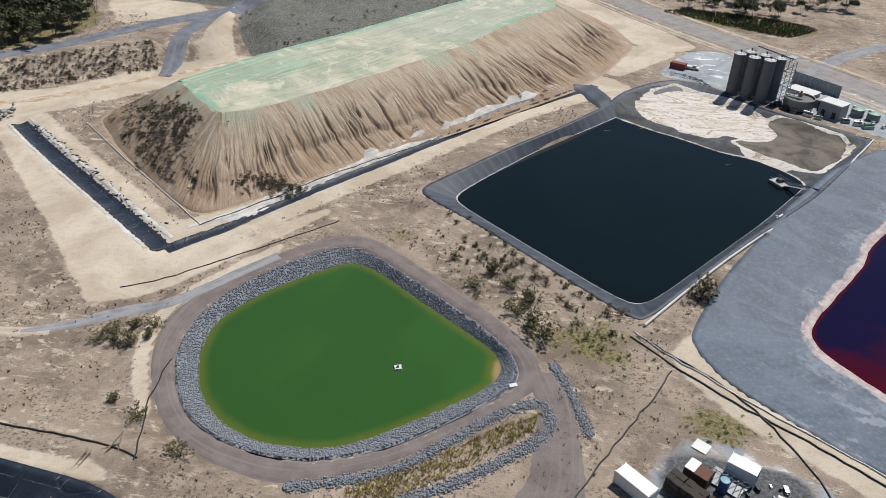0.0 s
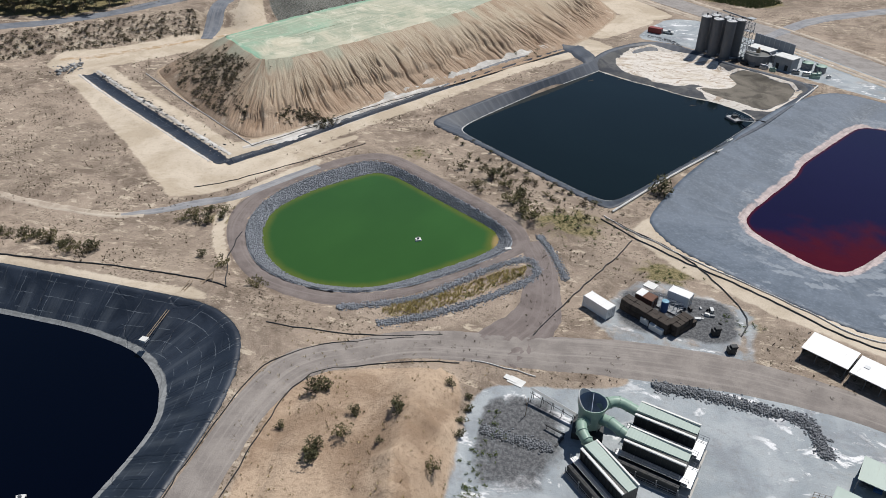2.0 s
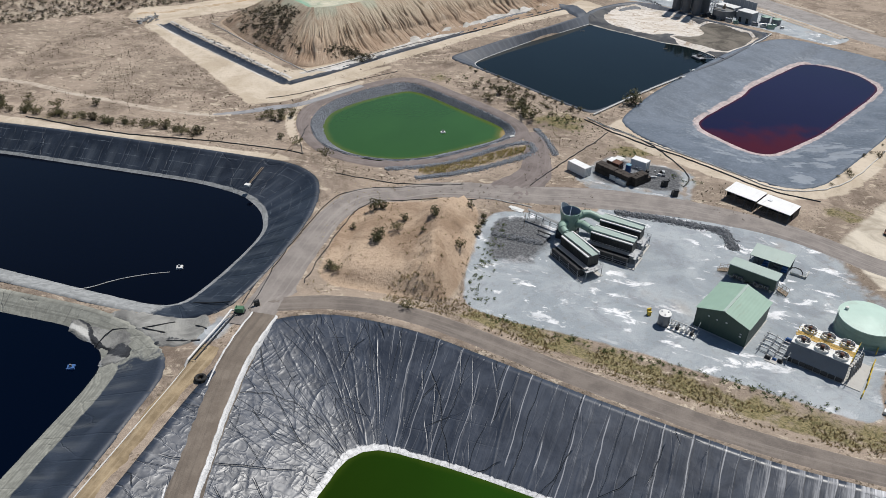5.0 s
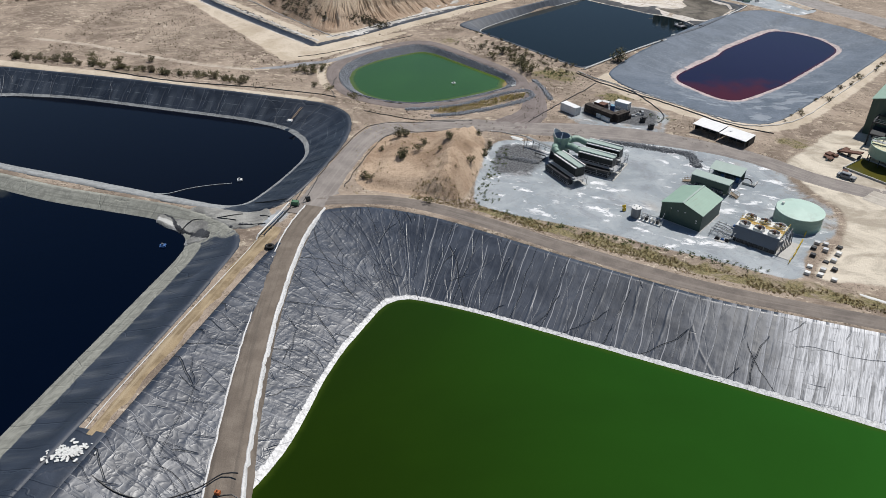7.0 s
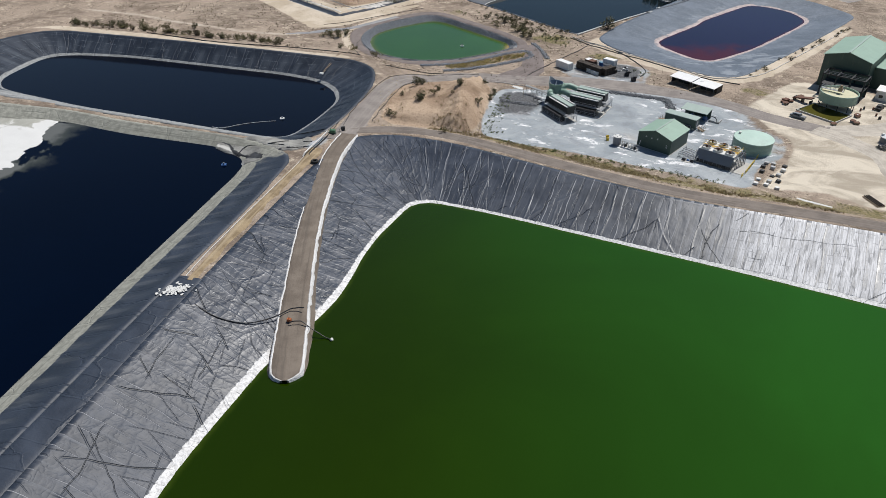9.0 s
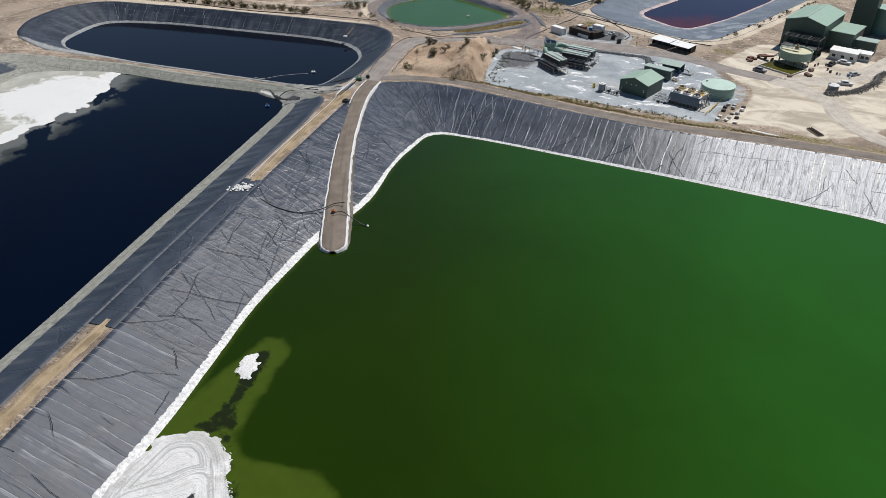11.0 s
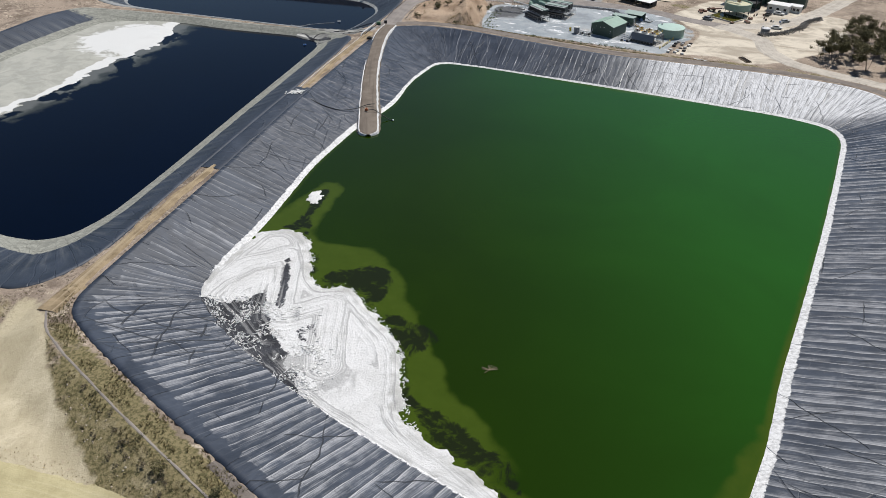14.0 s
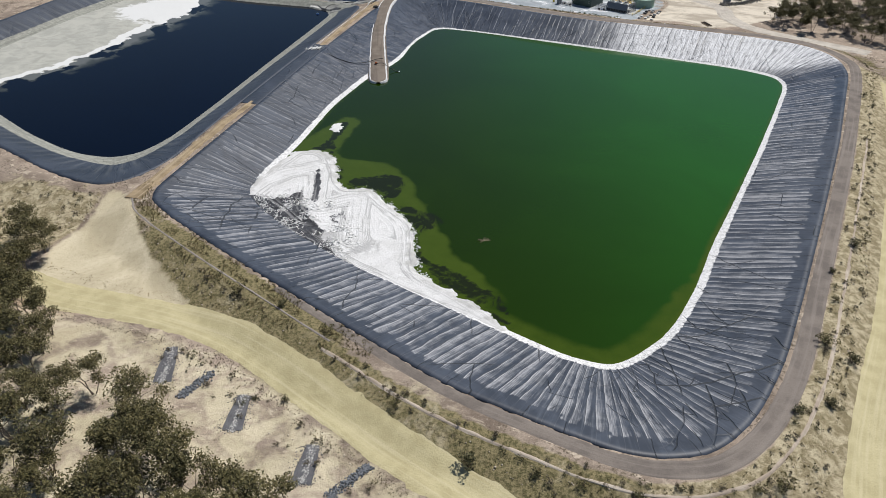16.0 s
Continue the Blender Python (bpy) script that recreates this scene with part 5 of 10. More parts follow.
for _off, _wide in ((-9.6, 2.2), (9.8, 2.6), (13.0, 1.4)):
    _dx, _dy = -0.72 * _off, -0.69 * _off
    road("haul_road_verge", [(-46 + _dx, 408 + _dy), (-8 + _dx, 371 + _dy), (22 + _dx, 337 + _dy), (48 + _dx, 311 + _dy), (71 + _dx, 288 + _dy), (90 + _dx, 267 + _dy), (112 + _dx, 241 + _dy)], _wide, M_BERM, "pale graded earth ridge beside the haul road", 0.3, 0.9, category="earth ridge")
road("road_9", [(-200, 92), (-178, 92), (-150, 88), (-128, 85), (-106.5, 84), (-97, 87)], 2.6, M_BERM, "faint pale track over dry ground", 0.1, 1.0)
road("road_10", [(92, 46), (100, 40), (108, 30), (110, 15), (118, 2), (135, -8), (160, -22)], 8, M_PADROAD, "pale dusty plant road", 0.14, 0.9)
road("road_11", [(96, 46), (112, 52), (128, 66), (142, 88), (160, 120)], 9, M_PADROAD, "pale grey dusty plant road", 0.12, 0.9)


def ring_strip(name, inner, outer, mat, label, zfun, count=600, rows=8, category="road"):
    c = np.mean(np.array([p[:2] for p in inner]), 0)
    th, length = even_angles(outer, c, count)
    r0, _ = rays(inner, c, th)
    r1, _ = rays(outer, c, th)
    f = np.linspace(0, 1, rows)[:, None]
    R = r0[None] + (r1 - r0)[None] * f
    X, Y = c[0] + R * np.cos(th), c[1] + R * np.sin(th)
    s = np.repeat(np.linspace(0, length, count)[None], rows, 0)
    Z = zfun(X, Y)
    Z[-1] -= 0.3
    return mesh_grid(name, np.stack([X, Y, Z], -1), mat, True, np.stack([s, R - r0[None]], -1), None, label, category, "structure")


ring_strip("ring_road", G_RIM, G_ROAD, M_RING, "smooth purple-brown gravel track round the algae pond", lambda x, y: land(x, y) + 0.1)


def offset_poly(poly, d):
    p = smooth_poly(poly)
    t = np.roll(p, -1, 0) - np.roll(p, 1, 0)
    n = np.stack([t[:, 1], -t[:, 0]], 1)
    n /= np.linalg.norm(n, axis=1)[:, None]
    area = np.sum(p[:, 0] * np.roll(p[:, 1], -1) - np.roll(p[:, 0], -1) * p[:, 1])
    n *= 1 if area > 0 else -1
    return [(a[0] + d * b[0], a[1] + d * b[1]) for a, b in zip(p, n)]


# level crest of the great pond: brown shoulder on its north, east and south
road("road_12", [(-44, -3, 6), (-27, 2.8, 5.5), (-9, 2.2, 5.5), (23.5, -7, 5.5), (52, -13.5, 5.5), (92, -16.5, 5.5), (112, -18.7, 5), (130.7, -23.3, 4.5), (140.3, -30.3, 4.2), (146.4, -41.4, 4.2), (147, -59, 4.2), (132.6, -122.2, 4.2), (120.5, -168.8, 4.2), (112.2, -199.9, 4.2), (104.4, -227.6, 4.2), (97.6, -243.8, 4.2), (90, -253.4, 4.2), (81.8, -256.7, 4.2), (74.4, -256.9, 3.6), (65.5, -254.9, 3.2), (45.3, -248.9, 2.8), (20.3, -236.9, 2.4), (5, -229, 2.0)],
     5.5, M_SHOULDER, "brown gravel track on the embankment crest", 0.07, 0.4)

_rim = offset_poly(D_RIM, 5.9)
_south = sorted([p for p in _rim if p[1] < -190 and -46 < p[0] < 30], key=lambda p: p[0])
road("crest_path", _south[::2], 0.35, M_ROAD, "thin foot track along the embankment crest", 0.12, 0.35, category="path")
_south = sorted([p for p in offset_poly(D_RIM, 8.0) if p[1] < -60 and p[0] > 20], key=lambda p: math.atan2(p[1] + 120, p[0] - 30))
road("crest_berm", _south[::3], 0.3, M_BERM, "thin pale earth ridge along the embankment crest", 0.16, 0.7, category="earth ridge")

# ---- beaches, salt, jetty, drains ----
def beach_material(name, a, b, white, whiteness=0.6, lines=0.0, wet=(0.040, 0.040, 0.044), flow=0.0, broken=1.1):
    n = Net(name, 0.9, spec=0.25)
    w = n.attr("wear")
    mid, fine = n.noise(0.16, 6, 0.62, warp=0.8), n.noise(2.4, 5, 0.7)
    c = n.mix(n.step(mid, 0.36, 0.64), a, b)
    f = n.step(n.math("ADD", w[0], n.math("MULTIPLY", n.math("SUBTRACT", mid, 0.5), 0.9)), 0.42, 0.58)
    c = n.mix(n.math("MULTIPLY", f, whiteness), c, white)
    d = n.step(n.math("ADD", w[1], n.math("MULTIPLY", n.math("SUBTRACT", n.noise(0.35, 8, 0.7 + 0.06 * (broken > 1.5), warp=0.8), 0.5), broken)), 0.45, 0.58)
    if flow:
        vein = n.math("ABSOLUTE", n.math("SUBTRACT", n.noise(0.085, 3, 0.5, warp=1.6, stretch=(0.6, 1.5, 1.0)), 0.5))
        vein2 = n.math("ABSOLUTE", n.math("SUBTRACT", n.noise(0.2, 4, 0.5, warp=1.2, stretch=(0.6, 1.4, 1.0)), 0.5))
        thin = n.math("MAXIMUM", n.math("SUBTRACT", 1.0, n.step(vein, 0.002, 0.030)), n.math("MULTIPLY", n.math("SUBTRACT", 1.0, n.step(vein2, 0.002, 0.035)), 0.6))
        c = n.mix(n.math("MULTIPLY", n.math("MULTIPLY", thin, f), flow), c, (0.27, 0.19, 0.12))
        c = n.mix(n.math("MULTIPLY", n.math("MULTIPLY", n.step(n.noise(0.09, 4, 0.6, warp=1.0), 0.52, 0.64), f), 0.4), c, (0.50, 0.42, 0.31))
    c = n.mix(d, c, n.mix(n.step(n.noise(0.1, 5, 0.6, warp=1.0), 0.36, 0.62), tuple(x * 0.55 for x in wet), tuple(x * 1.2 for x in wet)))
    along = n.nt.nodes.new("ShaderNodeCombineXYZ")
    n.link(n.math("ADD", n.math("MULTIPLY", w[2], 34.0), n.math("MULTIPLY", n.noise(0.3, 4, 0.6), 0.9)), along.inputs[0])
    n.link(n.math("MULTIPLY", n.noise(0.03, 2), 5.0), along.inputs[1])
    terr = n.noise(1.0, 4, 0.65, vec=along.outputs[0])
    if lines:
        c = n.mix(n.math("MULTIPLY", n.step(terr, 0.50, 0.62), lines), c, tuple(x * 0.42 for x in white))
        c = n.mix(n.math("MULTIPLY", n.step(fine, 0.55, 0.68), 0.5), c, tuple(x * 0.5 for x in white))
    b2 = n.math("ADD", fine, n.math("MULTIPLY", terr, 1.2))
    return n.out(c, bump=b2, height=0.3, strength=0.8)


M_SALT = beach_material("salt_crust", (0.46, 0.455, 0.44), (0.66, 0.655, 0.65), (0.72, 0.715, 0.71), 0.55, 0.62, (0.045, 0.047, 0.055), broken=2.2)
M_BEACH_C = beach_material("tailings_beach", (0.33, 0.33, 0.295), (0.42, 0.415, 0.37), (0.64, 0.64, 0.63), 0.95)
M_BEACH_A = beach_material("cream_deposit", (0.060, 0.064, 0.074), (0.115, 0.115, 0.115), (0.66, 0.615, 0.56), 0.96, 0.0, (0.142, 0.127, 0.106), 0.75)


def sheet(name, x0, x1, y0, y1, step, zfun, wear_fn, mat, label, category):
    X, Y = np.meshgrid(np.arange(x0, x1, step), np.arange(y0, y1, step))
    Z = zfun(X, Y)
    W = np.stack(wear_fn(X, Y, Z), -1)
    return mesh_grid(name, np.stack([X, Y, Z], -1), mat, False, None, {"wear": W}, label, category, "structure")


def salt_z(x, y):
    d = sdf(SALT, x, y)[0] + (fbm(x / 1.7, y / 1.7, 5, 70) - 0.47) * 3.2
    return -3.5 + np.clip(-d * 0.28, -2.5, 0.34) + (d < 0) * (fbm(x / 1.2, y / 1.2, 3, 74) - 0.4) * 0.14


BARE = [(-23.9, -184.8), (-18.0, -184.8), (-13.9, -183.6), (-10.8, -178.0), (-7.8, -186.9), (-4.4, -190.7), (0.2, -195.6), (4.1, -200.8), (8.3, -206.7), (12, -209), (4, -210), (-8, -204), (-18, -197), (-25.1, -187.5)]
WEDGE = [(-12.8, -167.7), (-11.9, -165.0), (-9.7, -168.7), (-5.3, -182.0), (-5.4, -185.1), (-7.3, -182.6), (-10.1, -174.2)]
THIN = [(-0.3, -188.1), (4.0, -186.9), (5.7, -189.3), (4.5, -193.7), (2.1, -193.0)]
BLADE = [(-16.1, -175.5), (-13.9, -171.5), (-11.6, -170.6), (-9.6, -175.8), (-6.8, -186.3), (-7.8, -186.9), (-11.2, -178.4), (-12.9, -174.6)]
CURLS = [[(-24.0, -183.6), (-23.3, -177.9), (-19.5, -170.5), (-15.4, -167.4), (-12.4, -164.6), (-9.7, -168.7), (-5.3, -182.0)], [(-3.7, -184.6), (-0.9, -182.3), (2.7, -179.0), (4.5, -179.2), (7.4, -189.5), (10.0, -197.9)]]


def salt_wear(x, y, z):
    d = sdf(SALT, x, y)[0]
    rag = fbm(x / 2.5, y / 2.5, 4, 76) - 0.48
    bare = ramp01(-(sdf(BARE, x, y)[0] + rag * 5), -1.0, 1.2) * 1.05
    bare = np.maximum.reduce([bare, ramp01(-(sdf(WEDGE, x, y)[0] + rag * 2), -0.8, 0.8) * 0.74, ramp01(-(sdf(THIN, x, y)[0] + rag * 3), -1.5, 1.0) * 0.55])
    bare = np.where(sdf(BLADE, x, y)[0] < rag * 1.2, -0.6, bare)
    near = np.minimum(line_dist(CURLS[0], x, y), line_dist(CURLS[1], x, y))
    flow = np.minimum(np.minimum(near + 0.4, np.abs(d) + 0.4), 8.5 - 4.0 * ramp01(-y, 186, 198))
    return ramp01(-d, 0, 4), bare, np.clip(flow / 24, 0, 2) + 0.05 * fbm(x / 9, y / 9, 3, 77)


sheet("salt_flat", -34, 62, -232, -146, 0.42, salt_z, salt_wear, M_SALT, "thick white salt crust with curving drying lines", "salt flat")


def islet_z(x, y):
    d = np.hypot((x + 17.6) / 1.0 + (y + 137) * 0.22, (y + 137.2) * 0.55) - 1.9 + (fbm(x * 1.2, y * 1.2, 4, 80) - 0.45) * 2.2
    return -3.5 + np.clip(-d * 0.3, -1.5, 0.22)


sheet("salt_islet", -23, -11, -145, -129, 0.22, islet_z, lambda x, y, z: (np.ones_like(x), np.zeros_like(x), 0.1 * x / 10), M_SALT, "small white salt islet", "salt flat")



def beach_c_z(x, y):
    d = sdf(BEACH_C, x, y)[0] + (fbm(x / 5, y / 5, 5, 82) - 0.47) * 9
    return -2.5 + np.clip(-d * 0.06, -1.5, 0.5) + (fbm(x / 6, y / 6, 3, 84) - 0.45) * 0.08


def beach_c_wear(x, y, z):
    d = sdf(BEACH_C, x, y)[0] + (fbm(x / 5, y / 5, 5, 82) - 0.47) * 9
    edge = np.exp(-((d + 2.0) / 2.2) ** 2) * 0.95
    north = np.exp(-(((x + 139) / 23) ** 2 + ((y + 36) / 24) ** 2)) * 1.0
    return np.maximum(edge, north), np.zeros_like(x), x * 0


sheet("tailings_beach", -186, -110, -160, 2, 0.8, beach_c_z, beach_c_wear, M_BEACH_C, "grey-olive drying mud with white salt edge", "mud flat")

BEACH_A = [(-4, 234), (-0.1, 229.9), (10.7, 223.2), (21, 218.6), (30.6, 212.6), (39.2, 210.9), (44.4, 207.6), (50, 202.8), (52.2, 198.3), (51.5, 193.5), (56, 190), (84, 226), (54, 248), (37, 256), (14, 268), (-10, 250)]
CREAM = [(5.1, 237.7), (12.6, 253.5), (19.3, 261.4), (28.9, 261.6), (34.2, 254.9), (40.8, 245.1), (44.6, 238.9), (49.2, 226.6), (43.7, 220.7), (39.1, 223.5), (34.3, 226.4), (27.4, 222.1), (20.7, 224.5), (13.0, 229.0)]
WET = [(45.3, 236.8), (50.8, 240.9), (58.7, 236.3), (66.0, 230.8), (68.1, 225.1), (64.3, 216.8), (56.4, 204.9), (48.7, 209.1), (41.3, 212.7), (35.5, 219.2), (38.9, 221.3), (45.5, 222.3), (48.6, 228.7)]
SPIT = [(35, 219), (39, 221), (47, 215), (52, 208), (48, 204.5), (42, 209.5), (37, 212)]


def beach_a_z(x, y):
    """A shelf above the water, with a short lined face down to it."""
    d = sdf(BEACH_A, x, y)[0] + (fbm(x / 4, y / 4, 4, 86) - 0.47) * 0.8
    return -2.5 + np.clip(-d * 0.26, -1.5, 1.0) + ramp01(-d, 3, 5) * (fbm(x / 4, y / 4, 4, 88) - 0.45) * 0.25 + ramp01(sdf(A_RIM, x, y)[0], -5, -1) * ramp01(y - x * 0.6, 170, 185) * 1.5 * ramp01(-d, -0.5, 1.5)


def beach_a_wear(x, y, z):
    rag = (fbm(x / 5, y / 5, 4, 87) - 0.5) * 4
    shore_line = np.exp(-((sdf(BEACH_A, x, y)[0] + 0.2) / 0.55) ** 2) * 0.75
    cream = np.maximum(ramp01(-(sdf(CREAM, x, y)[0] - 2.0 + rag), -1, 1.5), ramp01(-(sdf(SPIT, x, y)[0] + rag * 0.7), -1, 1.5) * 0.95) * 1.15
    dw = sdf(WET, x, y)[0] + (fbm(x / 5, y / 5, 3, 90) - 0.5) * 3
    rim = np.exp(-((dw - 0.9) / 1.1) ** 2) * 1.0 * (0.35 + 0.9 * vnoise(x / 8, y / 8, 91))
    return np.maximum.reduce([cream, rim, shore_line]), ramp01(-dw, -0.3, 0.8) * 1.1, 0.4 * fbm(x / 14, y / 14, 3, 89)


sheet("tailings_delta", -12, 80, 186, 266, 0.55, beach_a_z, beach_a_wear, M_BEACH_A, "cream tailings fan over dark grey mud", "mud flat")


# jetty: a gravel ramp with white kerbs that runs down into the great pond
def build_jetty():
    line = spline([(-39.8, -5, 3.05), (-39.0, -20, 2.95), (-34.2, -43, 1.4), (-28.3, -63.5, 0.0), (-21.8, -83, -1.8), (-18.2, -93.5, -2.75), (-17.0, -97.0, -3.15)], 1.0)
    t = np.gradient(line[:, :2], axis=0)
    t /= np.linalg.norm(t, axis=1)[:, None]
    nrm = np.stack([-t[:, 1], t[:, 0]], 1)
    s = np.concatenate([[0], np.cumsum(np.linalg.norm(np.diff(line[:, :2], axis=0), axis=1))])
    w = 2.3 + 0.6 * ramp01(s, 40, 95)
    end = np.sqrt(np.clip((s[-1] - s) / 2.2, 0.02, 1))

    def strip(name, prof, mat, label, cat, off=0.0, side=1):
        k = np.array([p[0] for p in prof])[:, None] * side
        zz = np.array([p[1] for p in prof])[:, None]
        edge = (w * end)[None]
        lat = k * edge if not off else side * (edge + (np.abs(k) - 1))
        wob = 0.42 * (fbm(s / 1.6, s * 0 + side * 5 + len(prof), 3, 92) - 0.47)[None]
        X = line[:, 0][None] + nrm[:, 0][None] * (lat + wob)
        Y = line[:, 1][None] + nrm[:, 1][None] * (lat + wob)
        Z = line[:, 2][None] + zz + 0.12 * (vnoise(s / 0.9, s * 0 + 2, 94) - 0.5)[None] * (zz > 0.1)
        return mesh_grid(name, np.stack([X, Y, Z], -1), mat, False, np.stack([np.repeat(s[None], len(prof), 0), lat], -1), {"wear": np.stack([X * 0 + 0.8, X * 0, X * 0 + 0.1], -1)}, label, cat, "structure", flip=side < 0)

    strip("jetty", [(-1.6, -2.6), (-1.25, -0.6), (-1.0, 0.22), (-0.6, 0.28), (0, 0.3), (0.6, 0.28), (1.0, 0.22), (1.25, -0.6), (1.6, -2.6)], M_JETTY, "brown gravel ramp running down into the water", "jetty")
    for side in (-1, 1):
        strip("jetty_kerb", [(0.90, 0.15), (0.96, 0.30), (1.16, 0.34), (1.36, 0.12), (1.62, -0.6)], M_SALT, "low white salty kerb along the gravel ramp", "kerb", 1.0, side)


build_jetty()

# tan earth caps on the bank between the two western ponds
M_TAN = gravel_material("tan_earth", (0.20, 0.15, 0.092), (0.34, 0.262, 0.165), (0.42, 0.34, 0.235))
road("earth_cap_1", [(-44.8, -16, 3.5), (-45.2, -40, 2.0), (-45.3, -60, 2.0), (-45.0, -81, 1.2)], 3, M_TAN, "bare tan earth cap between two sheets", 0.2, 1.7, category="earth cap")
road("earth_cap_2", [(-44.6, -139, 1.0), (-44.8, -160, 2.2), (-44.6, -185, 2.4), (-44.5, -204, 4.5)], 3, M_TAN, "bare tan earth cap between two sheets", 0.2, 1.7, category="earth cap")
road("liner_flap", [(-45.2, -80), (-45, -110), (-44.7, -141)], 7.5, M_LINER_C, "dark plastic sheet lapped over the bank", 0.16, 0.2, category="pond liner")

# dried flat between the two western ponds
FLAT = [(-80, -10), (-72, -9), (-63.7, -7.2), (-56.2, -6.1), (-49.5, -6.4), (-48.6, -12.4), (-50.5, -16), (-57, -18), (-62, -21), (-66.5, -21), (-66, -18), (-71.3, -16), (-78, -13.5)]
M_FLAT = beach_material("grey_sand_flat", (0.165, 0.163, 0.155), (0.30, 0.297, 0.278), (0.56, 0.555, 0.53), 0.8, 0.0, (0.05, 0.053, 0.06))


def flat_z(x, y):
    d = sdf(FLAT, x, y)[0] + (fbm(x / 2.5, y / 2.5, 4, 110) - 0.47) * 2.4
    fall = ramp01(-sdf(C_TOE, x, y)[0], -7, 0)
    base = np.maximum(land(x, y), -0.55) * (1 - fall) + fall * -2.2
    return np.where(d < 0, base + 0.28 + np.clip(-d, 0, 1) * 0.1 + (fbm(x / 1.5, y / 1.5, 3, 112) - 0.45) * 0.3, base - d * 0.8 - 0.1)


def flat_wear(x, y, z):
    white = 0.35 * np.exp(-(((x + 62) / 5) ** 2 + ((y + 10.5) / 2.2) ** 2)) + 0.6 * np.exp(-((sdf(C_TOE, x, y)[0]) / 1.2) ** 2)
    hole = np.exp(-(((x + 61) / 7.5) ** 2 + ((y + 17.6) / 2.4) ** 2)) * 0.85 + np.exp(-(((x + 53) / 3) ** 2 + ((y + 14.5) / 1.0) ** 2)) * 0.5
    hole = np.maximum(hole, np.exp(-(line_dist([(-84, -9.3), (-79, -10.2), (-74.8, -11.7), (-71.7, -14.9), (-67.3, -17.4), (-61.3, -18.9), (-56, -16.4)], x, y) / 0.9) ** 2) * 0.75)
    return white, hole, x * 0


sheet("sand_flat", -84, -46, -24, -3, 0.3, flat_z, flat_wear, M_FLAT, "rough grey sand flat between two ponds", "sand flat")

# lined drains at the foot of the heap
road("drain_liner_1", [(-171, 166.5), (-146, 150.6), (-115.5, 132), (-93.5, 118.4)], 4.8, M_LINER_B, "black plastic sheet lining the drain", 0.14, 0.9, category="drain")
for _o in (-3.0, 3.2):
    road("drain_verge", [(-171 + 0.53 * _o, 166.5 + 0.85 * _o), (-146 + 0.53 * _o, 150.6 + 0.85 * _o), (-115.5 + 0.53 * _o, 132 + 0.85 * _o), (-95 + 0.53 * _o, 119.5 + 0.85 * _o)], 0.8, M_WHITECRUST, "ragged white crust beside the lined drain", 0.09, 1.6, category="crust")
for _o, _w in ((2.1, 0.9), (-2.4, 0.9)):
    road("drain_verge", [(-87 - 0.866 * _o, 131 + 0.5 * _o), (-77 - 0.866 * _o, 145.5 + 0.5 * _o), (-58 - 0.866 * _o, 177.5 + 0.5 * _o), (-40 - 0.866 * _o, 208.5 + 0.5 * _o)], _w * 0.7, M_WHITECRUST, "ragged white crust beside the lined drain", 0.09, 1.6, category="crust")
road("drain_liner_2", [(-92.5, 118.5), (-84.5, 131), (-77, 145.5), (-58, 177.5), (-33.5, 220), (-9, 252)], 3.6, M_LINER_B, "black plastic sheet lining the drain", 0.14, 0.7, category="drain")
road("foot_crust", [(-92, 127, 1), (-86, 135, 2.5), (-79, 147, 3), (-70, 162, 1.2), (-62, 176, 3), (-46, 203, 1), (-30, 228, 2.4), (-17, 247, 1)], 4, M_WHITECRUST, "ragged white and cream crust along the heap's foot", 0.08, 2.2, category="crust")
road("spillway", [(-13, 250, 9), (-7, 239, 8), (-2.5, 229, 6)], 8, M_LINER_A, "grey plastic spillway sheet into the pond", 0.6, 0.3, category="drain")

# rock armour of the algae pond
M_STONE = stone_material("blue_grey_stone", (0.17, 0.185, 0.21), (0.30, 0.32, 0.35))
M_STONE_D = stone_material("dark_stone", (0.12, 0.13, 0.145), (0.25, 0.262, 0.28))
M_CHUTE = gravel_material("chute_gravel", (0.085, 0.085, 0.092), (0.13, 0.13, 0.138), (0.16, 0.155, 0.155))
M_BED = gravel_material("stone_bed", (0.18, 0.195, 0.22), (0.26, 0.275, 0.305), (0.22, 0.235, 0.25))


def bank_z(x, y):
    d0, d1 = np.maximum(sdf(G_RIM, x, y)[0] * -1, 0), np.maximum(sdf(G_TOE, x, y)[0], -4)
    k = np.where(d1 > 0, d0 / (d0 + np.maximum(d1, 0) + 1e-6), 1 + np.minimum(-d1, 4) * 0.35)
    return 0.38 - 1.9 * k


ring_strip("rock_bank", offset_poly(G_TOE, -3.5), offset_poly(G_RIM, 0.2), M_BED, "bank of broken blue-grey rock", lambda x, y: bank_z(x, y) - 0.05, 600, 14, "rock bank")

CUBE_V = np.array([(x, y, z) for x in (-1, 1) for y in (-1, 1) for z in (-1, 1)], float) * 0.5
CUBE_F = np.array([(0, 1, 3), (0, 3, 2), (4, 6, 7), (4, 7, 5), (0, 4, 5), (0, 5, 1), (2, 3, 7), (2, 7, 6), (0, 2, 6), (0, 6, 4), (1, 5, 7), (1, 7, 3)])


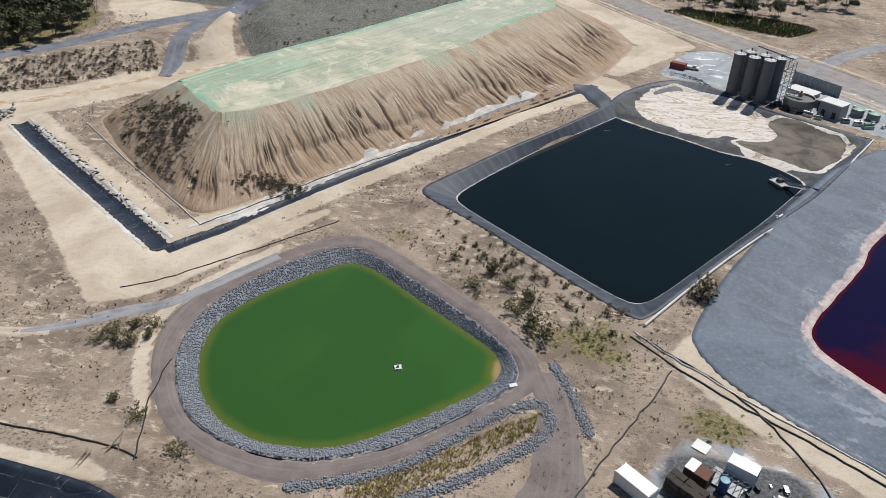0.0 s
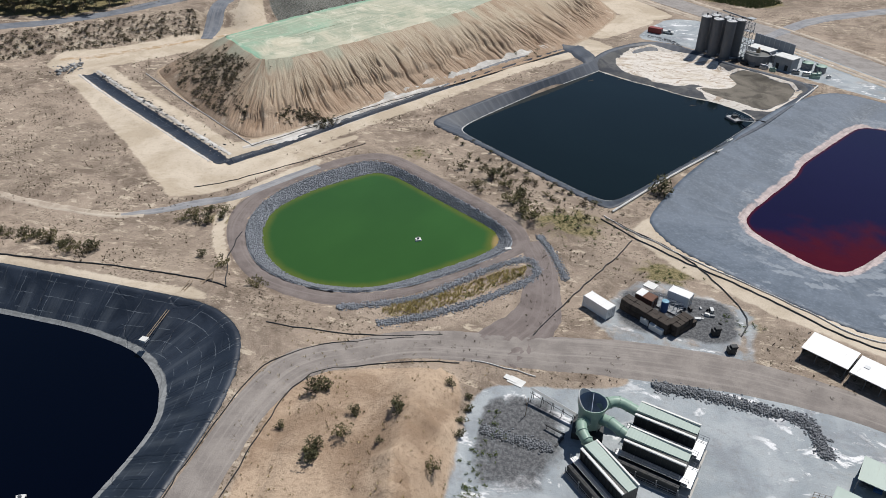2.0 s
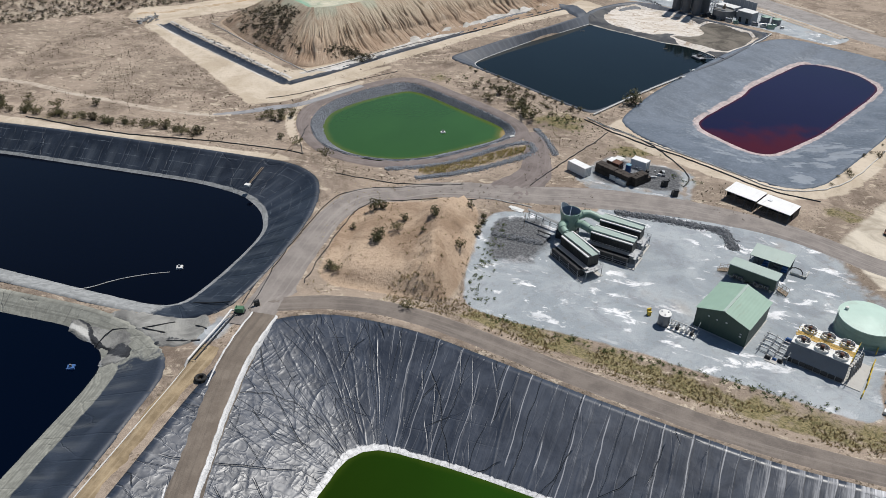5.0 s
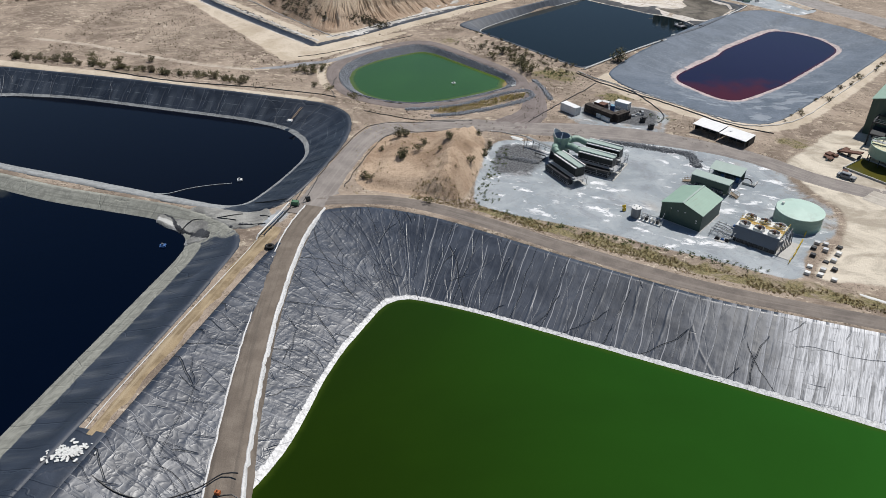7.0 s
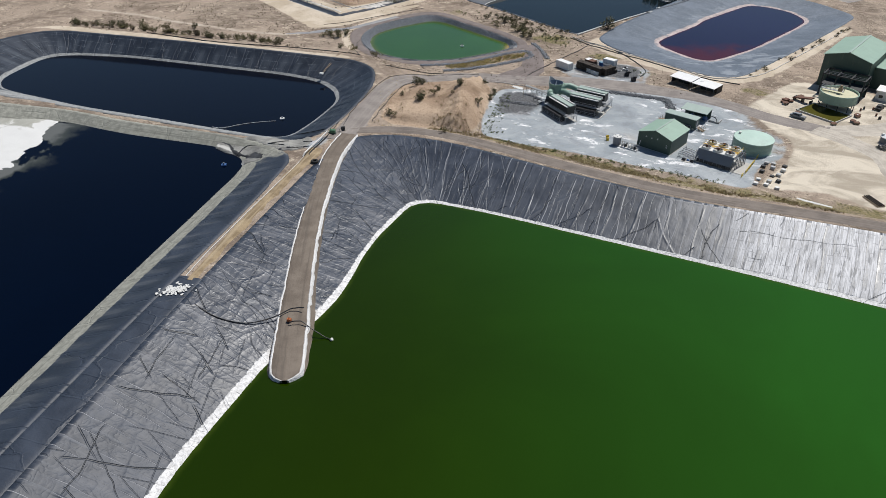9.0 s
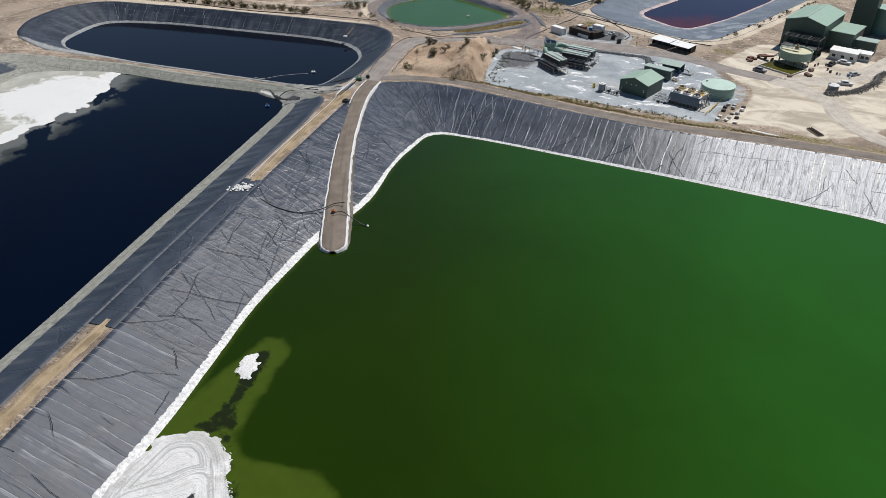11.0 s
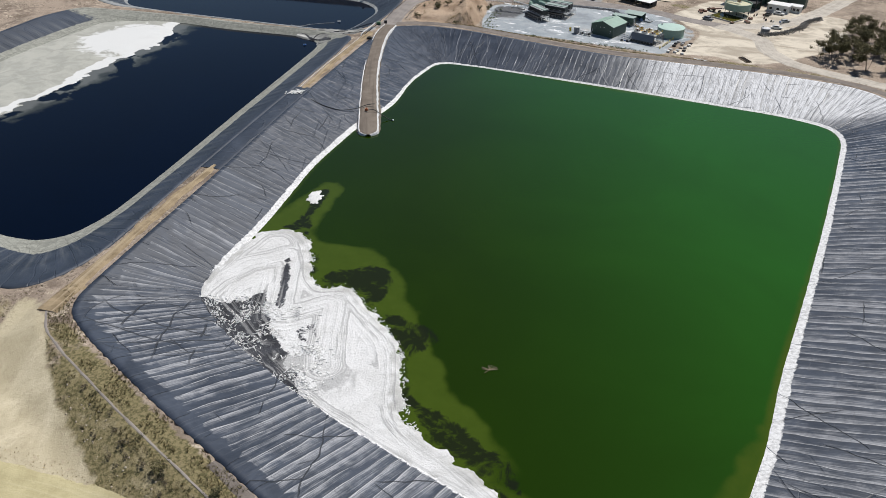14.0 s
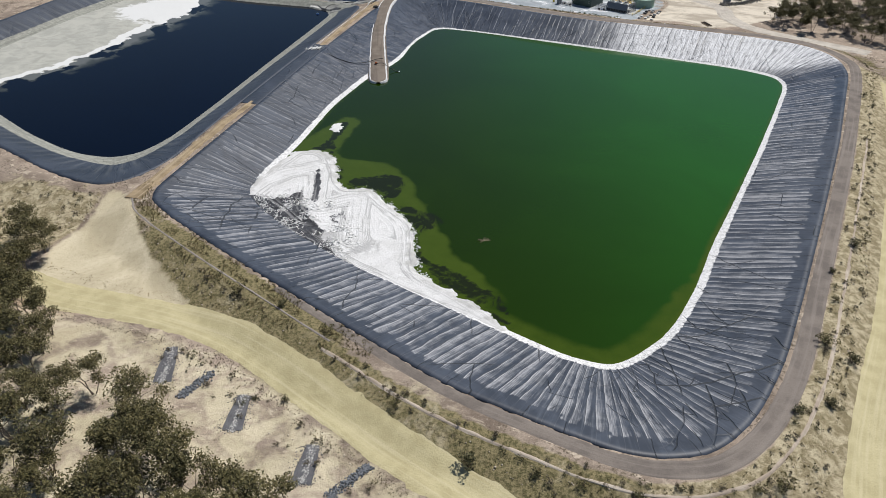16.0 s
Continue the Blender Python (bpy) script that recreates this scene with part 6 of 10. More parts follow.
def turn_matrices(rng, n, upright=False):
    a, b, c = rng.uniform(0, 6.283, n), rng.uniform(-0.6, 0.6, n) * (not upright), rng.uniform(-0.6, 0.6, n) * (not upright)
    ca, sa, cb, sb, cc, sc = np.cos(a), np.sin(a), np.cos(b), np.sin(b), np.cos(c), np.sin(c)
    o, z = np.ones(n), np.zeros(n)
    rz = np.array([[ca, -sa, z], [sa, ca, z], [z, z, o]]).transpose(2, 0, 1)
    ry = np.array([[cb, z, sb], [z, o, z], [-sb, z, cb]]).transpose(2, 0, 1)
    rx = np.array([[o, z, z], [z, cc, -sc], [z, sc, cc]]).transpose(2, 0, 1)
    return rz @ ry @ rx


def strew(name, verts, faces, pos, size, mat, label, category, rng, jitter=0.0, upright=False, flat=(1, 1, 1), kind="stuff", group=""):
    """Many small copies of a shape as one mesh."""
    n = len(pos)
    v = np.repeat(verts[None] * np.array(flat), n, 0)
    v = v + rng.uniform(-jitter, jitter, v.shape)
    v = v * (size[:, None, None] if size.ndim == 1 else size[:, None, :])
    v = np.einsum("nij,nkj->nki", turn_matrices(rng, n, upright), v) + pos[:, None]
    f = faces[None] + (np.arange(n) * len(verts))[:, None, None]
    me = bpy.data.meshes.new(name)
    k = faces.shape[1]
    f = f.reshape(-1, k)
    me.vertices.add(n * len(verts))
    me.vertices.foreach_set("co", v.reshape(-1).astype(np.float32))
    me.loops.add(f.size)
    me.loops.foreach_set("vertex_index", f.reshape(-1).astype(np.int32))
    me.polygons.add(len(f))
    me.polygons.foreach_set("loop_start", np.arange(0, f.size, k, dtype=np.int32))
    me.polygons.foreach_set("loop_total", np.full(len(f), k, np.int32))
    me.materials.append(mat)
    me.update(calc_edges=True)
    return tagged(new(name, me), label, category, group, kind)


def rock_armour():
    rng = np.random.default_rng(11)
    x, y = rng.uniform(-80, -5, 110000), rng.uniform(64, 137, 110000)
    ok = (sdf(G_RIM, x, y)[0] < 0.0) & (sdf(G_TOE, x, y)[0] > -1.2)
    x, y = x[ok][:11500], y[ok][:11500]
    strew("rock_armour", CUBE_V, CUBE_F, np.stack([x, y, bank_z(x, y) + 0.02], 1), rng.uniform(0.12, 0.27, len(x)), M_STONE,
          "broken blue-grey rock armour on the pond bank", "rocks", rng, 0.16, flat=(1.2, 0.9, 0.7))


def rock_row(name, pts, width, tall, count, mat, seed, label, each=(0.12, 0.30)):
    rng = np.random.default_rng(seed)
    c = spline([(p[0], p[1], 0) for p in pts], 0.5)
    i = rng.integers(0, len(c) - 1, count)
    t = np.gradient(c[:, :2], axis=0)
    t /= np.linalg.norm(t, axis=1)[:, None]
    o = rng.normal(0, width * 0.27, count)
    x, y = c[i, 0] - t[i, 1] * o + rng.normal(0, 0.3, count), c[i, 1] + t[i, 0] * o + rng.normal(0, 0.3, count)
    z = land(x, y) + tall * np.exp(-(o / (width * 0.35)) ** 2) * rng.uniform(0.3, 1, count)
    strew(name, CUBE_V, CUBE_F, np.stack([x, y, z], 1), rng.uniform(*each, count), mat, label, "rocks", rng, 0.16, flat=(1.2, 0.95, 0.8))


rock_armour()
ROCKS = "row of broken grey rock beside the track"
rock_row("rock_row", [(-39, 65.2), (-32, 68.2), (-23, 74.2), (-13.4, 86), (-6, 92.5), (-3.2, 90.5), (-3.5, 86), (-12, 76), (-21, 68), (-30, 62.5)], 1.7, 0.3, 5200, M_STONE, 21, "row of broken blue-grey rock beside the track")
rock_row("rock_row", [(-4.5, 103), (-0.5, 97), (3.8, 88.2)], 1.5, 0.25, 1000, M_STONE, 22, "row of broken blue-grey rock beside the track")
rock_row("rock_row", [(22.5, 59.3), (32, 59.2), (42, 58), (47.3, 57.2), (49.5, 49.7)], 2.4, 0.4, 3200, M_STONE_D, 23, "windrow of dark broken rock at the yard's edge")
rock_row("rock_row", [(-4.5, 41), (2, 40.3), (7, 40.0)], 1.9, 0.3, 900, M_STONE_D, 24, "windrow of dark broken rock at the yard's edge")
rock_row("rock_row", [(30, 257), (27, 264), (22, 269), (16, 272)], 3.0, 1.0, 260, M_STONE_D, 25, ROCKS)
rock_row("rock_row", [(0.5, -258.6), (2.9, -252.1)], 1.2, 0.3, 420, M_STONE_D, 26, "line of dark stones across the drain", (0.12, 0.3))
rock_row("rock_row", [(33, -272), (37, -265)], 1.2, 0.3, 420, M_STONE_D, 27, "line of dark stones across the drain", (0.12, 0.3))
rock_row("rock_row", [(108, 36), (117, 41), (126, 52), (130, 62), (137, 70)], 2.6, 1.3, 2600, stone_material("pale_spoil", (0.15, 0.145, 0.14), (0.28, 0.27, 0.255)), 28, "windrow of grey broken rock beside the plant road")


SHARDS = [(-17.6, -185.4), (-8, -183), (2.6, -183.7), (8.5, -194.5), (10.5, -206.5), (1.6, -205.0), (-16.1, -192.6)]


def salt_flakes():
    rng = np.random.default_rng(33)
    crystal = plain("salt_crystal", (0.72, 0.715, 0.70), 0.9, dirt=(0.42, 0.40, 0.37))
    x, y = rng.uniform(-27, 14, 9000), rng.uniform(-210, -172, 9000)
    ok = (sdf(BARE, x, y)[0] < 1.5) & (fbm(x / 3, y / 3, 3, 79) > 0.47)
    x, y = x[ok], y[ok]
    size = np.stack([rng.uniform(0.12, 0.5, len(x)), rng.uniform(0.06, 0.2, len(x)), rng.uniform(0.06, 0.2, len(x))], 1)
    strew("salt_flakes", CUBE_V, CUBE_F, np.stack([x, y, salt_z(x, y) + 0.08], 1), size, crystal, "broken white salt plates on the black sheet", "salt", rng, 0.1, True)
    x, y = rng.uniform(-20, 14, 3600), rng.uniform(-210, -176, 3600)
    ok = (sdf(SHARDS, x, y)[0] + rng.normal(0, 1.5, 3600) < 0) & (fbm(x / 3, y / 3, 3, 84) > 0.44)
    x, y = x[ok], y[ok]
    size = np.stack([rng.uniform(0.3, 0.8, len(x)) * (1 + 1.2 * (rng.random(len(x)) > 0.88)), rng.uniform(0.06, 0.15, len(x)), rng.uniform(0.05, 0.12, len(x))], 1)
    strew("salt_shards", CUBE_V, CUBE_F, np.stack([x, y, salt_z(x, y) + 0.10], 1), size, crystal, "long white salt shards heaped on the sheet", "salt", rng, 0.1, True)
    x, y = rng.uniform(-20, 45, 14000), rng.uniform(-218, -156, 14000)
    d = sdf(SALT, x, y)[0] + (fbm(x / 1.7, y / 1.7, 5, 70) - 0.47) * 3.2
    ok = (np.abs(d) < 0.55) & (sdf(D_TOE, x, y)[0] < -5)
    x, y = x[ok], y[ok]
    size = np.stack([rng.uniform(0.2, 0.75, len(x)), rng.uniform(0.06, 0.16, len(x)), rng.uniform(0.05, 0.13, len(x))], 1)
    strew("edge_shards", CUBE_V, CUBE_F, np.stack([x, y, np.full(len(x), -3.42)], 1), size, crystal, "spiky white salt crystals at the water's edge", "salt", rng, 0.1, True)


salt_flakes()

# ---- kit for building things ----
def thing(name, x, y, z=None, yaw=0.0, label="", category="", group=""):
    """An empty at the thing's base, on the land unless z is given."""
    ob = new(name)
    ob.empty_display_size = 0.3
    z = float(land(x, y)) if z is None else z
    ob.matrix_basis = pose(x, y, z, 0, 0, yaw)
    return tagged(ob, label, category, group)


def part(name, bm, mat, parent, label="", smooth=False):
    """Links a bmesh as one mesh under a thing or a part, with flat box coordinates in metres."""
    bm.normal_update()
    layer = bm.loops.layers.uv.new("UVMap")
    for f in bm.faces:
        n = f.normal
        f.smooth = smooth
        for l in f.loops:
            c = l.vert.co
            l[layer].uv = (c.x, c.y) if abs(n.z) > 0.75 else ((c.y, c.z) if abs(n.x) > abs(n.y) else (c.x, c.z))
    me = bpy.data.meshes.new(name)
    bm.to_mesh(me)
    bm.free()
    me.materials.append(mat)
    ob = new(name, me)
    ob.parent = parent
    if label:
        tagged(ob, label)
    return ob


def box(bm, x0, x1, y0, y1, z0, z1, taper=0.0, m=None):
    vs = [bm.verts.new(((x0 if i == 0 else x1) + (taper * (1 - 2 * i) if k else 0), (y0 if j == 0 else y1) + (taper * (1 - 2 * j) if k else 0), z1 if k else z0)) for i in (0, 1) for j in (0, 1) for k in (0, 1)]
    for q in ((0, 1, 3, 2), (4, 6, 7, 5), (0, 4, 5, 1), (2, 3, 7, 6), (0, 2, 6, 4), (1, 5, 7, 3)):
        bm.faces.new([vs[i] for i in q])
    if m is not None:
        bmesh.ops.transform(bm, matrix=m, verts=vs)
    return vs


def rod(bm, a, b, r0, r1=None, n=8, cap=True):
    """A round bar from a to b."""
    a, b = Vector(a), Vector(b)
    r1 = r0 if r1 is None else r1
    q = (b - a).to_track_quat("Z", "Y").to_matrix()
    rings = [[bm.verts.new(p + q @ Vector((r * math.cos(2 * math.pi * i / n), r * math.sin(2 * math.pi * i / n), 0))) for i in range(n)] for p, r in ((a, r0), (b, r1))]
    for i in range(n):
        bm.faces.new((rings[0][i], rings[0][(i + 1) % n], rings[1][(i + 1) % n], rings[1][i]))
    if cap:
        bm.faces.new(rings[0][::-1])
        bm.faces.new(rings[1])


def lathe(bm, prof, n=32, x=0.0, y=0.0):
    """A turned shape from (radius, z) pairs."""
    rings = []
    for r, z in prof:
        rings.append([bm.verts.new((x + max(r, 0.01) * math.cos(2 * math.pi * i / n), y + max(r, 0.01) * math.sin(2 * math.pi * i / n), z)) for i in range(n)])
    for a, b in zip(rings[:-1], rings[1:]):
        for i in range(n):
            bm.faces.new((a[i], a[(i + 1) % n], b[(i + 1) % n], b[i]))


def hose(bm, pts, r, n=6):
    """A bent round pipe through the points."""
    p = [Vector(q) for q in pts]
    rings = []
    for i, c in enumerate(p):
        t = (p[min(i + 1, len(p) - 1)] - p[max(i - 1, 0)]).normalized()
        s = t.cross(Vector((0, 0, 1)))
        s = s.normalized() if s.length > 1e-3 else Vector((1, 0, 0))
        u = s.cross(t)
        rr = r[i] if isinstance(r, (list, tuple)) else r
        rings.append([bm.verts.new(c + s * rr * math.cos(2 * math.pi * k / n) + u * rr * math.sin(2 * math.pi * k / n)) for k in range(n)])
    for a, b in zip(rings[:-1], rings[1:]):
        for k in range(n):
            bm.faces.new((a[k], a[(k + 1) % n], b[(k + 1) % n], b[k]))
    bm.faces.new(rings[0][::-1])
    bm.faces.new(rings[-1])


def bm_box(*a, **k):
    bm = bmesh.new()
    box(bm, *a, **k)
    return bm


def rails(bm, pts, tall=1.05, gap=1.6, r=0.035):
    """Posts and two rails along a line."""
    for a, b in zip(pts[:-1], pts[1:]):
        a, b = Vector(a), Vector(b)
        n = max(1, round((b - a).length / gap))
        for i in range(n + 1):
            p = a.lerp(b, i / n)
            rod(bm, p, p + Vector((0, 0, tall)), r, n=4)
        for k in (0.5, 1.0):
            rod(bm, a + Vector((0, 0, tall * k)), b + Vector((0, 0, tall * k)), r, n=4)


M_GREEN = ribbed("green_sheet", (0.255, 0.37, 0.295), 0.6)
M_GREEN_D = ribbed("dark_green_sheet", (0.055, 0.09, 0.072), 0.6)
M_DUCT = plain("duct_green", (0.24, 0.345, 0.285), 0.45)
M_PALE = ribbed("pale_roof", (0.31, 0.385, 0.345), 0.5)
M_WHITE = ribbed("white_sheet", (0.72, 0.72, 0.71), 0.5)
M_OFFWHITE = plain("off_white_paint", (0.62, 0.62, 0.60), 0.5)
M_DARK = plain("dark_steel", (0.035, 0.037, 0.04), 0.6, 0.3)
M_LOUVRE = ribbed("black_louvre", (0.022, 0.026, 0.026), 0.4)
M_STEEL = plain("galvanised_steel", (0.38, 0.39, 0.40), 0.45, 0.6)
M_GREYSTEEL = plain("grey_steel", (0.19, 0.20, 0.215), 0.5, 0.4)
M_WALLGREY = plain("pale_grey_wall", (0.27, 0.285, 0.305), 0.6)
M_RUST = plain("rusted_steel", (0.13, 0.065, 0.045), 0.85)
M_CRATE = plain("charred_timber", (0.045, 0.036, 0.030), 0.9, var=0.4, scale=2.0)
M_YELLOW = plain("yellow_paint", (0.62, 0.44, 0.05), 0.5)
M_OCHRE = plain("ochre_deck", (0.40, 0.255, 0.07), 0.7)
M_CONC = plain("concrete", (0.42, 0.41, 0.385), 0.9)
M_RUBBER = plain("black_rubber", (0.018, 0.018, 0.018), 0.85, dirty=0.35)
M_PIPE = plain("black_poly_pipe", (0.02, 0.021, 0.023), 0.5, dirty=0.4)
M_PVC = plain("white_pipe", (0.58, 0.57, 0.55), 0.5)
M_BLUE = plain("blue_paint", (0.045, 0.12, 0.30), 0.45)
M_TEAL = plain("light_blue_lid", (0.16, 0.32, 0.42), 0.5)
M_RED = plain("red_paint", (0.22, 0.04, 0.035), 0.6)
M_SILO = plain("silo_cement", (0.125, 0.13, 0.14), 0.8, var=0.22, scale=0.4)
M_LID = plain("silo_lid", (0.58, 0.59, 0.60), 0.7)
M_HOPPER = plain("hopper_inside", (0.20, 0.25, 0.32), 0.5)
M_TIMBER = plain("weathered_timber", (0.26, 0.20, 0.14), 0.9, var=0.3, scale=2.0)
M_GLASS = plain("dark_glass", (0.012, 0.014, 0.017), 0.12, var=0.05, dirty=0.1)
M_OLIVE = water_material("olive_water", (0.072, 0.066, 0.014), (0.09, 0.08, 0.02), (0.1, 0.08, 0.03))

# ---- the yard ----
YAW = -24.0


def green_shed():
    t = thing("green_shed", 46.9, 21.4, 0.0, -26.0, "gabled shed of pale green steel sheet on the yard", "shed")
    w, l, e, a = 5.05, 5.5, 4.4, 6.0
    for s in (-1, 1):
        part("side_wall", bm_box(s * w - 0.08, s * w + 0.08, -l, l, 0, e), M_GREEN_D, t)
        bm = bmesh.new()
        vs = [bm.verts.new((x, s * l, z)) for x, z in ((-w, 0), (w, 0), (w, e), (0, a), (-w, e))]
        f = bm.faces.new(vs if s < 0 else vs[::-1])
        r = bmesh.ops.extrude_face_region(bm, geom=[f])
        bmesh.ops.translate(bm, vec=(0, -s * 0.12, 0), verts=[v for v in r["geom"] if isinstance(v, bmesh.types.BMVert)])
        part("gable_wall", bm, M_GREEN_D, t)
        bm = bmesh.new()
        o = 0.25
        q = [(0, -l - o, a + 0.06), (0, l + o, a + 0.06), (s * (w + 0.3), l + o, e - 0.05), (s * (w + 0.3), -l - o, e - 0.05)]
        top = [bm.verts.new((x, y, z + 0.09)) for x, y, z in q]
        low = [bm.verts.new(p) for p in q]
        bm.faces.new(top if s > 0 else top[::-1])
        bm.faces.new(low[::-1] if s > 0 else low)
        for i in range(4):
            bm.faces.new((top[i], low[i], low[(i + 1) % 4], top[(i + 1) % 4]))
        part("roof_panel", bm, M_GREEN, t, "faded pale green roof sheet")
    part("ridge_cap", bm_box(-0.25, 0.25, -l - 0.27, l + 0.27, a + 0.08, a + 0.2), M_PALE, t)
    for x, z in ((-2.6, 3.6), (-0.9, 3.5), (0.9, 3.7), (3.9, 2.0), (3.9, 2.6)):
        part("vent", bm_box(x - 0.17, x + 0.17, -l - 0.12, -l, z - 0.12, z + 0.12), M_OFFWHITE, t)
    part("slab", bm_box(-w - 0.3, w + 0.3, -l - 0.3, l + 0.3, -0.2, 0.06), M_CONC, t)


def stair(parent, m, rise=1.2, run=1.8, width=1.1):
    n = 7
    bm = bmesh.new()
    for i in range(n):
        box(bm, run * i / n, run * i / n + 0.24, -width / 2, width / 2, rise * (i + 1) / n - 0.05, rise * (i + 1) / n, m=m)
    for s in (-1, 1):
        vs = [bm.verts.new(m @ Vector(p)) for p in ((0, s * width / 2, 0), (run, s * width / 2, rise), (run, s * width / 2, rise - 0.2), (0.2, s * width / 2, -0.05))]
        bm.faces.new(vs)
        rails(bm, [m @ Vector((0, s * width / 2, 0.1)), m @ Vector((run, s * width / 2, rise))], 0.95, 0.9)
    part("stair", bm, M_TIMBER, parent, "weathered timber stair")


def plant_cabin():
    t = thing("plant_cabin", 52.3, 37.3, 0.0, YAW, "long raised green cabin with a pale roof on the yard", "cabin")
    part("body", bm_box(-4.9, 4.9, -1.5, 1.5, 0.7, 3.4), M_GREEN_D, t)
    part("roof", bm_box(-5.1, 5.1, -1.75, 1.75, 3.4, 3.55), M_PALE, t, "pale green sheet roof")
    for x in (-4.2, -1.4, 1.4, 4.2):
        part("footing", bm_box(x - 0.25, x + 0.25, -1.3, 1.3, 0, 0.7), M_CONC, t)
    for x in (-3.2, -2.0, 1.2, 2.3, 3.4):
        a = part("air_conditioner", bm_box(x - 0.42, x + 0.42, -2.0, -1.52, 0.75, 1.45), M_GREYSTEEL, t)
        bm = bmesh.new()
        rod(bm, (x, -2.0, 1.1), (x, -2.04, 1.1), 0.28, n=12)
        part("fan_grille", bm, M_DARK, a)
    part("door", bm_box(4.88, 4.95, -0.5, 0.45, 0.75, 2.8), M_OFFWHITE, t)
    for s in (-1, 1):
        stair(t, pose(s * 7.4, 0.2, 0, 0, 0, 180 if s > 0 else 0), 0.8, 2.2, 1.5)


def canopy():
    t = thing("pump_canopy", 56.6, 44.5, 0.0, -21.0, "open steel canopy with a pale green roof over pumps", "canopy")
    bm = bmesh.new()
    box(bm, -4.2, 4.2, -2.5, 2.5, 2.9, 3.02)
    for v in bm.verts:
        v.co.z += (v.co.y + 2.5) * 0.09
    part("roof", bm, M_PALE, t)
    for x in (-4, 0, 4):
        for y, h in ((-2.35, 2.92), (2.35, 3.3)):
            bm = bmesh.new()
            rod(bm, (x, y, 0), (x, y, h), 0.07, n=6)
            part("post", bm, M_GREYSTEEL, t)
    part("back_wall", bm_box(-4.1, 4.1, 2.3, 2.4, 0, 3.2), M_GREEN_D, t)
    for i, x in enumerate((-3, -1, 1.2, 3)):
        bm = bm_box(x - 0.6, x + 0.6, -0.5, 0.9, 0.1, 0.5)
        rod(bm, (x - 0.5, 0.2, 0.85), (x + 0.6, 0.2, 0.85), 0.36, n=10)
        part("pump", bm, (M_GREYSTEEL, M_BLUE)[i % 2], t)
    bm = bm_box(4.3, 7.6, -0.1, 0.1, 0, 0.5)
    box(bm, 7.4, 7.6, -0.1, 3.0, 0, 0.5)
    part("bund_wall", bm, M_CONC, t)
    bm = bmesh.new()
    hose(bm, [(4.2, 0.6, 1.2), (5.0, 0.6, 1.6), (6.0, 0.6, 1.5), (6.6, 0.7, 0.8), (6.6, 0.8, 0.1)], 0.12)
    part("pipe", bm, M_DARK, t)


def cooler():
    t = thing("air_cooler", 62.4, 14.6, 0.0, YAW, "large air cooler with six white fan rings and ochre deck", "cooling plant")
    l, w, h = 5.0, 3.6, 3.9
    part("base", bm_box(-l - 0.4, l + 3.2, -w - 0.8, w + 0.4, -0.1, 0.12), M_CONC, t, "pale concrete plinth")
    for x in (-l, -l / 3, l / 3, l):
        for y in (-w, w):
            part("leg", bm_box(x - 0.12, x + 0.12, y - 0.12, y + 0.12, 0.1, h - 0.9), M_GREYSTEEL, t)
    bm = bmesh.new()
    vs = [bm.verts.new(p) for p in ((-l, -w - 1.0, 1.2), (l, -w - 1.0, 1.2), (l, -w + 0.3, h - 0.25), (-l, -w + 0.3, h - 0.25))]
    f = bm.faces.new(vs)
    r = bmesh.ops.extrude_face_region(bm, geom=[f])
    bmesh.ops.translate(bm, vec=(0, 0.25, -0.1), verts=[v for v in r["geom"] if isinstance(v, bmesh.types.BMVert)])
    part("tube_bank", bm, M_GREYSTEEL, t, "dark grey finned tube bank")
    for i in range(8):
        x = -l + (i + 0.5) * 2 * l / 8
        part("louvre", bm_box(x - 0.55, x + 0.55, -w - 1.02, -w - 0.9, 0.35, 1.25), M_DARK, t)
    part("plenum", bm_box(-l, l, -w + 0.3, w, h - 1.0, h - 0.2), M_OFFWHITE, t)
    part("walkway", bm_box(-l, l, -0.75, 0.75, h - 0.2, h - 0.05), M_OCHRE, t, "ochre grating walkway")
    for s in (-1, 1):
        part("deck", bm_box(-l, l, s * 0.78, s * 3.3, h - 0.2, h - 0.1) if s > 0 else bm_box(-l, l, -3.3, -0.78, h - 0.2, h - 0.1), M_OFFWHITE, t)
        for x in (-3.3, 0, 3.3):
            y = s * 2.05
            bm = bmesh.new()
            lathe(bm, [(1.25, h - 0.1), (1.3, h + 0.45), (1.2, h + 0.45), (1.15, h - 0.08)], 20, x, y)
            ring = part("fan_ring", bm, M_OFFWHITE, t, "white steel fan ring")
            bm = bmesh.new()
            for k in range(6):
                m = pose(x, y, h + 0.2, 0, 0, k * 60 + 17 * (s + 1) + x) @ pose(0, 0, 0, 18, 0, 0)
                box(bm, 0.15, 1.12, -0.12, 0.12, -0.015, 0.015, m=m)
            rod(bm, (x, y, h), (x, y, h + 0.42), 0.2, n=8)
            part("fan", bm, M_DARK, ring)
            bm = bmesh.new()
            rod(bm, (x - 1.2, y, h + 0.48), (x + 1.2, y, h + 0.48), 0.05, n=4)
            box(bm, x - 0.3, x + 0.3, y - 0.2, y + 0.2, h + 0.42, h + 0.85)
            part("motor", bm, M_RUST, ring)
    bm = bmesh.new()
    rails(bm, [(-l, -0.75, h), (l, -0.75, h)], 1.0, 2.4)
    rails(bm, [(-l, 0.75, h), (l, 0.75, h)], 1.0, 2.4)
    rails(bm, [(l + 0.1, -3.3, h - 0.2), (l + 0.1, 3.3, h - 0.2)], 1.0, 1.6)
    part("handrail", bm, M_YELLOW, t, "yellow handrail")
    bm = bmesh.new()
    for i in range(7):
        x = l + 0.5 + 0.12 * i
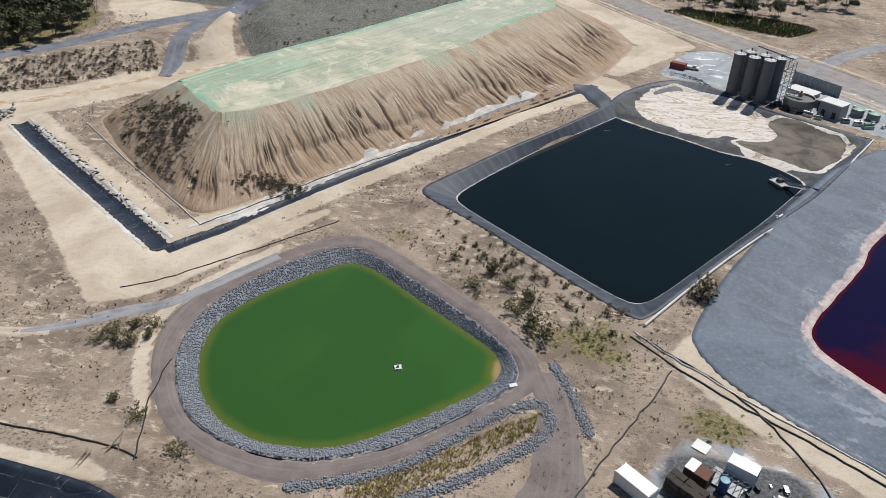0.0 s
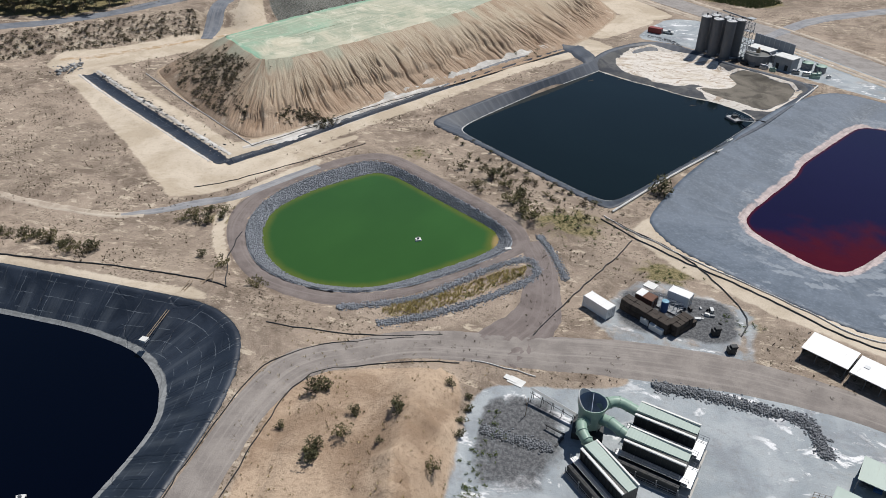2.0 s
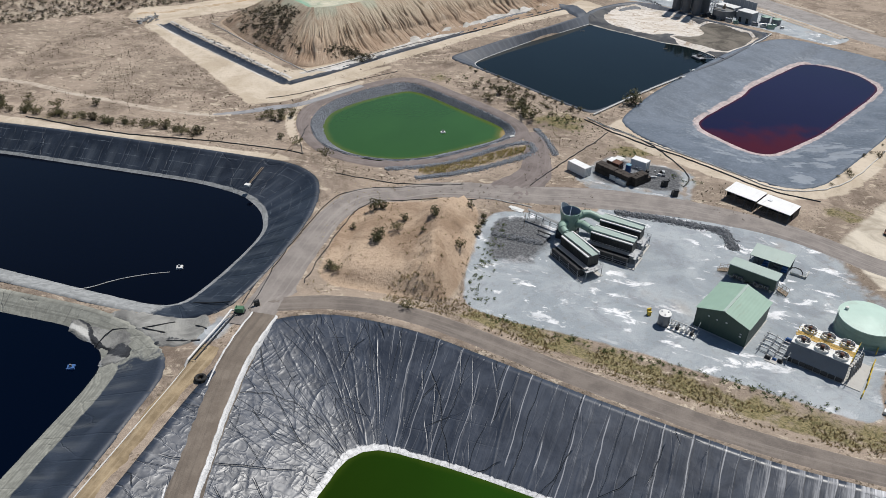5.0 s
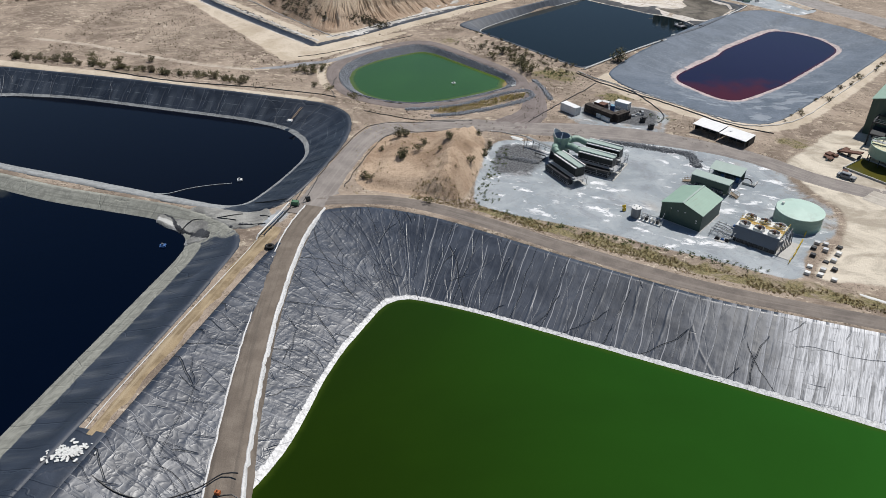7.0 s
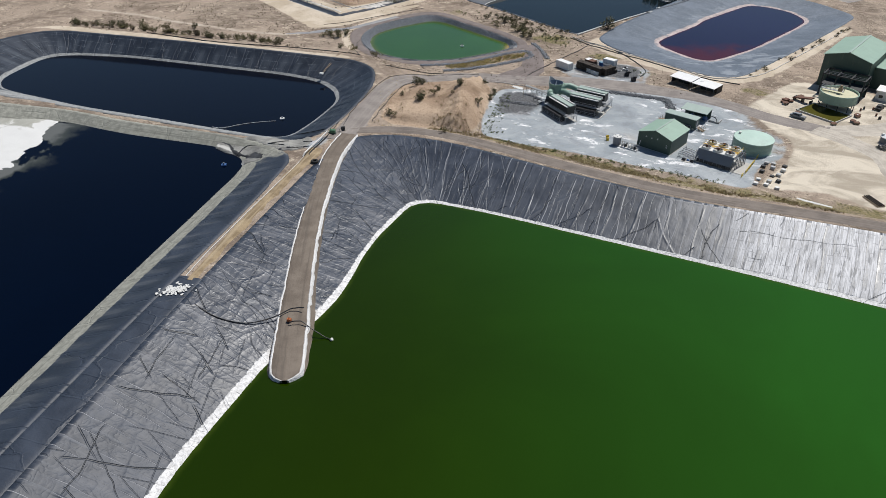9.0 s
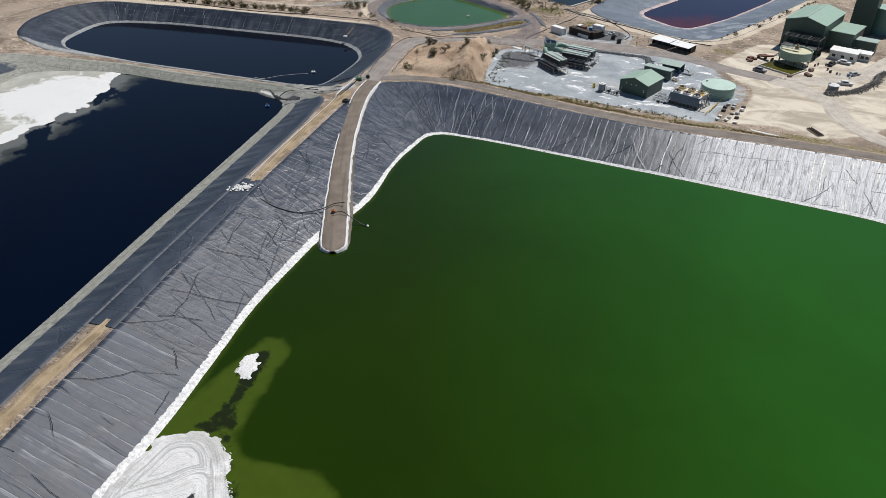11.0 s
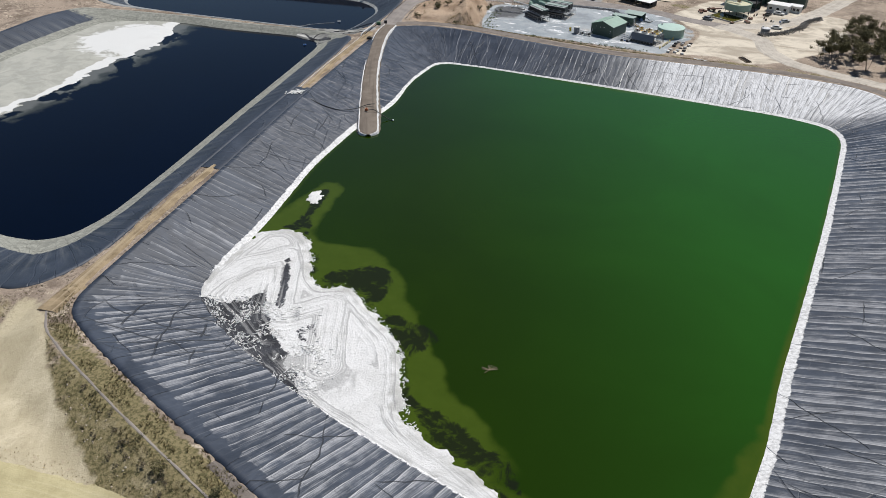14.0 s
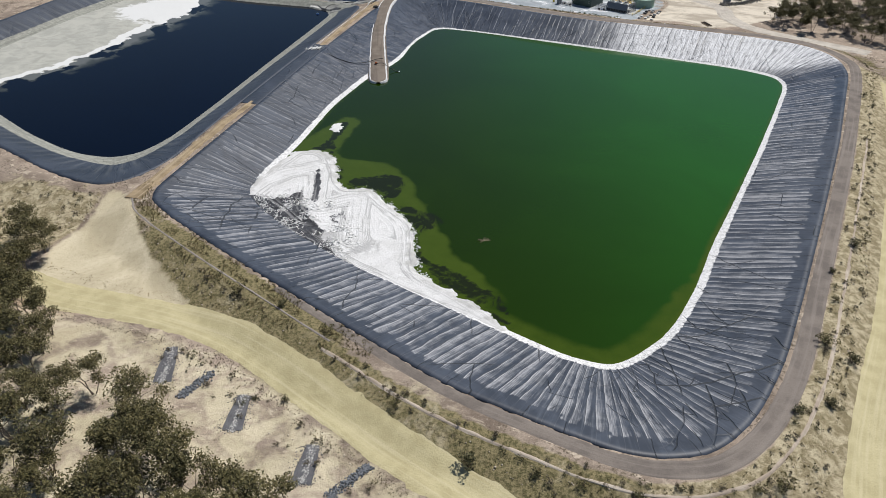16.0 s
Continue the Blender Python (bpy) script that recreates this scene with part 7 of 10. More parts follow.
        hose(bm, [(l, -2.8 + i * 0.9, h - 0.7), (x, -2.8 + i * 0.9, h - 0.7), (x + 0.2, -2.8 + i * 0.9, 1.0), (x + 0.3, -3.0 + i * 0.9, 0.2)], 0.11, 6)
    rod(bm, (l + 0.8, -3.4, 0.2), (l + 0.8, -3.4, h), 0.08, n=6)
    rod(bm, (l + 0.8, 3.2, 0.2), (l + 0.8, 3.2, h), 0.08, n=6)
    rod(bm, (l + 0.8, -3.4, h * 0.5), (l + 0.8, 3.2, h), 0.06, n=6)
    part("pipework", bm, M_GREYSTEEL, t)


def pipe_rack():
    t = thing("pipe_rack", 54.9, 15.0, 0.0, YAW, "low steel rack of pipes between shed and cooler", "pipework")
    for i, y in enumerate((-2.2, -1.6, 0.2, 0.8, 2.6)):
        bm = bmesh.new()
        z = 0.9 + 0.35 * (i % 2)
        hose(bm, [(-3.0, y + 0.6, z), (-1, y + 0.5, z), (0.6, y, z), (2.4, y - 0.1, z), (2.7, y - 0.1, z + 0.8)], 0.12, 6)
        part("pipe", bm, (M_OFFWHITE, M_STEEL)[i % 2], t)
    for x in (-2.6, -1.0, 0.4, 1.8, 2.6):
        bm = bmesh.new()
        for y in (-2.6, 0.0, 3.0):
            rod(bm, (x, y, 0), (x, y, 1.5), 0.06, n=4)
        rod(bm, (x, -2.7, 0.85), (x, 3.1, 0.85), 0.06, n=4)
        rod(bm, (x, -2.7, 1.5), (x, 3.1, 1.5), 0.06, n=4)
        part("frame", bm, M_STEEL, t)
    for x, y, s in ((-0.5, -3.4, 0.55), (0.6, -3.0, 0.4), (1.6, -2.9, 0.5), (2.1, 1.8, 0.5), (1.1, 3.9, 0.75), (2.3, 4.2, 0.6)):
        bm = bm_box(x - s, x + s, y - s * 0.6, y + s * 0.6, 0, s * 0.6)
        rod(bm, (x - s * 0.8, y, s), (x + s * 0.8, y, s), s * 0.45, n=10)
        part("pump", bm, (M_STEEL, M_BLUE, M_DARK)[int(10 * s) % 3], t)
    part("plinth", bm_box(-0.9, 1.3, -4.2, -2.3, 0, 0.15), M_CONC, t)


def store_tank(x, y, r, h, mat, roof, label, z=0.0):
    t = thing("storage_tank", x, y, z, 0, label, "tank")
    bm = bmesh.new()
    lathe(bm, [(r + 0.1, 0), (r + 0.1, 0.15), (r, 0.15), (r, h * 0.33), (r + 0.03, h * 0.34), (r, h * 0.36), (r, h * 0.66), (r + 0.03, h * 0.67), (r, h * 0.69), (r, h)], 56)
    part("shell", bm, mat, t, smooth=True)
    bm = bmesh.new()
    lathe(bm, [(r + 0.12, h - 0.1), (r + 0.14, h + 0.08), (r * 0.5, h + 0.35), (0.02, h + 0.55)], 56)
    part("roof", bm, roof, t)
    bm = bmesh.new()
    lathe(bm, [(0.35, h + 0.3), (0.35, h + 0.75), (0.02, h + 0.78)], 12, -r * 0.7, r * 0.3)
    part("hatch", bm, M_OFFWHITE, t)
    bm = bmesh.new()
    for s in (-0.22, 0.22):
        rod(bm, (-r - 0.15, s, 0), (-r - 0.15, s, h + 0.9), 0.04, n=4)
    for k in range(int(h / 0.35)):
        rod(bm, (-r - 0.15, -0.22, 0.3 + 0.35 * k), (-r - 0.15, 0.22, 0.3 + 0.35 * k), 0.025, n=4)
    part("ladder", bm, M_STEEL, t)
    return t


def small_tank_skid():
    t = thing("dosing_tank", 34.2, 17.4, 0.0, 0, "small pale cylindrical tank with lids on the yard", "tank")
    bm = bmesh.new()
    lathe(bm, [(1.15, 0), (1.15, 2.5), (1.22, 2.52), (1.22, 2.62), (0.3, 2.78), (0.02, 2.8)], 28)
    part("shell", bm, M_GREYSTEEL, t)
    bm = bmesh.new()
    lathe(bm, [(1.24, 2.6), (1.24, 2.68), (0.02, 2.86)], 28)
    part("lid", bm, M_OFFWHITE, t)
    for a in (30, 150, 270):
        bm = bmesh.new()
        lathe(bm, [(0.17, 2.7), (0.17, 2.95), (0.02, 2.97)], 10, 0.7 * math.cos(radians(a)), 0.7 * math.sin(radians(a)))
        part("hatch", bm, M_STEEL, t)
    s = thing("pump_skid", 37.9, 15.9, 0.0, -22, "white pump skid with small pipes beside the tank", "pump")
    part("tray", bm_box(-2.8, 2.8, -1.0, 1.0, 0, 0.25), M_OFFWHITE, s)
    for i, x in enumerate((-2.0, -1.1, 0.0, 0.9, 1.8)):
        bm = bm_box(x - 0.3, x + 0.3, -0.5, 0.4, 0.25, 0.55)
        rod(bm, (x, -0.6, 0.85), (x, 0.6, 0.85), 0.28, n=10)
        part("pump", bm, (M_STEEL, M_DARK, M_OFFWHITE)[i % 3], s)
    bm = bmesh.new()
    hose(bm, [(-2.6, 0.7, 0.3), (-2.6, 0.7, 1.3), (2.4, 0.7, 1.3), (2.6, 1.2, 2.8)], 0.1)
    hose(bm, [(-3.4, 0.4, 0.6), (-2.4, 0.2, 0.8), (2.4, -0.2, 0.8), (2.6, -0.9, 0.3)], 0.1)
    part("pipe", bm, M_PVC, s)
    bm = bmesh.new()
    rails(bm, [(-2.8, 1.0, 0.2), (2.8, 1.0, 0.2), (2.8, -1.0, 0.2)], 1.0, 1.4)
    part("rail", bm, M_STEEL, s)
    y = thing("yellow_bin", 31.4, 19.6, 0.0, 30, "small yellow steel stand on the yard", "bin")
    bm = bm_box(-0.35, 0.35, -0.3, 0.3, 0, 0.9)
    box(bm, -0.45, 0.45, 0.1, 0.35, 0.9, 1.5)
    part("body", bm, M_YELLOW, y)


def filter_house(x, y, yaw):
    t = thing("filter_house", x, y, 0.0, yaw, "long dark filter house with pale green roof and walkways", "filter house", "filter houses on the yard")
    l, w = 4.85, 1.45
    part("body", bm_box(-l, l, -w, w, 1.7, 4.5), M_LOUVRE, t, "near-black louvred wall")
    bm = bmesh.new()
    q = [(-l, -w + 0.6, 4.95), (l, -w + 1.0, 4.65), (l, w - 0.14, 4.65), (-l, w - 0.14, 4.95)]
    top = [bm.verts.new(p) for p in q]
    low = [bm.verts.new((a, b, 4.5)) for a, b, _ in q]
    bm.faces.new(top)
    for i in range(4):
        bm.faces.new((top[i], low[i], low[(i + 1) % 4], top[(i + 1) % 4]))
    part("roof", bm, M_PALE, t, "pale green sheet roof")
    part("gutter", bm_box(-l, l, -w - 0.1, -w + 0.32, 4.4, 4.62), M_OFFWHITE, t, "white edge flashing")
    part("gutter", bm_box(-l, l, w - 0.12, w + 0.2, 4.42, 5.02), M_OFFWHITE, t, "white edge flashing")
    for i in range(12):
        xx = -l + 0.4 + i * (2 * l - 0.8) / 11
        part("rib", bm_box(xx - 0.05, xx + 0.05, -w - 0.12, -w, 1.8, 4.3), M_DARK, t)
    for i in range(4):
        xx = -l + 1.2 + i * 2.45
        bm = bmesh.new()
        a = [bm.verts.new(p) for p in ((xx - 1.15, -1.3, 1.7), (xx + 1.15, -1.3, 1.7), (xx + 1.15, 1.3, 1.7), (xx - 1.15, 1.3, 1.7))]
        b = [bm.verts.new(p) for p in ((xx - 0.2, -0.2, 0.5), (xx + 0.2, -0.2, 0.5), (xx + 0.2, 0.2, 0.5), (xx - 0.2, 0.2, 0.5))]
        for k in range(4):
            bm.faces.new((a[k], a[(k + 1) % 4], b[(k + 1) % 4], b[k]))
        part("dust_cone", bm, M_DARK, t)
    for xx in (-l, -l / 3, l / 3, l):
        for yy in (-w, w, -w - 2.4):
            bm = bmesh.new()
            rod(bm, (xx, yy, 0), (xx, yy, 1.75), 0.09, n=6)
            part("leg", bm, M_GREYSTEEL, t)
    part("walkway", bm_box(-l - 0.6, l + 1.0, -w - 1.3, -w - 0.1, 2.35, 2.43), M_STEEL, t, "pale grating walkway")
    bm = bmesh.new()
    rails(bm, [(-l - 0.6, -w - 1.3, 2.43), (l + 1.0, -w - 1.3, 2.43)], 1.0, 1.4, 0.04)
    rails(bm, [(l + 1.9, -w - 2.4, 0.1), (-l, -w - 2.4, 0.1)], 1.0, 1.6, 0.04)
    part("handrail", bm, M_STEEL, t)
    part("lower_casing", bm_box(-l, l, -w - 2.2, -w - 0.5, 0.15, 1.9), M_DARK, t)
    part("end_platform", bm_box(l, l + 1.7, -w - 1.4, w, 1.9, 2.0), M_STEEL, t, "pale grating landing")
    bm = bmesh.new()
    rails(bm, [(l + 1.7, -w - 1.4, 2.0), (l + 1.7, w, 2.0), (l, w, 2.0)], 1.05, 1.0, 0.04)
    for k in range(8):
        box(bm, l + 0.5, l + 1.4, w - 0.2 - k * 0.42, w - k * 0.42, 1.8 - k * 0.22, 1.85 - k * 0.22)
    for yy in (-w - 1.3, w - 0.1):
        rod(bm, (l + 1.6, yy, 0), (l + 1.6, yy, 2), 0.07, n=5)
    part("end_stair", bm, M_STEEL, t)
    part("apron", bm_box(-l - 0.3, l + 1.9, -w - 2.6, w + 0.2, -0.05, 0.12), M_CONC, t)
    return t


def hopper():
    t = thing("hopper", 12.1, 45.6, 0.0, 0, "round open blue-grey hopper with three green ducts", "hopper")
    bm = bmesh.new()
    lathe(bm, [(0.9, 0.6), (2.0, 2.0), (2.05, 4.4), (2.35, 6.3), (2.42, 6.3), (2.42, 6.45), (2.3, 6.45)], 36)
    part("shell", bm, M_DUCT, t)
    bm = bmesh.new()
    lathe(bm, [(2.31, 6.44), (1.95, 4.4), (1.2, 3.4), (0.02, 3.2)], 36)
    part("lining", bm, M_HOPPER, t, "blue-grey inner lining")
    bm = bmesh.new()
    for a0 in range(100, 240, 10):
        p = [(2.36 * math.cos(radians(a)), 2.36 * math.sin(radians(a))) for a in (a0, a0 + 10)]
        hgt = [6.45 + 1.5 * math.sin(radians((a - 100) / 140 * 180)) for a in (a0, a0 + 10)]
        bm.faces.new([bm.verts.new(v) for v in ((*p[0], 6.4), (*p[1], 6.4), (*p[1], hgt[1]), (*p[0], hgt[0]))])
    bmesh.ops.remove_doubles(bm, verts=bm.verts, dist=0.001)
    bmesh.ops.solidify(bm, geom=bm.faces[:], thickness=0.06)
    part("splash_guard", bm, M_OFFWHITE, t, "tall pale splash guard")
    part("baffle", bm_box(-0.04, 0.04, -2.2, 2.2, 4.3, 6.35), M_HOPPER, t)
    for a in (45, 135, 225, 315):
        bm = bmesh.new()
        rod(bm, (1.9 * math.cos(radians(a)), 1.9 * math.sin(radians(a)), 0), (1.9 * math.cos(radians(a)), 1.9 * math.sin(radians(a)), 3.4), 0.12, n=6)
        part("leg", bm, M_GREYSTEEL, t)
    for path in ([(1.2, 1.4, 3.9), (2.6, 2.6, 4.5), (4.2, 3.1, 4.6), (5.8, 2.9, 4.2), (7.9, 2.3, 3.7)], [(1.6, -0.6, 3.7), (3.2, -1.4, 4.1), (4.8, -2.5, 3.9), (6.6, -3.3, 3.5)], [(-0.6, -1.6, 3.7), (-1.2, -3.0, 4.2), (-1.0, -4.6, 4.1), (0.3, -6.4, 3.7)]):
        c = spline(path, 0.7)
        bm = bmesh.new()
        hose(bm, [tuple(p) for p in c], [0.95 - 0.1 * i / len(c) for i in range(len(c))], 14)
        d = part("duct", bm, M_DUCT, t, "ribbed green duct", True)
        for i in range(2, len(c) - 1, 2):
            tng = Vector(c[i + 1] - c[i - 1]).normalized() * 0.06
            bm = bmesh.new()
            rod(bm, Vector(c[i]) - tng, Vector(c[i]) + tng, 1.04, n=16)
            part("flange", bm, M_DUCT, d)
    part("skirt", bm_box(-2.6, 2.4, -2.6, 1.8, 0.1, 1.4), M_DARK, t)
    cv = thing("conveyor", 5.8, 48.4, 0.0, -24, "thin inclined conveyor with white cover", "conveyor")
    bm = bmesh.new()
    hose(bm, [(-4.3, 0, 2.6), (0, 0, 2.3), (4.5, 0, 2.0)], 0.35, 4)
    part("cover", bm, M_OFFWHITE, cv)
    bm = bmesh.new()
    for x in (-4, -2, 0, 2, 4):
        rod(bm, (x, -0.5, 0), (x, 0, 2.3), 0.05, n=4)
        rod(bm, (x, 0.5, 0), (x, 0, 2.3), 0.05, n=4)
    rod(bm, (-4.2, -0.45, 2.0), (4.4, -0.45, 1.5), 0.06, n=4)
    rod(bm, (-4.2, 0.45, 2.0), (4.4, 0.45, 1.5), 0.06, n=4)
    part("truss", bm, M_DARK, cv)
    bm = bmesh.new()
    box(bm, 1.2, 4.8, -4.2, -3.9, 0.8, 1.0)
    box(bm, 4.4, 4.8, -6.5, -4.0, 0.1, 0.2)
    for x in (1.4, 3.0, 4.6):
        rod(bm, (x, -4.05, 0), (x, -4.05, 0.9), 0.05, n=4)
    part("cross_beam", bm, M_DARK, cv)
    sheet_ = thing("sheet_stack", -1.2, 53.8, None, -20, "loose pale sheets lying on the ground", "sheeting")
    part("sheet", bm_box(-1.5, 1.5, -0.9, 0.9, 0, 0.12), M_OFFWHITE, sheet_)
    part("sheet", bm_box(-2.4, 0.2, -0.5, 0.6, 0.12, 0.2), M_OFFWHITE, sheet_)
    pole_ = thing("dead_pole", 1.6, 46.0, 0.0, 0, "thin leaning bare pole on the yard", "pole")
    bm = bmesh.new()
    rod(bm, (0, 0, 0), (0.3, 0.2, 4.2), 0.07, 0.04, 5)
    rod(bm, (0.15, 0.1, 2.4), (-0.5, 0.5, 4.0), 0.04, 0.03, 5)
    part("stem", bm, M_TIMBER, pole_)


def shelter():
    t = thing("open_shelter", 56.9, 72.2, None, -31, "long white-roofed open shelter in two bays", "shelter")
    for x0, x1, y in ((-8.6, -0.2, 0.2), (0.2, 8.6, -0.2)):
        bm = bm_box(x0, x1, -2.9 + y, 3.0 + y, 2.3, 2.42)
        for v in bm.verts:
            v.co.z += (v.co.y + 3) * 0.05
        part("roof", bm, M_WHITE, t, "white sheet roof")
        part("back_wall", bm_box(x0 + 0.1, x1 - 0.1, 2.7 + y, 2.8 + y, 0, 2.5), M_DARK, t)
        for i in range(4):
            xx = x0 + 0.3 + i * (x1 - x0 - 0.6) / 3
            bm = bmesh.new()
            rod(bm, (xx, -2.6 + y, 0), (xx, -2.6 + y, 2.32), 0.07, n=6)
            part("post", bm, M_GREYSTEEL, t)
        for k in (0.3, 0.72):
            part("bench", bm_box(x0 + 0.6 + k * 4, x0 + 3.0 + k * 4, 0.6 + y, 2.3 + y, 0, 1.1), M_DARK, t)
    for xx in (-8.5, 0, 8.5):
        part("end_wall", bm_box(xx - 0.04, xx + 0.04, -1.0, 2.8, 0, 2.4), M_DARK, t)
    part("skylight", bm_box(1.6, 2.5, -0.2, 0.7, 2.58, 2.68), M_LID, t)


def container(x, y, yaw, mat, label, l=6.06, w=2.44, h=2.6, name="shipping_container"):
    t = thing(name, x, y, None, yaw, label, "container")
    part("body", bm_box(-l / 2, l / 2, -w / 2, w / 2, 0.1, h), mat, t)
    for sx in (-1, 1):
        for sy in (-1, 1):
            part("corner_post", bm_box(sx * l / 2 - 0.08, sx * l / 2 + 0.08, sy * w / 2 - 0.08, sy * w / 2 + 0.08, 0, h + 0.04), mat, t)
    for s in (-0.55, 0.55):
        part("door", bm_box(l / 2, l / 2 + 0.06, s - 0.52, s + 0.52, 0.2, h - 0.15), mat, t)
        bm = bmesh.new()
        for k in (-0.2, 0.2):
            rod(bm, (l / 2 + 0.1, s + k, 0.2), (l / 2 + 0.1, s + k, h - 0.2), 0.03, n=4)
        part("lock_bar", bm, M_STEEL, t)
    return t


def crate():
    t = thing("timber_crate", 0, 0, 0, 0, "dark charred timber crate in a stacked row", "crate", "crates in the laydown yard")
    for z in (0.12, 1.08):
        for x in (-0.5, 0.5):
            part("board", bm_box(-0.56, 0.56, x - 0.06, x + 0.06, z, z + 0.12), M_CRATE, t)
    for sx, sy in ((0, -1), (0, 1), (-1, 0), (1, 0)):
        part("side", bm_box(-0.58, 0.58, sy * 0.56 - 0.04, sy * 0.56 + 0.04, 0.1, 1.05) if sy else bm_box(sx * 0.56 - 0.04, sx * 0.56 + 0.04, -0.5, 0.5, 0.1, 1.05), M_CRATE, t)
    part("lid", bm_box(-0.6, 0.6, -0.6, 0.6, 1.2, 1.27), M_TIMBER if False else M_CRATE, t)
    return t


def crate_yard():
    first = crate()
    spots = []
    for i in range(9):
        for row in range(2):
            for lift in range(2):
                spots.append((16.0 + i * 1.02 + row * 0.75, 80.6 - i * 0.72 + row * 1.05, lift, -35.2))
    for i in range(5):
        for row in range(2):
            for lift in range(2 - (i > 3)):
                spots.append((25.0 + i * 0.82 + row * 0.95, 75.6 + i * 1.02 - row * 0.75, lift, 51))
    rng = random.Random(5)
    for k, (x, y, lift, yaw) in enumerate(spots):
        z = float(land(x, y)) + lift * 1.28
        m = pose(x + rng.uniform(-0.08, 0.08), y + rng.uniform(-0.08, 0.08), z, 0, 0, yaw + rng.uniform(-5, 5))
        if k == 0:
            first.matrix_basis = m
        else:
            copy_thing(first, m)
    container(11.1, 78.7, -36.5, M_WHITE, "white shipping container on dry ground beside the crates")
    container(26.9, 86.1, -24, M_WHITE, "white-roofed cabin among the crates", 4.4, 2.4, 2.6, "site_cabin")
    c = container(20.2, 83.2, -30, M_RUST, "rust-brown steel cabin with pale roof", 3.6, 2.4, 2.5, "rusty_cabin")
    part("roof_sheet", bm_box(-1.9, -0.3, -1.25, 1.25, 2.62, 2.7), M_WHITE, c)
    t = thing("white_slab", 21.2, 90.4, None, -28, "white flat panel lying on the ground", "panel")
    part("panel", bm_box(-1.25, 1.25, -1.15, 1.15, 0.0, 0.2), M_OFFWHITE, t)
    for i, (x, y, s) in enumerate(((20.4, 77.2, 0.9), (22.0, 75.6, 0.8), (23.1, 74.9, 0.9))):
        b = thing("white_box", x, y, None, -34, "small white steel box before the crates", "box")
        part("body", bm_box(-s, s, -0.6, 0.6, 0, 1.1), M_OFFWHITE, b)
        part("lid", bm_box(-s - 0.05, s + 0.05, -0.65, 0.65, 1.1, 1.2), M_WHITE, b)
    t = thing("blue_drum_tank", 23.9, 82.3, None, 0, "dark blue upright tank with light blue top", "tank")
    bm = bmesh.new()
    lathe(bm, [(0.75, 0), (0.75, 2.3)], 20)
    part("shell", bm, M_BLUE, t)
    bm = bmesh.new()
    lathe(bm, [(0.75, 2.3), (0.7, 2.42), (0.02, 2.5)], 20)
    part("lid", bm, M_TEAL, t)
    t = thing("frame_pile", 24.6, 84.2, None, -28, "tangle of thin grey steel framing", "steel frame")
    bm = bmesh.new()
    for k in range(7):
        x = -2.6 + k * 0.85
        rod(bm, (x, -1.2 + 0.3 * (k % 3), 0), (x + 0.2, -1.0, 2.2 + 0.3 * (k % 2)), 0.07, n=4)
        rod(bm, (x, -1, 1.2 + 0.2 * (k % 3)), (x + 0.9, 0.9, 1.0 + 0.3 * (k % 2)), 0.06, n=4)
    rod(bm, (-2.7, -1, 2.2), (3.2, -1, 2.3), 0.08, n=4)
    rod(bm, (-2.7, 0.9, 1.2), (3.2, 1.0, 1.3), 0.08, n=4)
    part("bars", bm, M_STEEL, t)
    part("deck", bm_box(-2.4, 2.8, -2.0, 1.6, 0.05, 0.3), M_GREYSTEEL, t)
    rng = random.Random(8)
    for k in range(16):
        x, y = 27.5 + rng.uniform(-1.5, 7.5), 81.5 + rng.uniform(-1.5, 4)
        s = rng.uniform(0.25, 0.7)
        t = thing("scrap_part", x, y, None, rng.uniform(0, 180), "small grey machine part lying in the laydown yard", "scrap")
        bm = bm_box(-s, s, -s * 0.5, s * 0.5, 0, s * rng.uniform(0.5, 1.6))
        rod(bm, (-s * 1.3, 0, s * 0.4), (s * 1.2, 0.1, s * 0.5), s * 0.25, n=7)
        part("body", bm, rng.choice((M_STEEL, M_DARK, M_OFFWHITE, M_GREYSTEEL)), t)
    for x, y in ((33.6, 77.2), (36.2, 72.4)):
        t = thing("dark_bin", x, y, None, 20, "small dark steel bin on the gravel", "bin")
        bm = bm_box(-0.7, 0.7, -0.6, 0.6, 0, 1.3)
        box(bm, -0.3, 0.9, -0.5, 0.4, 1.3, 1.7)
        part("body", bm, M_DARK, t)


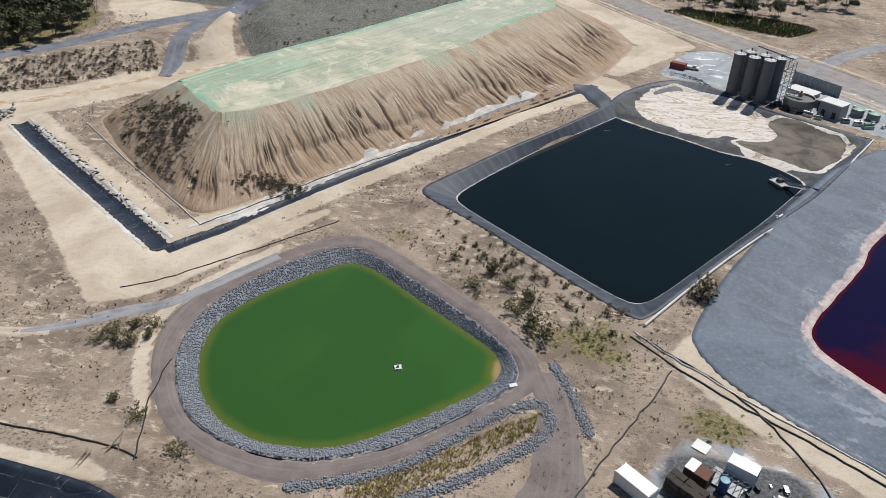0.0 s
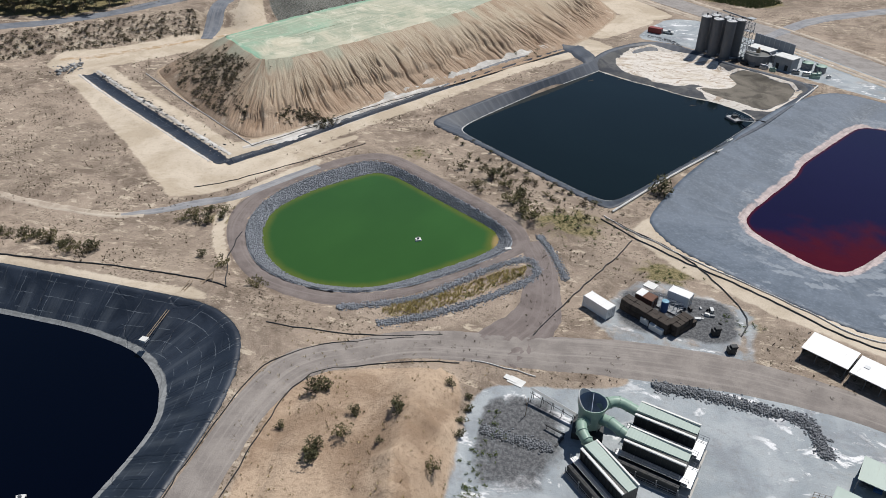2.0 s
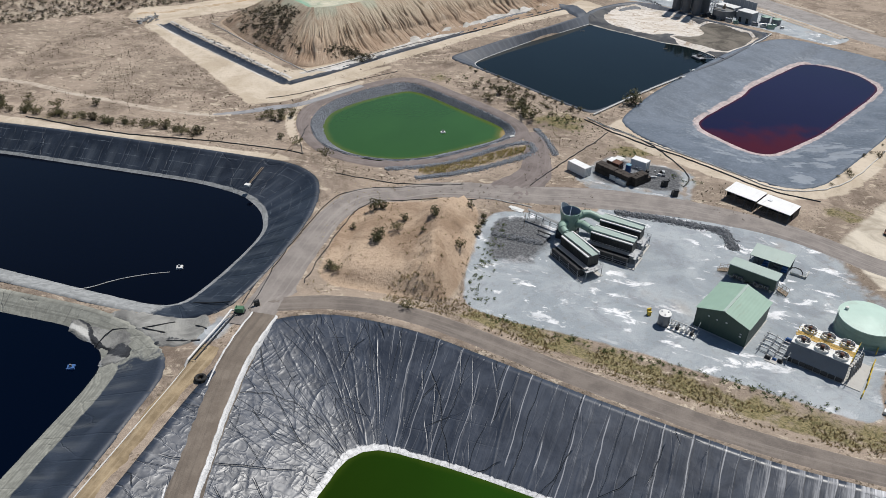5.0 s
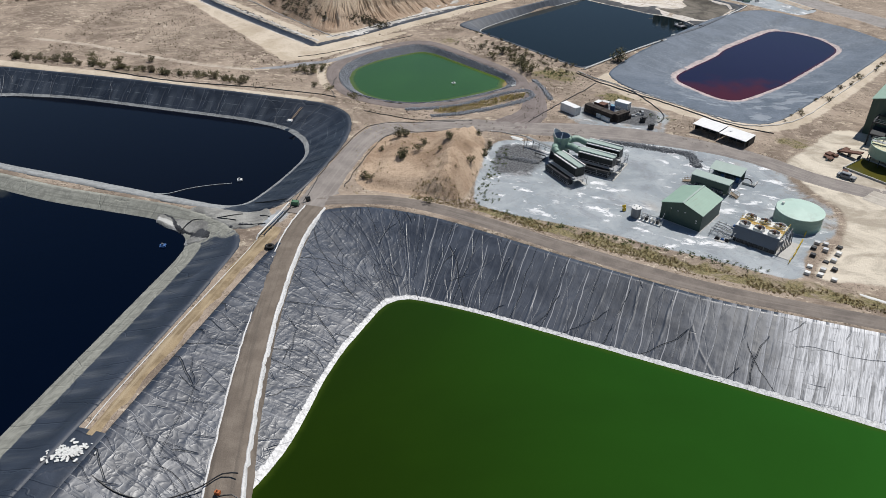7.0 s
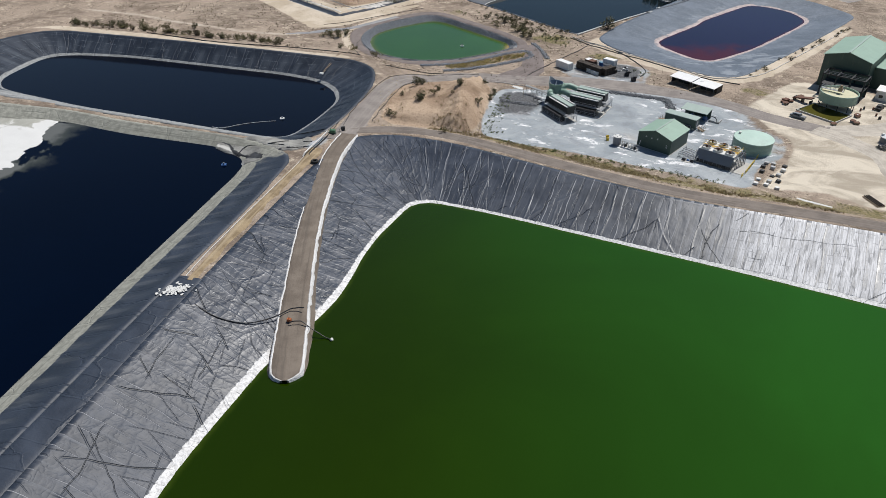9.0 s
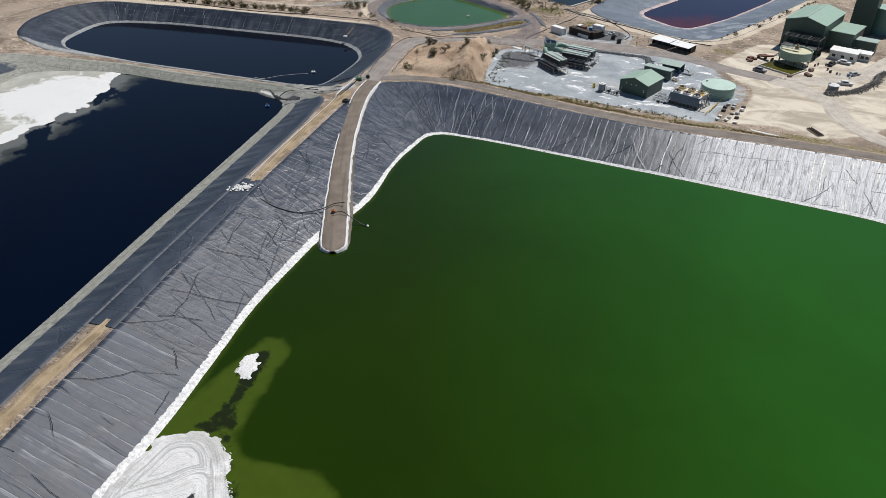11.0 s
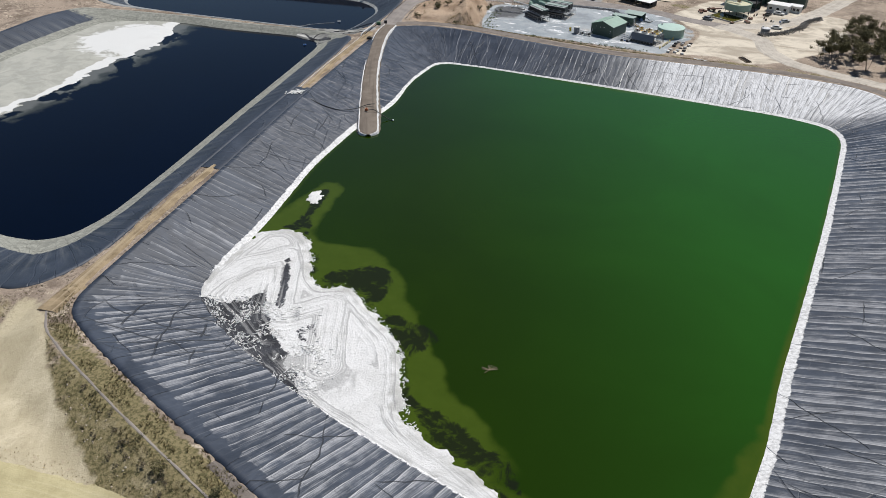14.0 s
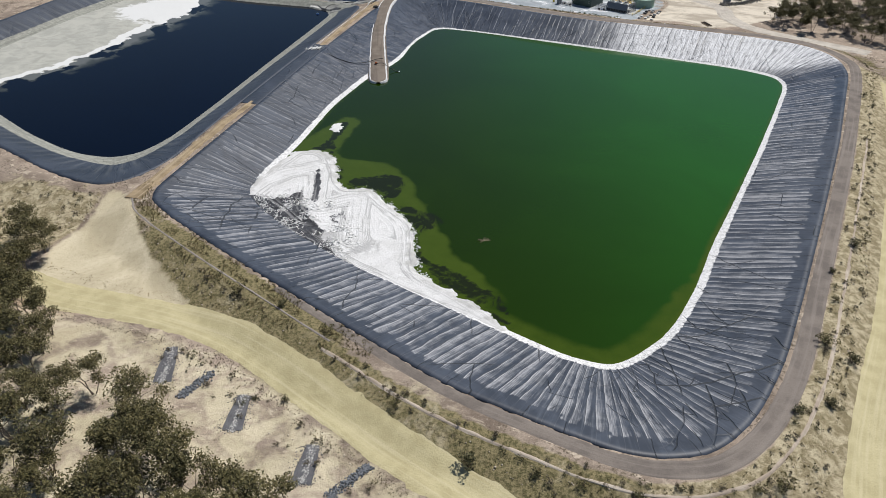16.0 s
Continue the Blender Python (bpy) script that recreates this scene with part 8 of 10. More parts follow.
def pallets():
    rng = random.Random(3)
    for k in range(15):
        x, y = 71.6 + (k % 3) * 2.3 + rng.uniform(-0.4, 0.4) + (k // 3) * 0.9, 2.6 + (k // 3) * 3.6 + rng.uniform(-0.8, 0.8) - (k % 3) * 0.5
        t = thing("pallet_load", x, y, 0.02, YAW + rng.uniform(-8, 8), "low wrapped pallet load on the pale yard", "pallet load", "pallet loads beside the cooler")
        h = rng.uniform(0.35, 0.9)
        part("pallet", bm_box(-0.65, 0.65, -0.6, 0.6, 0, 0.14), M_TIMBER, t)
        part("load", bm_box(-0.6, 0.6, -0.55, 0.55, 0.14, h, taper=0.06), rng.choice((M_OFFWHITE, M_OFFWHITE, M_STEEL, M_DARK)), t)
    for i, (x, y, l) in enumerate(((69.6, 9.5, 2.4), (70.6, 12.3, 2.6), (71.6, 15.0, 2.6), (68.2, 6.3, 1.2), (73.1, 19.4, 1.2))):
        t = thing("yellow_barrier", x, y, 0.0, 68, "yellow steel barrier on the plant's edge", "barrier", "yellow barriers")
        bm = bmesh.new()
        rails(bm, [(-l / 2, 0, 0), (l / 2, 0, 0)], 1.0, 1.1, 0.09)
        part("frame", bm, M_YELLOW, t)
    t = thing("timber_stack", 99.8, 1.4, None, -62, "stack of dark sleepers and poles on pale ground", "timber")
    for k in range(7):
        bm = bmesh.new()
        rod(bm, (-2.8, -1.0 + 0.33 * k, 0.18 + 0.22 * (k % 2)), (2.8, -1.0 + 0.33 * k, 0.18 + 0.22 * (k % 2)), 0.17, n=6)
        part("pole", bm, (M_TIMBER, M_CRATE)[k % 2], t)
    t = thing("white_edge_strip", 85, -3.6, None, -18, "pale spilled lime strip beside the track", "spill")
    part("strip", bm_box(-4.4, 4.4, -0.5, 0.5, 0.0, 0.14, taper=0.3), M_OFFWHITE, t)


green_shed()
plant_cabin()
canopy()
cooler()
pipe_rack()
store_tank(72.0, 25.4, 5.4, 3.6, M_DUCT, plain("tank_roof_green", (0.42, 0.55, 0.48), 0.45, scale=0.3), "wide green steel tank with a low cone roof")
small_tank_skid()
first_house = filter_house(24.0, 46.6, -17)
copy_thing(first_house, pose(22.5, 40.6, 0, 0, 0, -17))
copy_thing(first_house, pose(15.6, 34.6, 0, 0, 0, -47))
hopper()
shelter()
crate_yard()
pallets()

# ---- the mill in the north-east and the silos in the north ----
def vehicle(x, y, yaw, mat, label, z=None, tray=False):
    t = thing("utility_vehicle" if tray else "parked_car", x, y, z, yaw, label, "car")
    bm = bmesh.new()
    box(bm, -2.35, 2.35, -0.88, 0.88, 0.38, 0.95, taper=0.05)
    part("body", bm, mat, t)
    bm = bmesh.new()
    if tray:
        box(bm, -0.2, 1.3, -0.8, 0.8, 0.95, 1.65, taper=0.18)
        box(bm, -2.3, -0.35, -0.9, 0.9, 0.95, 1.2)
    else:
        box(bm, -1.7, 1.0, -0.8, 0.8, 0.95, 1.55, taper=0.22)
    part("cabin", bm, mat, t)
    part("windscreen", bm_box(0.75 if not tray else 1.0, 1.0 if not tray else 1.25, -0.66, 0.66, 1.0, 1.4, taper=0.05), M_GLASS, t)
    for s in (-1, 1):
        part("side_window", bm_box(-1.0 if not tray else 0.0, 0.6 if not tray else 0.95, s * 0.74 - 0.03, s * 0.74 + 0.03, 1.02, 1.38), M_GLASS, t)
        for xx in (-1.45, 1.45):
            bm = bmesh.new()
            rod(bm, (xx, s * 0.72, 0.34), (xx, s * 0.92, 0.34), 0.34, n=14)
            w = part("wheel", bm, M_RUBBER, t)
            bm = bmesh.new()
            rod(bm, (xx, s * 0.9, 0.34), (xx, s * 0.935, 0.34), 0.19, n=10)
            part("rim", bm, M_STEEL, w)
    return t


def mill_building():
    t = thing("mill_building", 110.2, 96.2, 0.0, -25, "tall green steel mill building with a gabled roof", "building")
    w, l, e, a = 7.4, 12.5, 11.0, 13.0
    for s in (-1, 1):
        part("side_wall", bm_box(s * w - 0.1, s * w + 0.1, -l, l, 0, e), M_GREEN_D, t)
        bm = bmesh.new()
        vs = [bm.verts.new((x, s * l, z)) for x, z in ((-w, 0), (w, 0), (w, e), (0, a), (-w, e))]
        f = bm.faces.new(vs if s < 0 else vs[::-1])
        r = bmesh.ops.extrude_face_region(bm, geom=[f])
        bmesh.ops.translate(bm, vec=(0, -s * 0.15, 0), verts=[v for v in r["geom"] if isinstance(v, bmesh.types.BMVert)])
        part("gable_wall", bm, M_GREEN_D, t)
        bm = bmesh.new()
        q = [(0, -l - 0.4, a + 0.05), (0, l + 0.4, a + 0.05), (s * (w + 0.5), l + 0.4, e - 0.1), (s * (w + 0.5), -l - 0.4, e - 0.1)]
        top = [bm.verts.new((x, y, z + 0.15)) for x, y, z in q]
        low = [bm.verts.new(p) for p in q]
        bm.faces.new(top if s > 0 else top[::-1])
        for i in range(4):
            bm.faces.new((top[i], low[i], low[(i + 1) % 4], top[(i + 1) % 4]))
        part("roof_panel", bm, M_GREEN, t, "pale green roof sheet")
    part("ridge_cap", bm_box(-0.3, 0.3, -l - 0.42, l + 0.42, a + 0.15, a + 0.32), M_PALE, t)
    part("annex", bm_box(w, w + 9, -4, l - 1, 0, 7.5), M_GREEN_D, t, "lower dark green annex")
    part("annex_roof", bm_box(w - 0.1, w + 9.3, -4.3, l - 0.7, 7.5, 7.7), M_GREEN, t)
    part("roller_door", bm_box(-3, 3, -l - 0.18, -l - 0.05, 0, 5.5), M_DARK, t)
    b = thing("bin_house", 133.5, 119.5, 0.0, -25, "tall dark green steel bin house behind the mill", "building")
    part("wall", bm_box(-4.2, 4.2, -3.6, 3.6, 0, 15.0), M_GREEN_D, b)
    part("roof", bm_box(-4.5, 4.5, -3.9, 3.9, 15.0, 15.25), M_GREEN, b, "pale green roof sheet")
    part("door", bm_box(-1.6, 1.6, -3.7, -3.58, 0, 3.6), M_DARK, b)
    bm = bmesh.new()
    rails(bm, [(-4.3, -3.7, 15.25), (4.3, -3.7, 15.25)], 1.0, 1.4, 0.05)
    part("handrail", bm, M_STEEL, b)
    store_tank(141.6, 121.0, 4.7, 10.5, plain("teal_tank_paint", (0.10, 0.21, 0.175), 0.5), plain("teal_tank_roof", (0.27, 0.40, 0.35), 0.5), "big teal steel tank with a railed roof beside the mill")
    f = thing("open_gantry", 104.8, 79.5, 0.0, -25, "dark open steel frame before the mill", "steel frame")
    for x in (-6.5, -2.2, 2.2, 6.5):
        for y in (-3.4, 3.4):
            part("column", bm_box(x - 0.2, x + 0.2, y - 0.2, y + 0.2, 0, 7.0), M_DARK, f)
    for z in (3.4, 7.0):
        bm = bmesh.new()
        for y in (-3.4, 3.4):
            box(bm, -6.7, 6.7, y - 0.18, y + 0.18, z, z + 0.35)
        for x in (-6.5, -2.2, 2.2, 6.5):
            box(bm, x - 0.15, x + 0.15, -3.4, 3.4, z, z + 0.3)
        part("beam", bm, M_DARK, f)
    part("deck", bm_box(-6.5, 6.5, -3.3, 3.3, 3.7, 3.8), M_DARK, f)
    part("screen_wall", bm_box(-6.6, 6.6, 3.5, 3.65, 0, 7.2), M_GREEN_D, f)
    bm = bmesh.new()
    rails(bm, [(-6.5, -3.4, 7.3), (6.5, -3.4, 7.3)], 1.0, 1.6, 0.05)
    part("handrail", bm, M_GREYSTEEL, f)


def thickener(x, y, r, z0, h, mat, top, label, z=0.0, bridge=True):
    t = thing("thickener", x, y, z, -24, label, "tank")
    bm = bmesh.new()
    lathe(bm, [(r * 0.4, z0 - 1.0), (r, z0), (r, h), (r + 0.15, h), (r + 0.15, h + 0.15), (r - 0.12, h + 0.15), (r - 0.12, h - 0.5)], 48)
    part("shell", bm, mat, t)
    bm = bmesh.new()
    lathe(bm, [(r - 0.1, h - 0.45), (0.02, h - 0.45)], 48)
    part("slurry", bm, top, t)
    for k in range(10):
        bm = bmesh.new()
        c, s = math.cos(k * 0.628) * (r - 0.4), math.sin(k * 0.628) * (r - 0.4)
        rod(bm, (c, s, 0), (c, s, z0 + 0.2), 0.13, n=6)
        part("leg", bm, M_DARK, t)
    if bridge:
        bm = bm_box(-r, r * 0.2, -0.5, 0.5, h + 0.2, h + 0.35)
        rails(bm, [(-r, -0.5, h + 0.35), (0.2 * r, -0.5, h + 0.35)], 1.0, 1.3, 0.05)
        rails(bm, [(-r, 0.5, h + 0.35), (0.2 * r, 0.5, h + 0.35)], 1.0, 1.3, 0.05)
        part("bridge", bm, M_STEEL, t)
        bm = bm_box(-0.6, 0.6, -0.6, 0.6, h + 0.3, h + 1.5)
        rod(bm, (0, 0, h + 1.4), (0, 0, h + 2.2), 0.35, n=10)
        part("drive", bm, M_TIMBER, t)


def mill_yard():
    thickener(100.9, 66.8, 5.7, 2.6, 5.4, M_DUCT, plain("pale_slurry", (0.52, 0.50, 0.34), 0.7), "raised green thickener tank with cream slurry and bridge")
    t = thing("bund_pond", 96.6, 60.4, 0.0, -38, "concrete bund holding shallow olive water", "bund")
    bm = bmesh.new()
    for a in ((-6.6, 6.6, -5.2, -4.9), (-6.6, 6.6, 4.9, 5.2), (-6.6, -6.3, -5.2, 5.2), (6.3, 6.6, -5.2, 5.2)):
        box(bm, *a, 0, 0.55)
    part("wall", bm, M_CONC, t)
    part("water", bm_box(-6.3, 6.3, -4.9, 4.9, 0.05, 0.25), M_OLIVE, t, "shallow olive water")
    rng = random.Random(12)
    for k in range(14):
        x, y = rng.choice(((85.2, 66), (87, 69), (90, 72), (88.5, 57.5), (92, 53), (97, 50.5), (104, 55), (107, 60)))
        x, y = x + rng.uniform(-1.2, 1.2), y + rng.uniform(-1.2, 1.2)
        s = rng.uniform(0.5, 1.0)
        t = thing("steel_skip", x, y, None, rng.uniform(0, 90), "weathered steel skip beside the bund", "skip")
        bm = bm_box(-s, s, -s * 0.7, s * 0.7, 0, s * 0.9, taper=-0.12)
        part("body", bm, rng.choice((M_RUST, M_DARK, M_TIMBER, M_OFFWHITE, M_GREYSTEEL)), t)
        part("lip", bm_box(-s - 0.15, s + 0.15, -s * 0.7 - 0.15, s * 0.7 + 0.15, s * 0.9, s * 0.9 + 0.08), M_RUST, t)
    t = thing("screen_deck", 91.3, 69.2, None, -38, "rusty inclined screening deck", "machine")
    bm = bm_box(-3.2, 3.2, -1.0, 1.0, 1.2, 1.6)
    for v in bm.verts:
        v.co.z += v.co.x * 0.22
    part("deck", bm, M_RUST, t)
    for x in (-2.8, 0, 2.8):
        part("leg", bm_box(x - 0.15, x + 0.15, -0.9, 0.9, 0, 1.2), M_DARK, t)
    for x, y, yaw, mat, label in ((116, 48.4, -6, M_OFFWHITE, "white parked car on the dusty plant road"), (114.8, 69.8, 60, M_DARK, "dark parked car beside the offices"), (119.6, 72.8, -20, M_OFFWHITE, "white parked car beside the offices"), (120.6, 59.5, 35, M_STEEL, "silver parked car on the dusty plant road"), (88.0, 54.2, -30, M_GREYSTEEL, "grey parked car beside the bund")):
        vehicle(x, y, yaw, mat, label)
    store_tank(110.9, 41.6, 1.7, 1.9, M_GREYSTEEL, M_LID, "small dark tank with pale lid beside the road", 0.0)
    for x, y, l, w, h, mat, label in ((120.5, 79.5, 9.5, 6.0, 3.2, M_WHITE, "white flat-roofed plant office"), (127.5, 80.5, 5.0, 4.5, 2.8, M_WHITE, "white flat-roofed plant office"), (129.2, 90.5, 8.5, 5.0, 5.0, M_GREEN, "dark green two-storey plant office")):
        t = thing("plant_office", x, y, None, -22, label, "building")
        part("wall", bm_box(-l / 2, l / 2, -w / 2, w / 2, 0, h), M_GREEN_D if mat is M_GREEN else M_OFFWHITE, t)
        part("roof", bm_box(-l / 2 - 0.3, l / 2 + 0.3, -w / 2 - 0.3, w / 2 + 0.3, h, h + 0.18), M_WHITE if mat is not M_GREEN else M_PALE, t)
        for k in range(3):
            xx = -l / 2 + (k + 0.5) * l / 3
            wn = part("window", bm_box(xx - 0.6, xx + 0.6, -w / 2 - 0.06, -w / 2, 1.0, 2.0), M_GLASS, t)
            part("frame", bm_box(xx - 0.68, xx + 0.68, -w / 2 - 0.04, -w / 2 + 0.02, 0.92, 2.08), M_OFFWHITE, wn)
    for k in range(12):
        x, y = 111 + rng.uniform(-5, 9), 62 + rng.uniform(-6, 7)
        s = rng.uniform(0.3, 0.8)
        t = thing("stored_drum", x, y, None, 0, "steel drum standing on pale ground", "drum")
        bm = bmesh.new()
        lathe(bm, [(0.3, 0), (0.3, 0.44), (0.32, 0.45), (0.3, 0.47), (0.3, 0.88), (0.02, 0.9)], 12)
        part("shell", bm, rng.choice((M_BLUE, M_RUST, M_OFFWHITE, M_DARK)), t)


def silo(x, y, h):
    t = thing("cement_silo", x, y, 0.0, 0, "tall dark grey concrete silo with pale domed lid", "silo", "row of silos")
    r = 1.85
    bm = bmesh.new()
    prof = [(r + 0.1, 0), (r + 0.1, 0.3)]
    for k in range(9):
        z = 0.3 + k * (h - 0.6) / 9
        prof += [(r, z), (r, z + (h - 0.6) / 9 - 0.08), (r + 0.035, z + (h - 0.6) / 9 - 0.04)]
    prof += [(r, h - 0.3), (r + 0.08, h - 0.25), (r + 0.08, h)]
    lathe(bm, prof, 36)
    part("shell", bm, M_SILO, t, smooth=False)
    bm = bmesh.new()
    lathe(bm, [(r + 0.08, h), (r * 0.6, h + 0.35), (0.02, h + 0.5)], 36)
    lid = part("lid", bm, M_LID, t, "pale grey dome")
    bm = bmesh.new()
    rod(bm, (0.2, 0.2, h + 0.3), (0.2, 0.2, h + 1.1), 0.3, n=8)
    rod(bm, (-1.2, 0, h + 0.1), (1.6, 0, h + 0.6), 0.12, n=6)
    part("vent", bm, M_DARK, lid)
    bm = bmesh.new()
    rails(bm, [(r * 0.98 * math.cos(a * 0.785), r * 0.98 * math.sin(a * 0.785), h) for a in range(9)][:9], 0.95, 1.8, 0.04)
    part("handrail", bm, M_STEEL, t)
    return t


def north_works():
    for x, y, h in ((36.4, 258.2, 13.7), (40.6, 254.9, 13.9), (45.0, 252.0, 14.3), (40.2, 262.2, 13.4), (44.6, 259.2, 13.6), (48.9, 256.6, 13.8)):
        silo(x, y, h)
    t = thing("lattice_tower", 52.0, 254.4, 0.0, -35, "grey steel lattice tower with platforms beside the silos", "tower")
    for sx in (-1.3, 1.3):
        for sy in (-1.3, 1.3):
            bm = bmesh.new()
            rod(bm, (sx, sy, 0), (sx, sy, 14), 0.11, n=5)
            part("leg", bm, M_STEEL, t)
    for k in range(6):
        z = 1 + k * 2.4
        bm = bmesh.new()
        for s in (-1.3, 1.3):
            rod(bm, (-1.3, s, z), (1.3, s, z + 2.2), 0.07, n=4)
            rod(bm, (s, -1.3, z + 2.2), (s, 1.3, z), 0.07, n=4)
            rod(bm, (-1.3, s, z), (1.3, s, z), 0.07, n=4)
            rod(bm, (s, -1.3, z), (s, 1.3, z), 0.07, n=4)
        part("bracing", bm, M_STEEL, t)
        if k % 2:
            part("platform", bm_box(-1.4, 1.4, -1.4, 1.4, z + 2.2, z + 2.28), M_STEEL, t)
    bm = bmesh.new()
    rod(bm, (-14, 3.5, 14.6), (0, 0.6, 14.4), 0.25, n=6)
    part("top_conveyor", bm, M_GREYSTEEL, t)
    thickener(56.4, 249.6, 4.6, 0.6, 3.9, M_GREYSTEEL, plain("dark_slurry", (0.14, 0.14, 0.13), 0.5), "grey round open-topped process tank")
    for x, y, l, w, h, yaw, mat, label in ((58.8, 257.8, 9, 5, 3.6, -38, M_WHITE, "low white-roofed process building"), (66.3, 246.5, 7.0, 5.0, 4.6, -38, M_WHITE, "grey-green process building with flat pale roof"), (66.8, 254, 7, 6, 2.2, -38, M_GREYSTEEL, "flat grey slab building")):
        t = thing("process_building", x, y, 0.0, yaw, label, "building")
        part("wall", bm_box(-l / 2, l / 2, -w / 2, w / 2, 0, h), M_WALLGREY, t)
        part("roof", bm_box(-l / 2 - 0.25, l / 2 + 0.25, -w / 2 - 0.25, w / 2 + 0.25, h, h + 0.2), M_OFFWHITE if mat is M_WHITE else M_WALLGREY, t)
        for k in range(2):
            part("door", bm_box(-l / 4 + k * l / 2 - 0.6, -l / 4 + k * l / 2 + 0.6, -w / 2 - 0.06, -w / 2, 0, 2.2), M_DARK, t)
    t = thing("screen_wall", 65.0, 270.6, 0.0, -42, "long plain grey steel screen wall", "wall")
    for k in range(8):
        part("panel", bm_box(-9 + k * 2.26, -9 + k * 2.26 + 2.2, -0.12, 0.12, 0, 4.0), M_WALLGREY, t)
        part("post", bm_box(-9.1 + k * 2.26, -8.9 + k * 2.26, -0.25, 0.25, 0, 4.1), M_STEEL, t)
    for x, y in ((74.4, 249.2), (78.6, 246.6)):
        store_tank(x, y, 1.9, 2.3, M_GREYSTEEL, M_DUCT, "squat grey-green tank on a pale pad")
    for k, (x, y, s) in enumerate(((52, 246.5, 1.2), (54.6, 244.6, 1.0), (58.6, 243.2, 1.4), (61.5, 241.4, 1.1), (63.5, 250, 1.0), (69.5, 241.5, 1.2), (72.8, 240.2, 1.2), (75.6, 238.8, 1.5), (48.6, 248.2, 1.0), (50.3, 250.4, 1.3), (80.5, 240.4, 0.8), (77.6, 242.5, 0.9))):
        t = thing("process_skid", x, y, None, -38 + 7 * k, "small dark pump and pipe skid beside the works", "machine")
        bm = bm_box(-s, s, -s * 0.6, s * 0.6, 0, s * 0.7)
        rod(bm, (-s, 0, s), (s, 0, s), s * 0.32, n=8)
        rod(bm, (s * 0.4, 0, 0), (s * 0.4, 0, s * 1.7), s * 0.14, n=6)
        part("body", bm, (M_DARK, M_GREYSTEEL, M_STEEL, M_DUCT)[k % 4], t)
    c = container(19.0, 278.4, -20, M_RED, "dark red open tipper body on the gravel pad", 5.4, 2.4, 2.2, "tipper_body")
    vehicle(24.2, 278.8, -14, M_OFFWHITE, "white utility vehicle beside the red tipper body", None, True)
    t = thing("signal_mast", 50.6, 268.0, 0.0, 0, "thin dark leaning mast behind the silos", "mast")
    bm = bmesh.new()
    rod(bm, (0, 0, 0), (2.0, 1.0, 13), 0.09, 0.05, 5)
    part("pole", bm, M_DARK, t)


mill_building()
mill_yard()
north_works()

# ---- plants ----
M_LEAF = leaf_material("gum_leaves", (0.048, 0.047, 0.019), (0.145, 0.125, 0.052))
M_LEAF_F = leaf_material("dark_gum_leaves", (0.035, 0.042, 0.022), (0.095, 0.10, 0.05))
M_LEAF_D = leaf_material("dark_shrub_leaves", (0.042, 0.044, 0.020), (0.10, 0.092, 0.043))
M_LEAF_B = leaf_material("brown_shrub_leaves", (0.055, 0.045, 0.028), (0.12, 0.095, 0.055))
M_LEAF_G = leaf_material("green_weed_leaves", (0.055, 0.085, 0.025), (0.12, 0.15, 0.05))
M_STRAW = leaf_material("straw_grass", (0.24, 0.185, 0.10), (0.42, 0.345, 0.19))
M_YGRASS = leaf_material("yellow_grass", (0.40, 0.32, 0.13), (0.62, 0.53, 0.26))
M_BARK = plain("gum_bark", (0.17, 0.14, 0.115), 0.9, var=0.35, scale=1.5)

LEAF_V = np.array([(-0.5, 0, 0), (0, -0.22, 0.04), (0.5, 0, 0), (0, 0.22, 0.04)], float)
TUFT_V = np.array([(0.16 * math.cos(a), 0.16 * math.sin(a), 0.0) for a in (0, 1.26, 2.51, 3.77, 5.03)] + [(0.55 * math.cos(a + 0.5), 0.55 * math.sin(a + 0.5), 0.75 + 0.25 * (i % 2)) for i, a in enumerate((0, 1.26, 2.51, 3.77, 5.03))], float)
TUFT_F = np.array([(i, (i + 1) % 5, 5 + i) for i in range(5)] + [(0, 2, 6), (1, 3, 8)])


def leaf_mesh(name, centres, radii, per, size, mat, rng):
    """Leaves thrown round many small clumps."""
    n = len(centres) * per
    d = rng.normal(0, 1, (n, 3))
    d /= np.linalg.norm(d, axis=1)[:, None]
    r = np.repeat(radii, per)[:, None] * rng.uniform(0.25, 1, n)[:, None] ** 0.5
    pos = np.repeat(centres, per, 0) + d * r * np.array([1, 1, 0.72])
    v = np.repeat(LEAF_V[None], n, 0) * (size * rng.uniform(0.6, 1.4, n))[:, None, None]
    a, b = rng.uniform(0, 6.283, n), rng.uniform(-1.2, 1.2, n)
    ca, sa, cb, sb = np.cos(a), np.sin(a), np.cos(b), np.sin(b)
    x = v[..., 0] * cb[:, None] + v[..., 2] * sb[:, None]
    z = -v[..., 0] * sb[:, None] + v[..., 2] * cb[:, None]
    c = rng.uniform(-1.0, 1.0, n)[:, None]
    y, z = v[..., 1] * np.cos(c) - z * np.sin(c), v[..., 1] * np.sin(c) + z * np.cos(c)
    v = np.stack([x * ca[:, None] - y * sa[:, None], x * sa[:, None] + y * ca[:, None], z], -1) + pos[:, None]
    me = bpy.data.meshes.new(name)
    f = (np.arange(n * 4)).reshape(-1, 4)
    me.vertices.add(n * 4)
    me.vertices.foreach_set("co", v.reshape(-1).astype(np.float32))
    me.loops.add(n * 4)
    me.loops.foreach_set("vertex_index", f.reshape(-1).astype(np.int32))
    me.polygons.add(n)
    me.polygons.foreach_set("loop_start", np.arange(0, n * 4, 4, dtype=np.int32))
    me.polygons.foreach_set("loop_total", np.full(n, 4, np.int32))
    me.materials.append(mat)
    me.update(calc_edges=True)
    return me


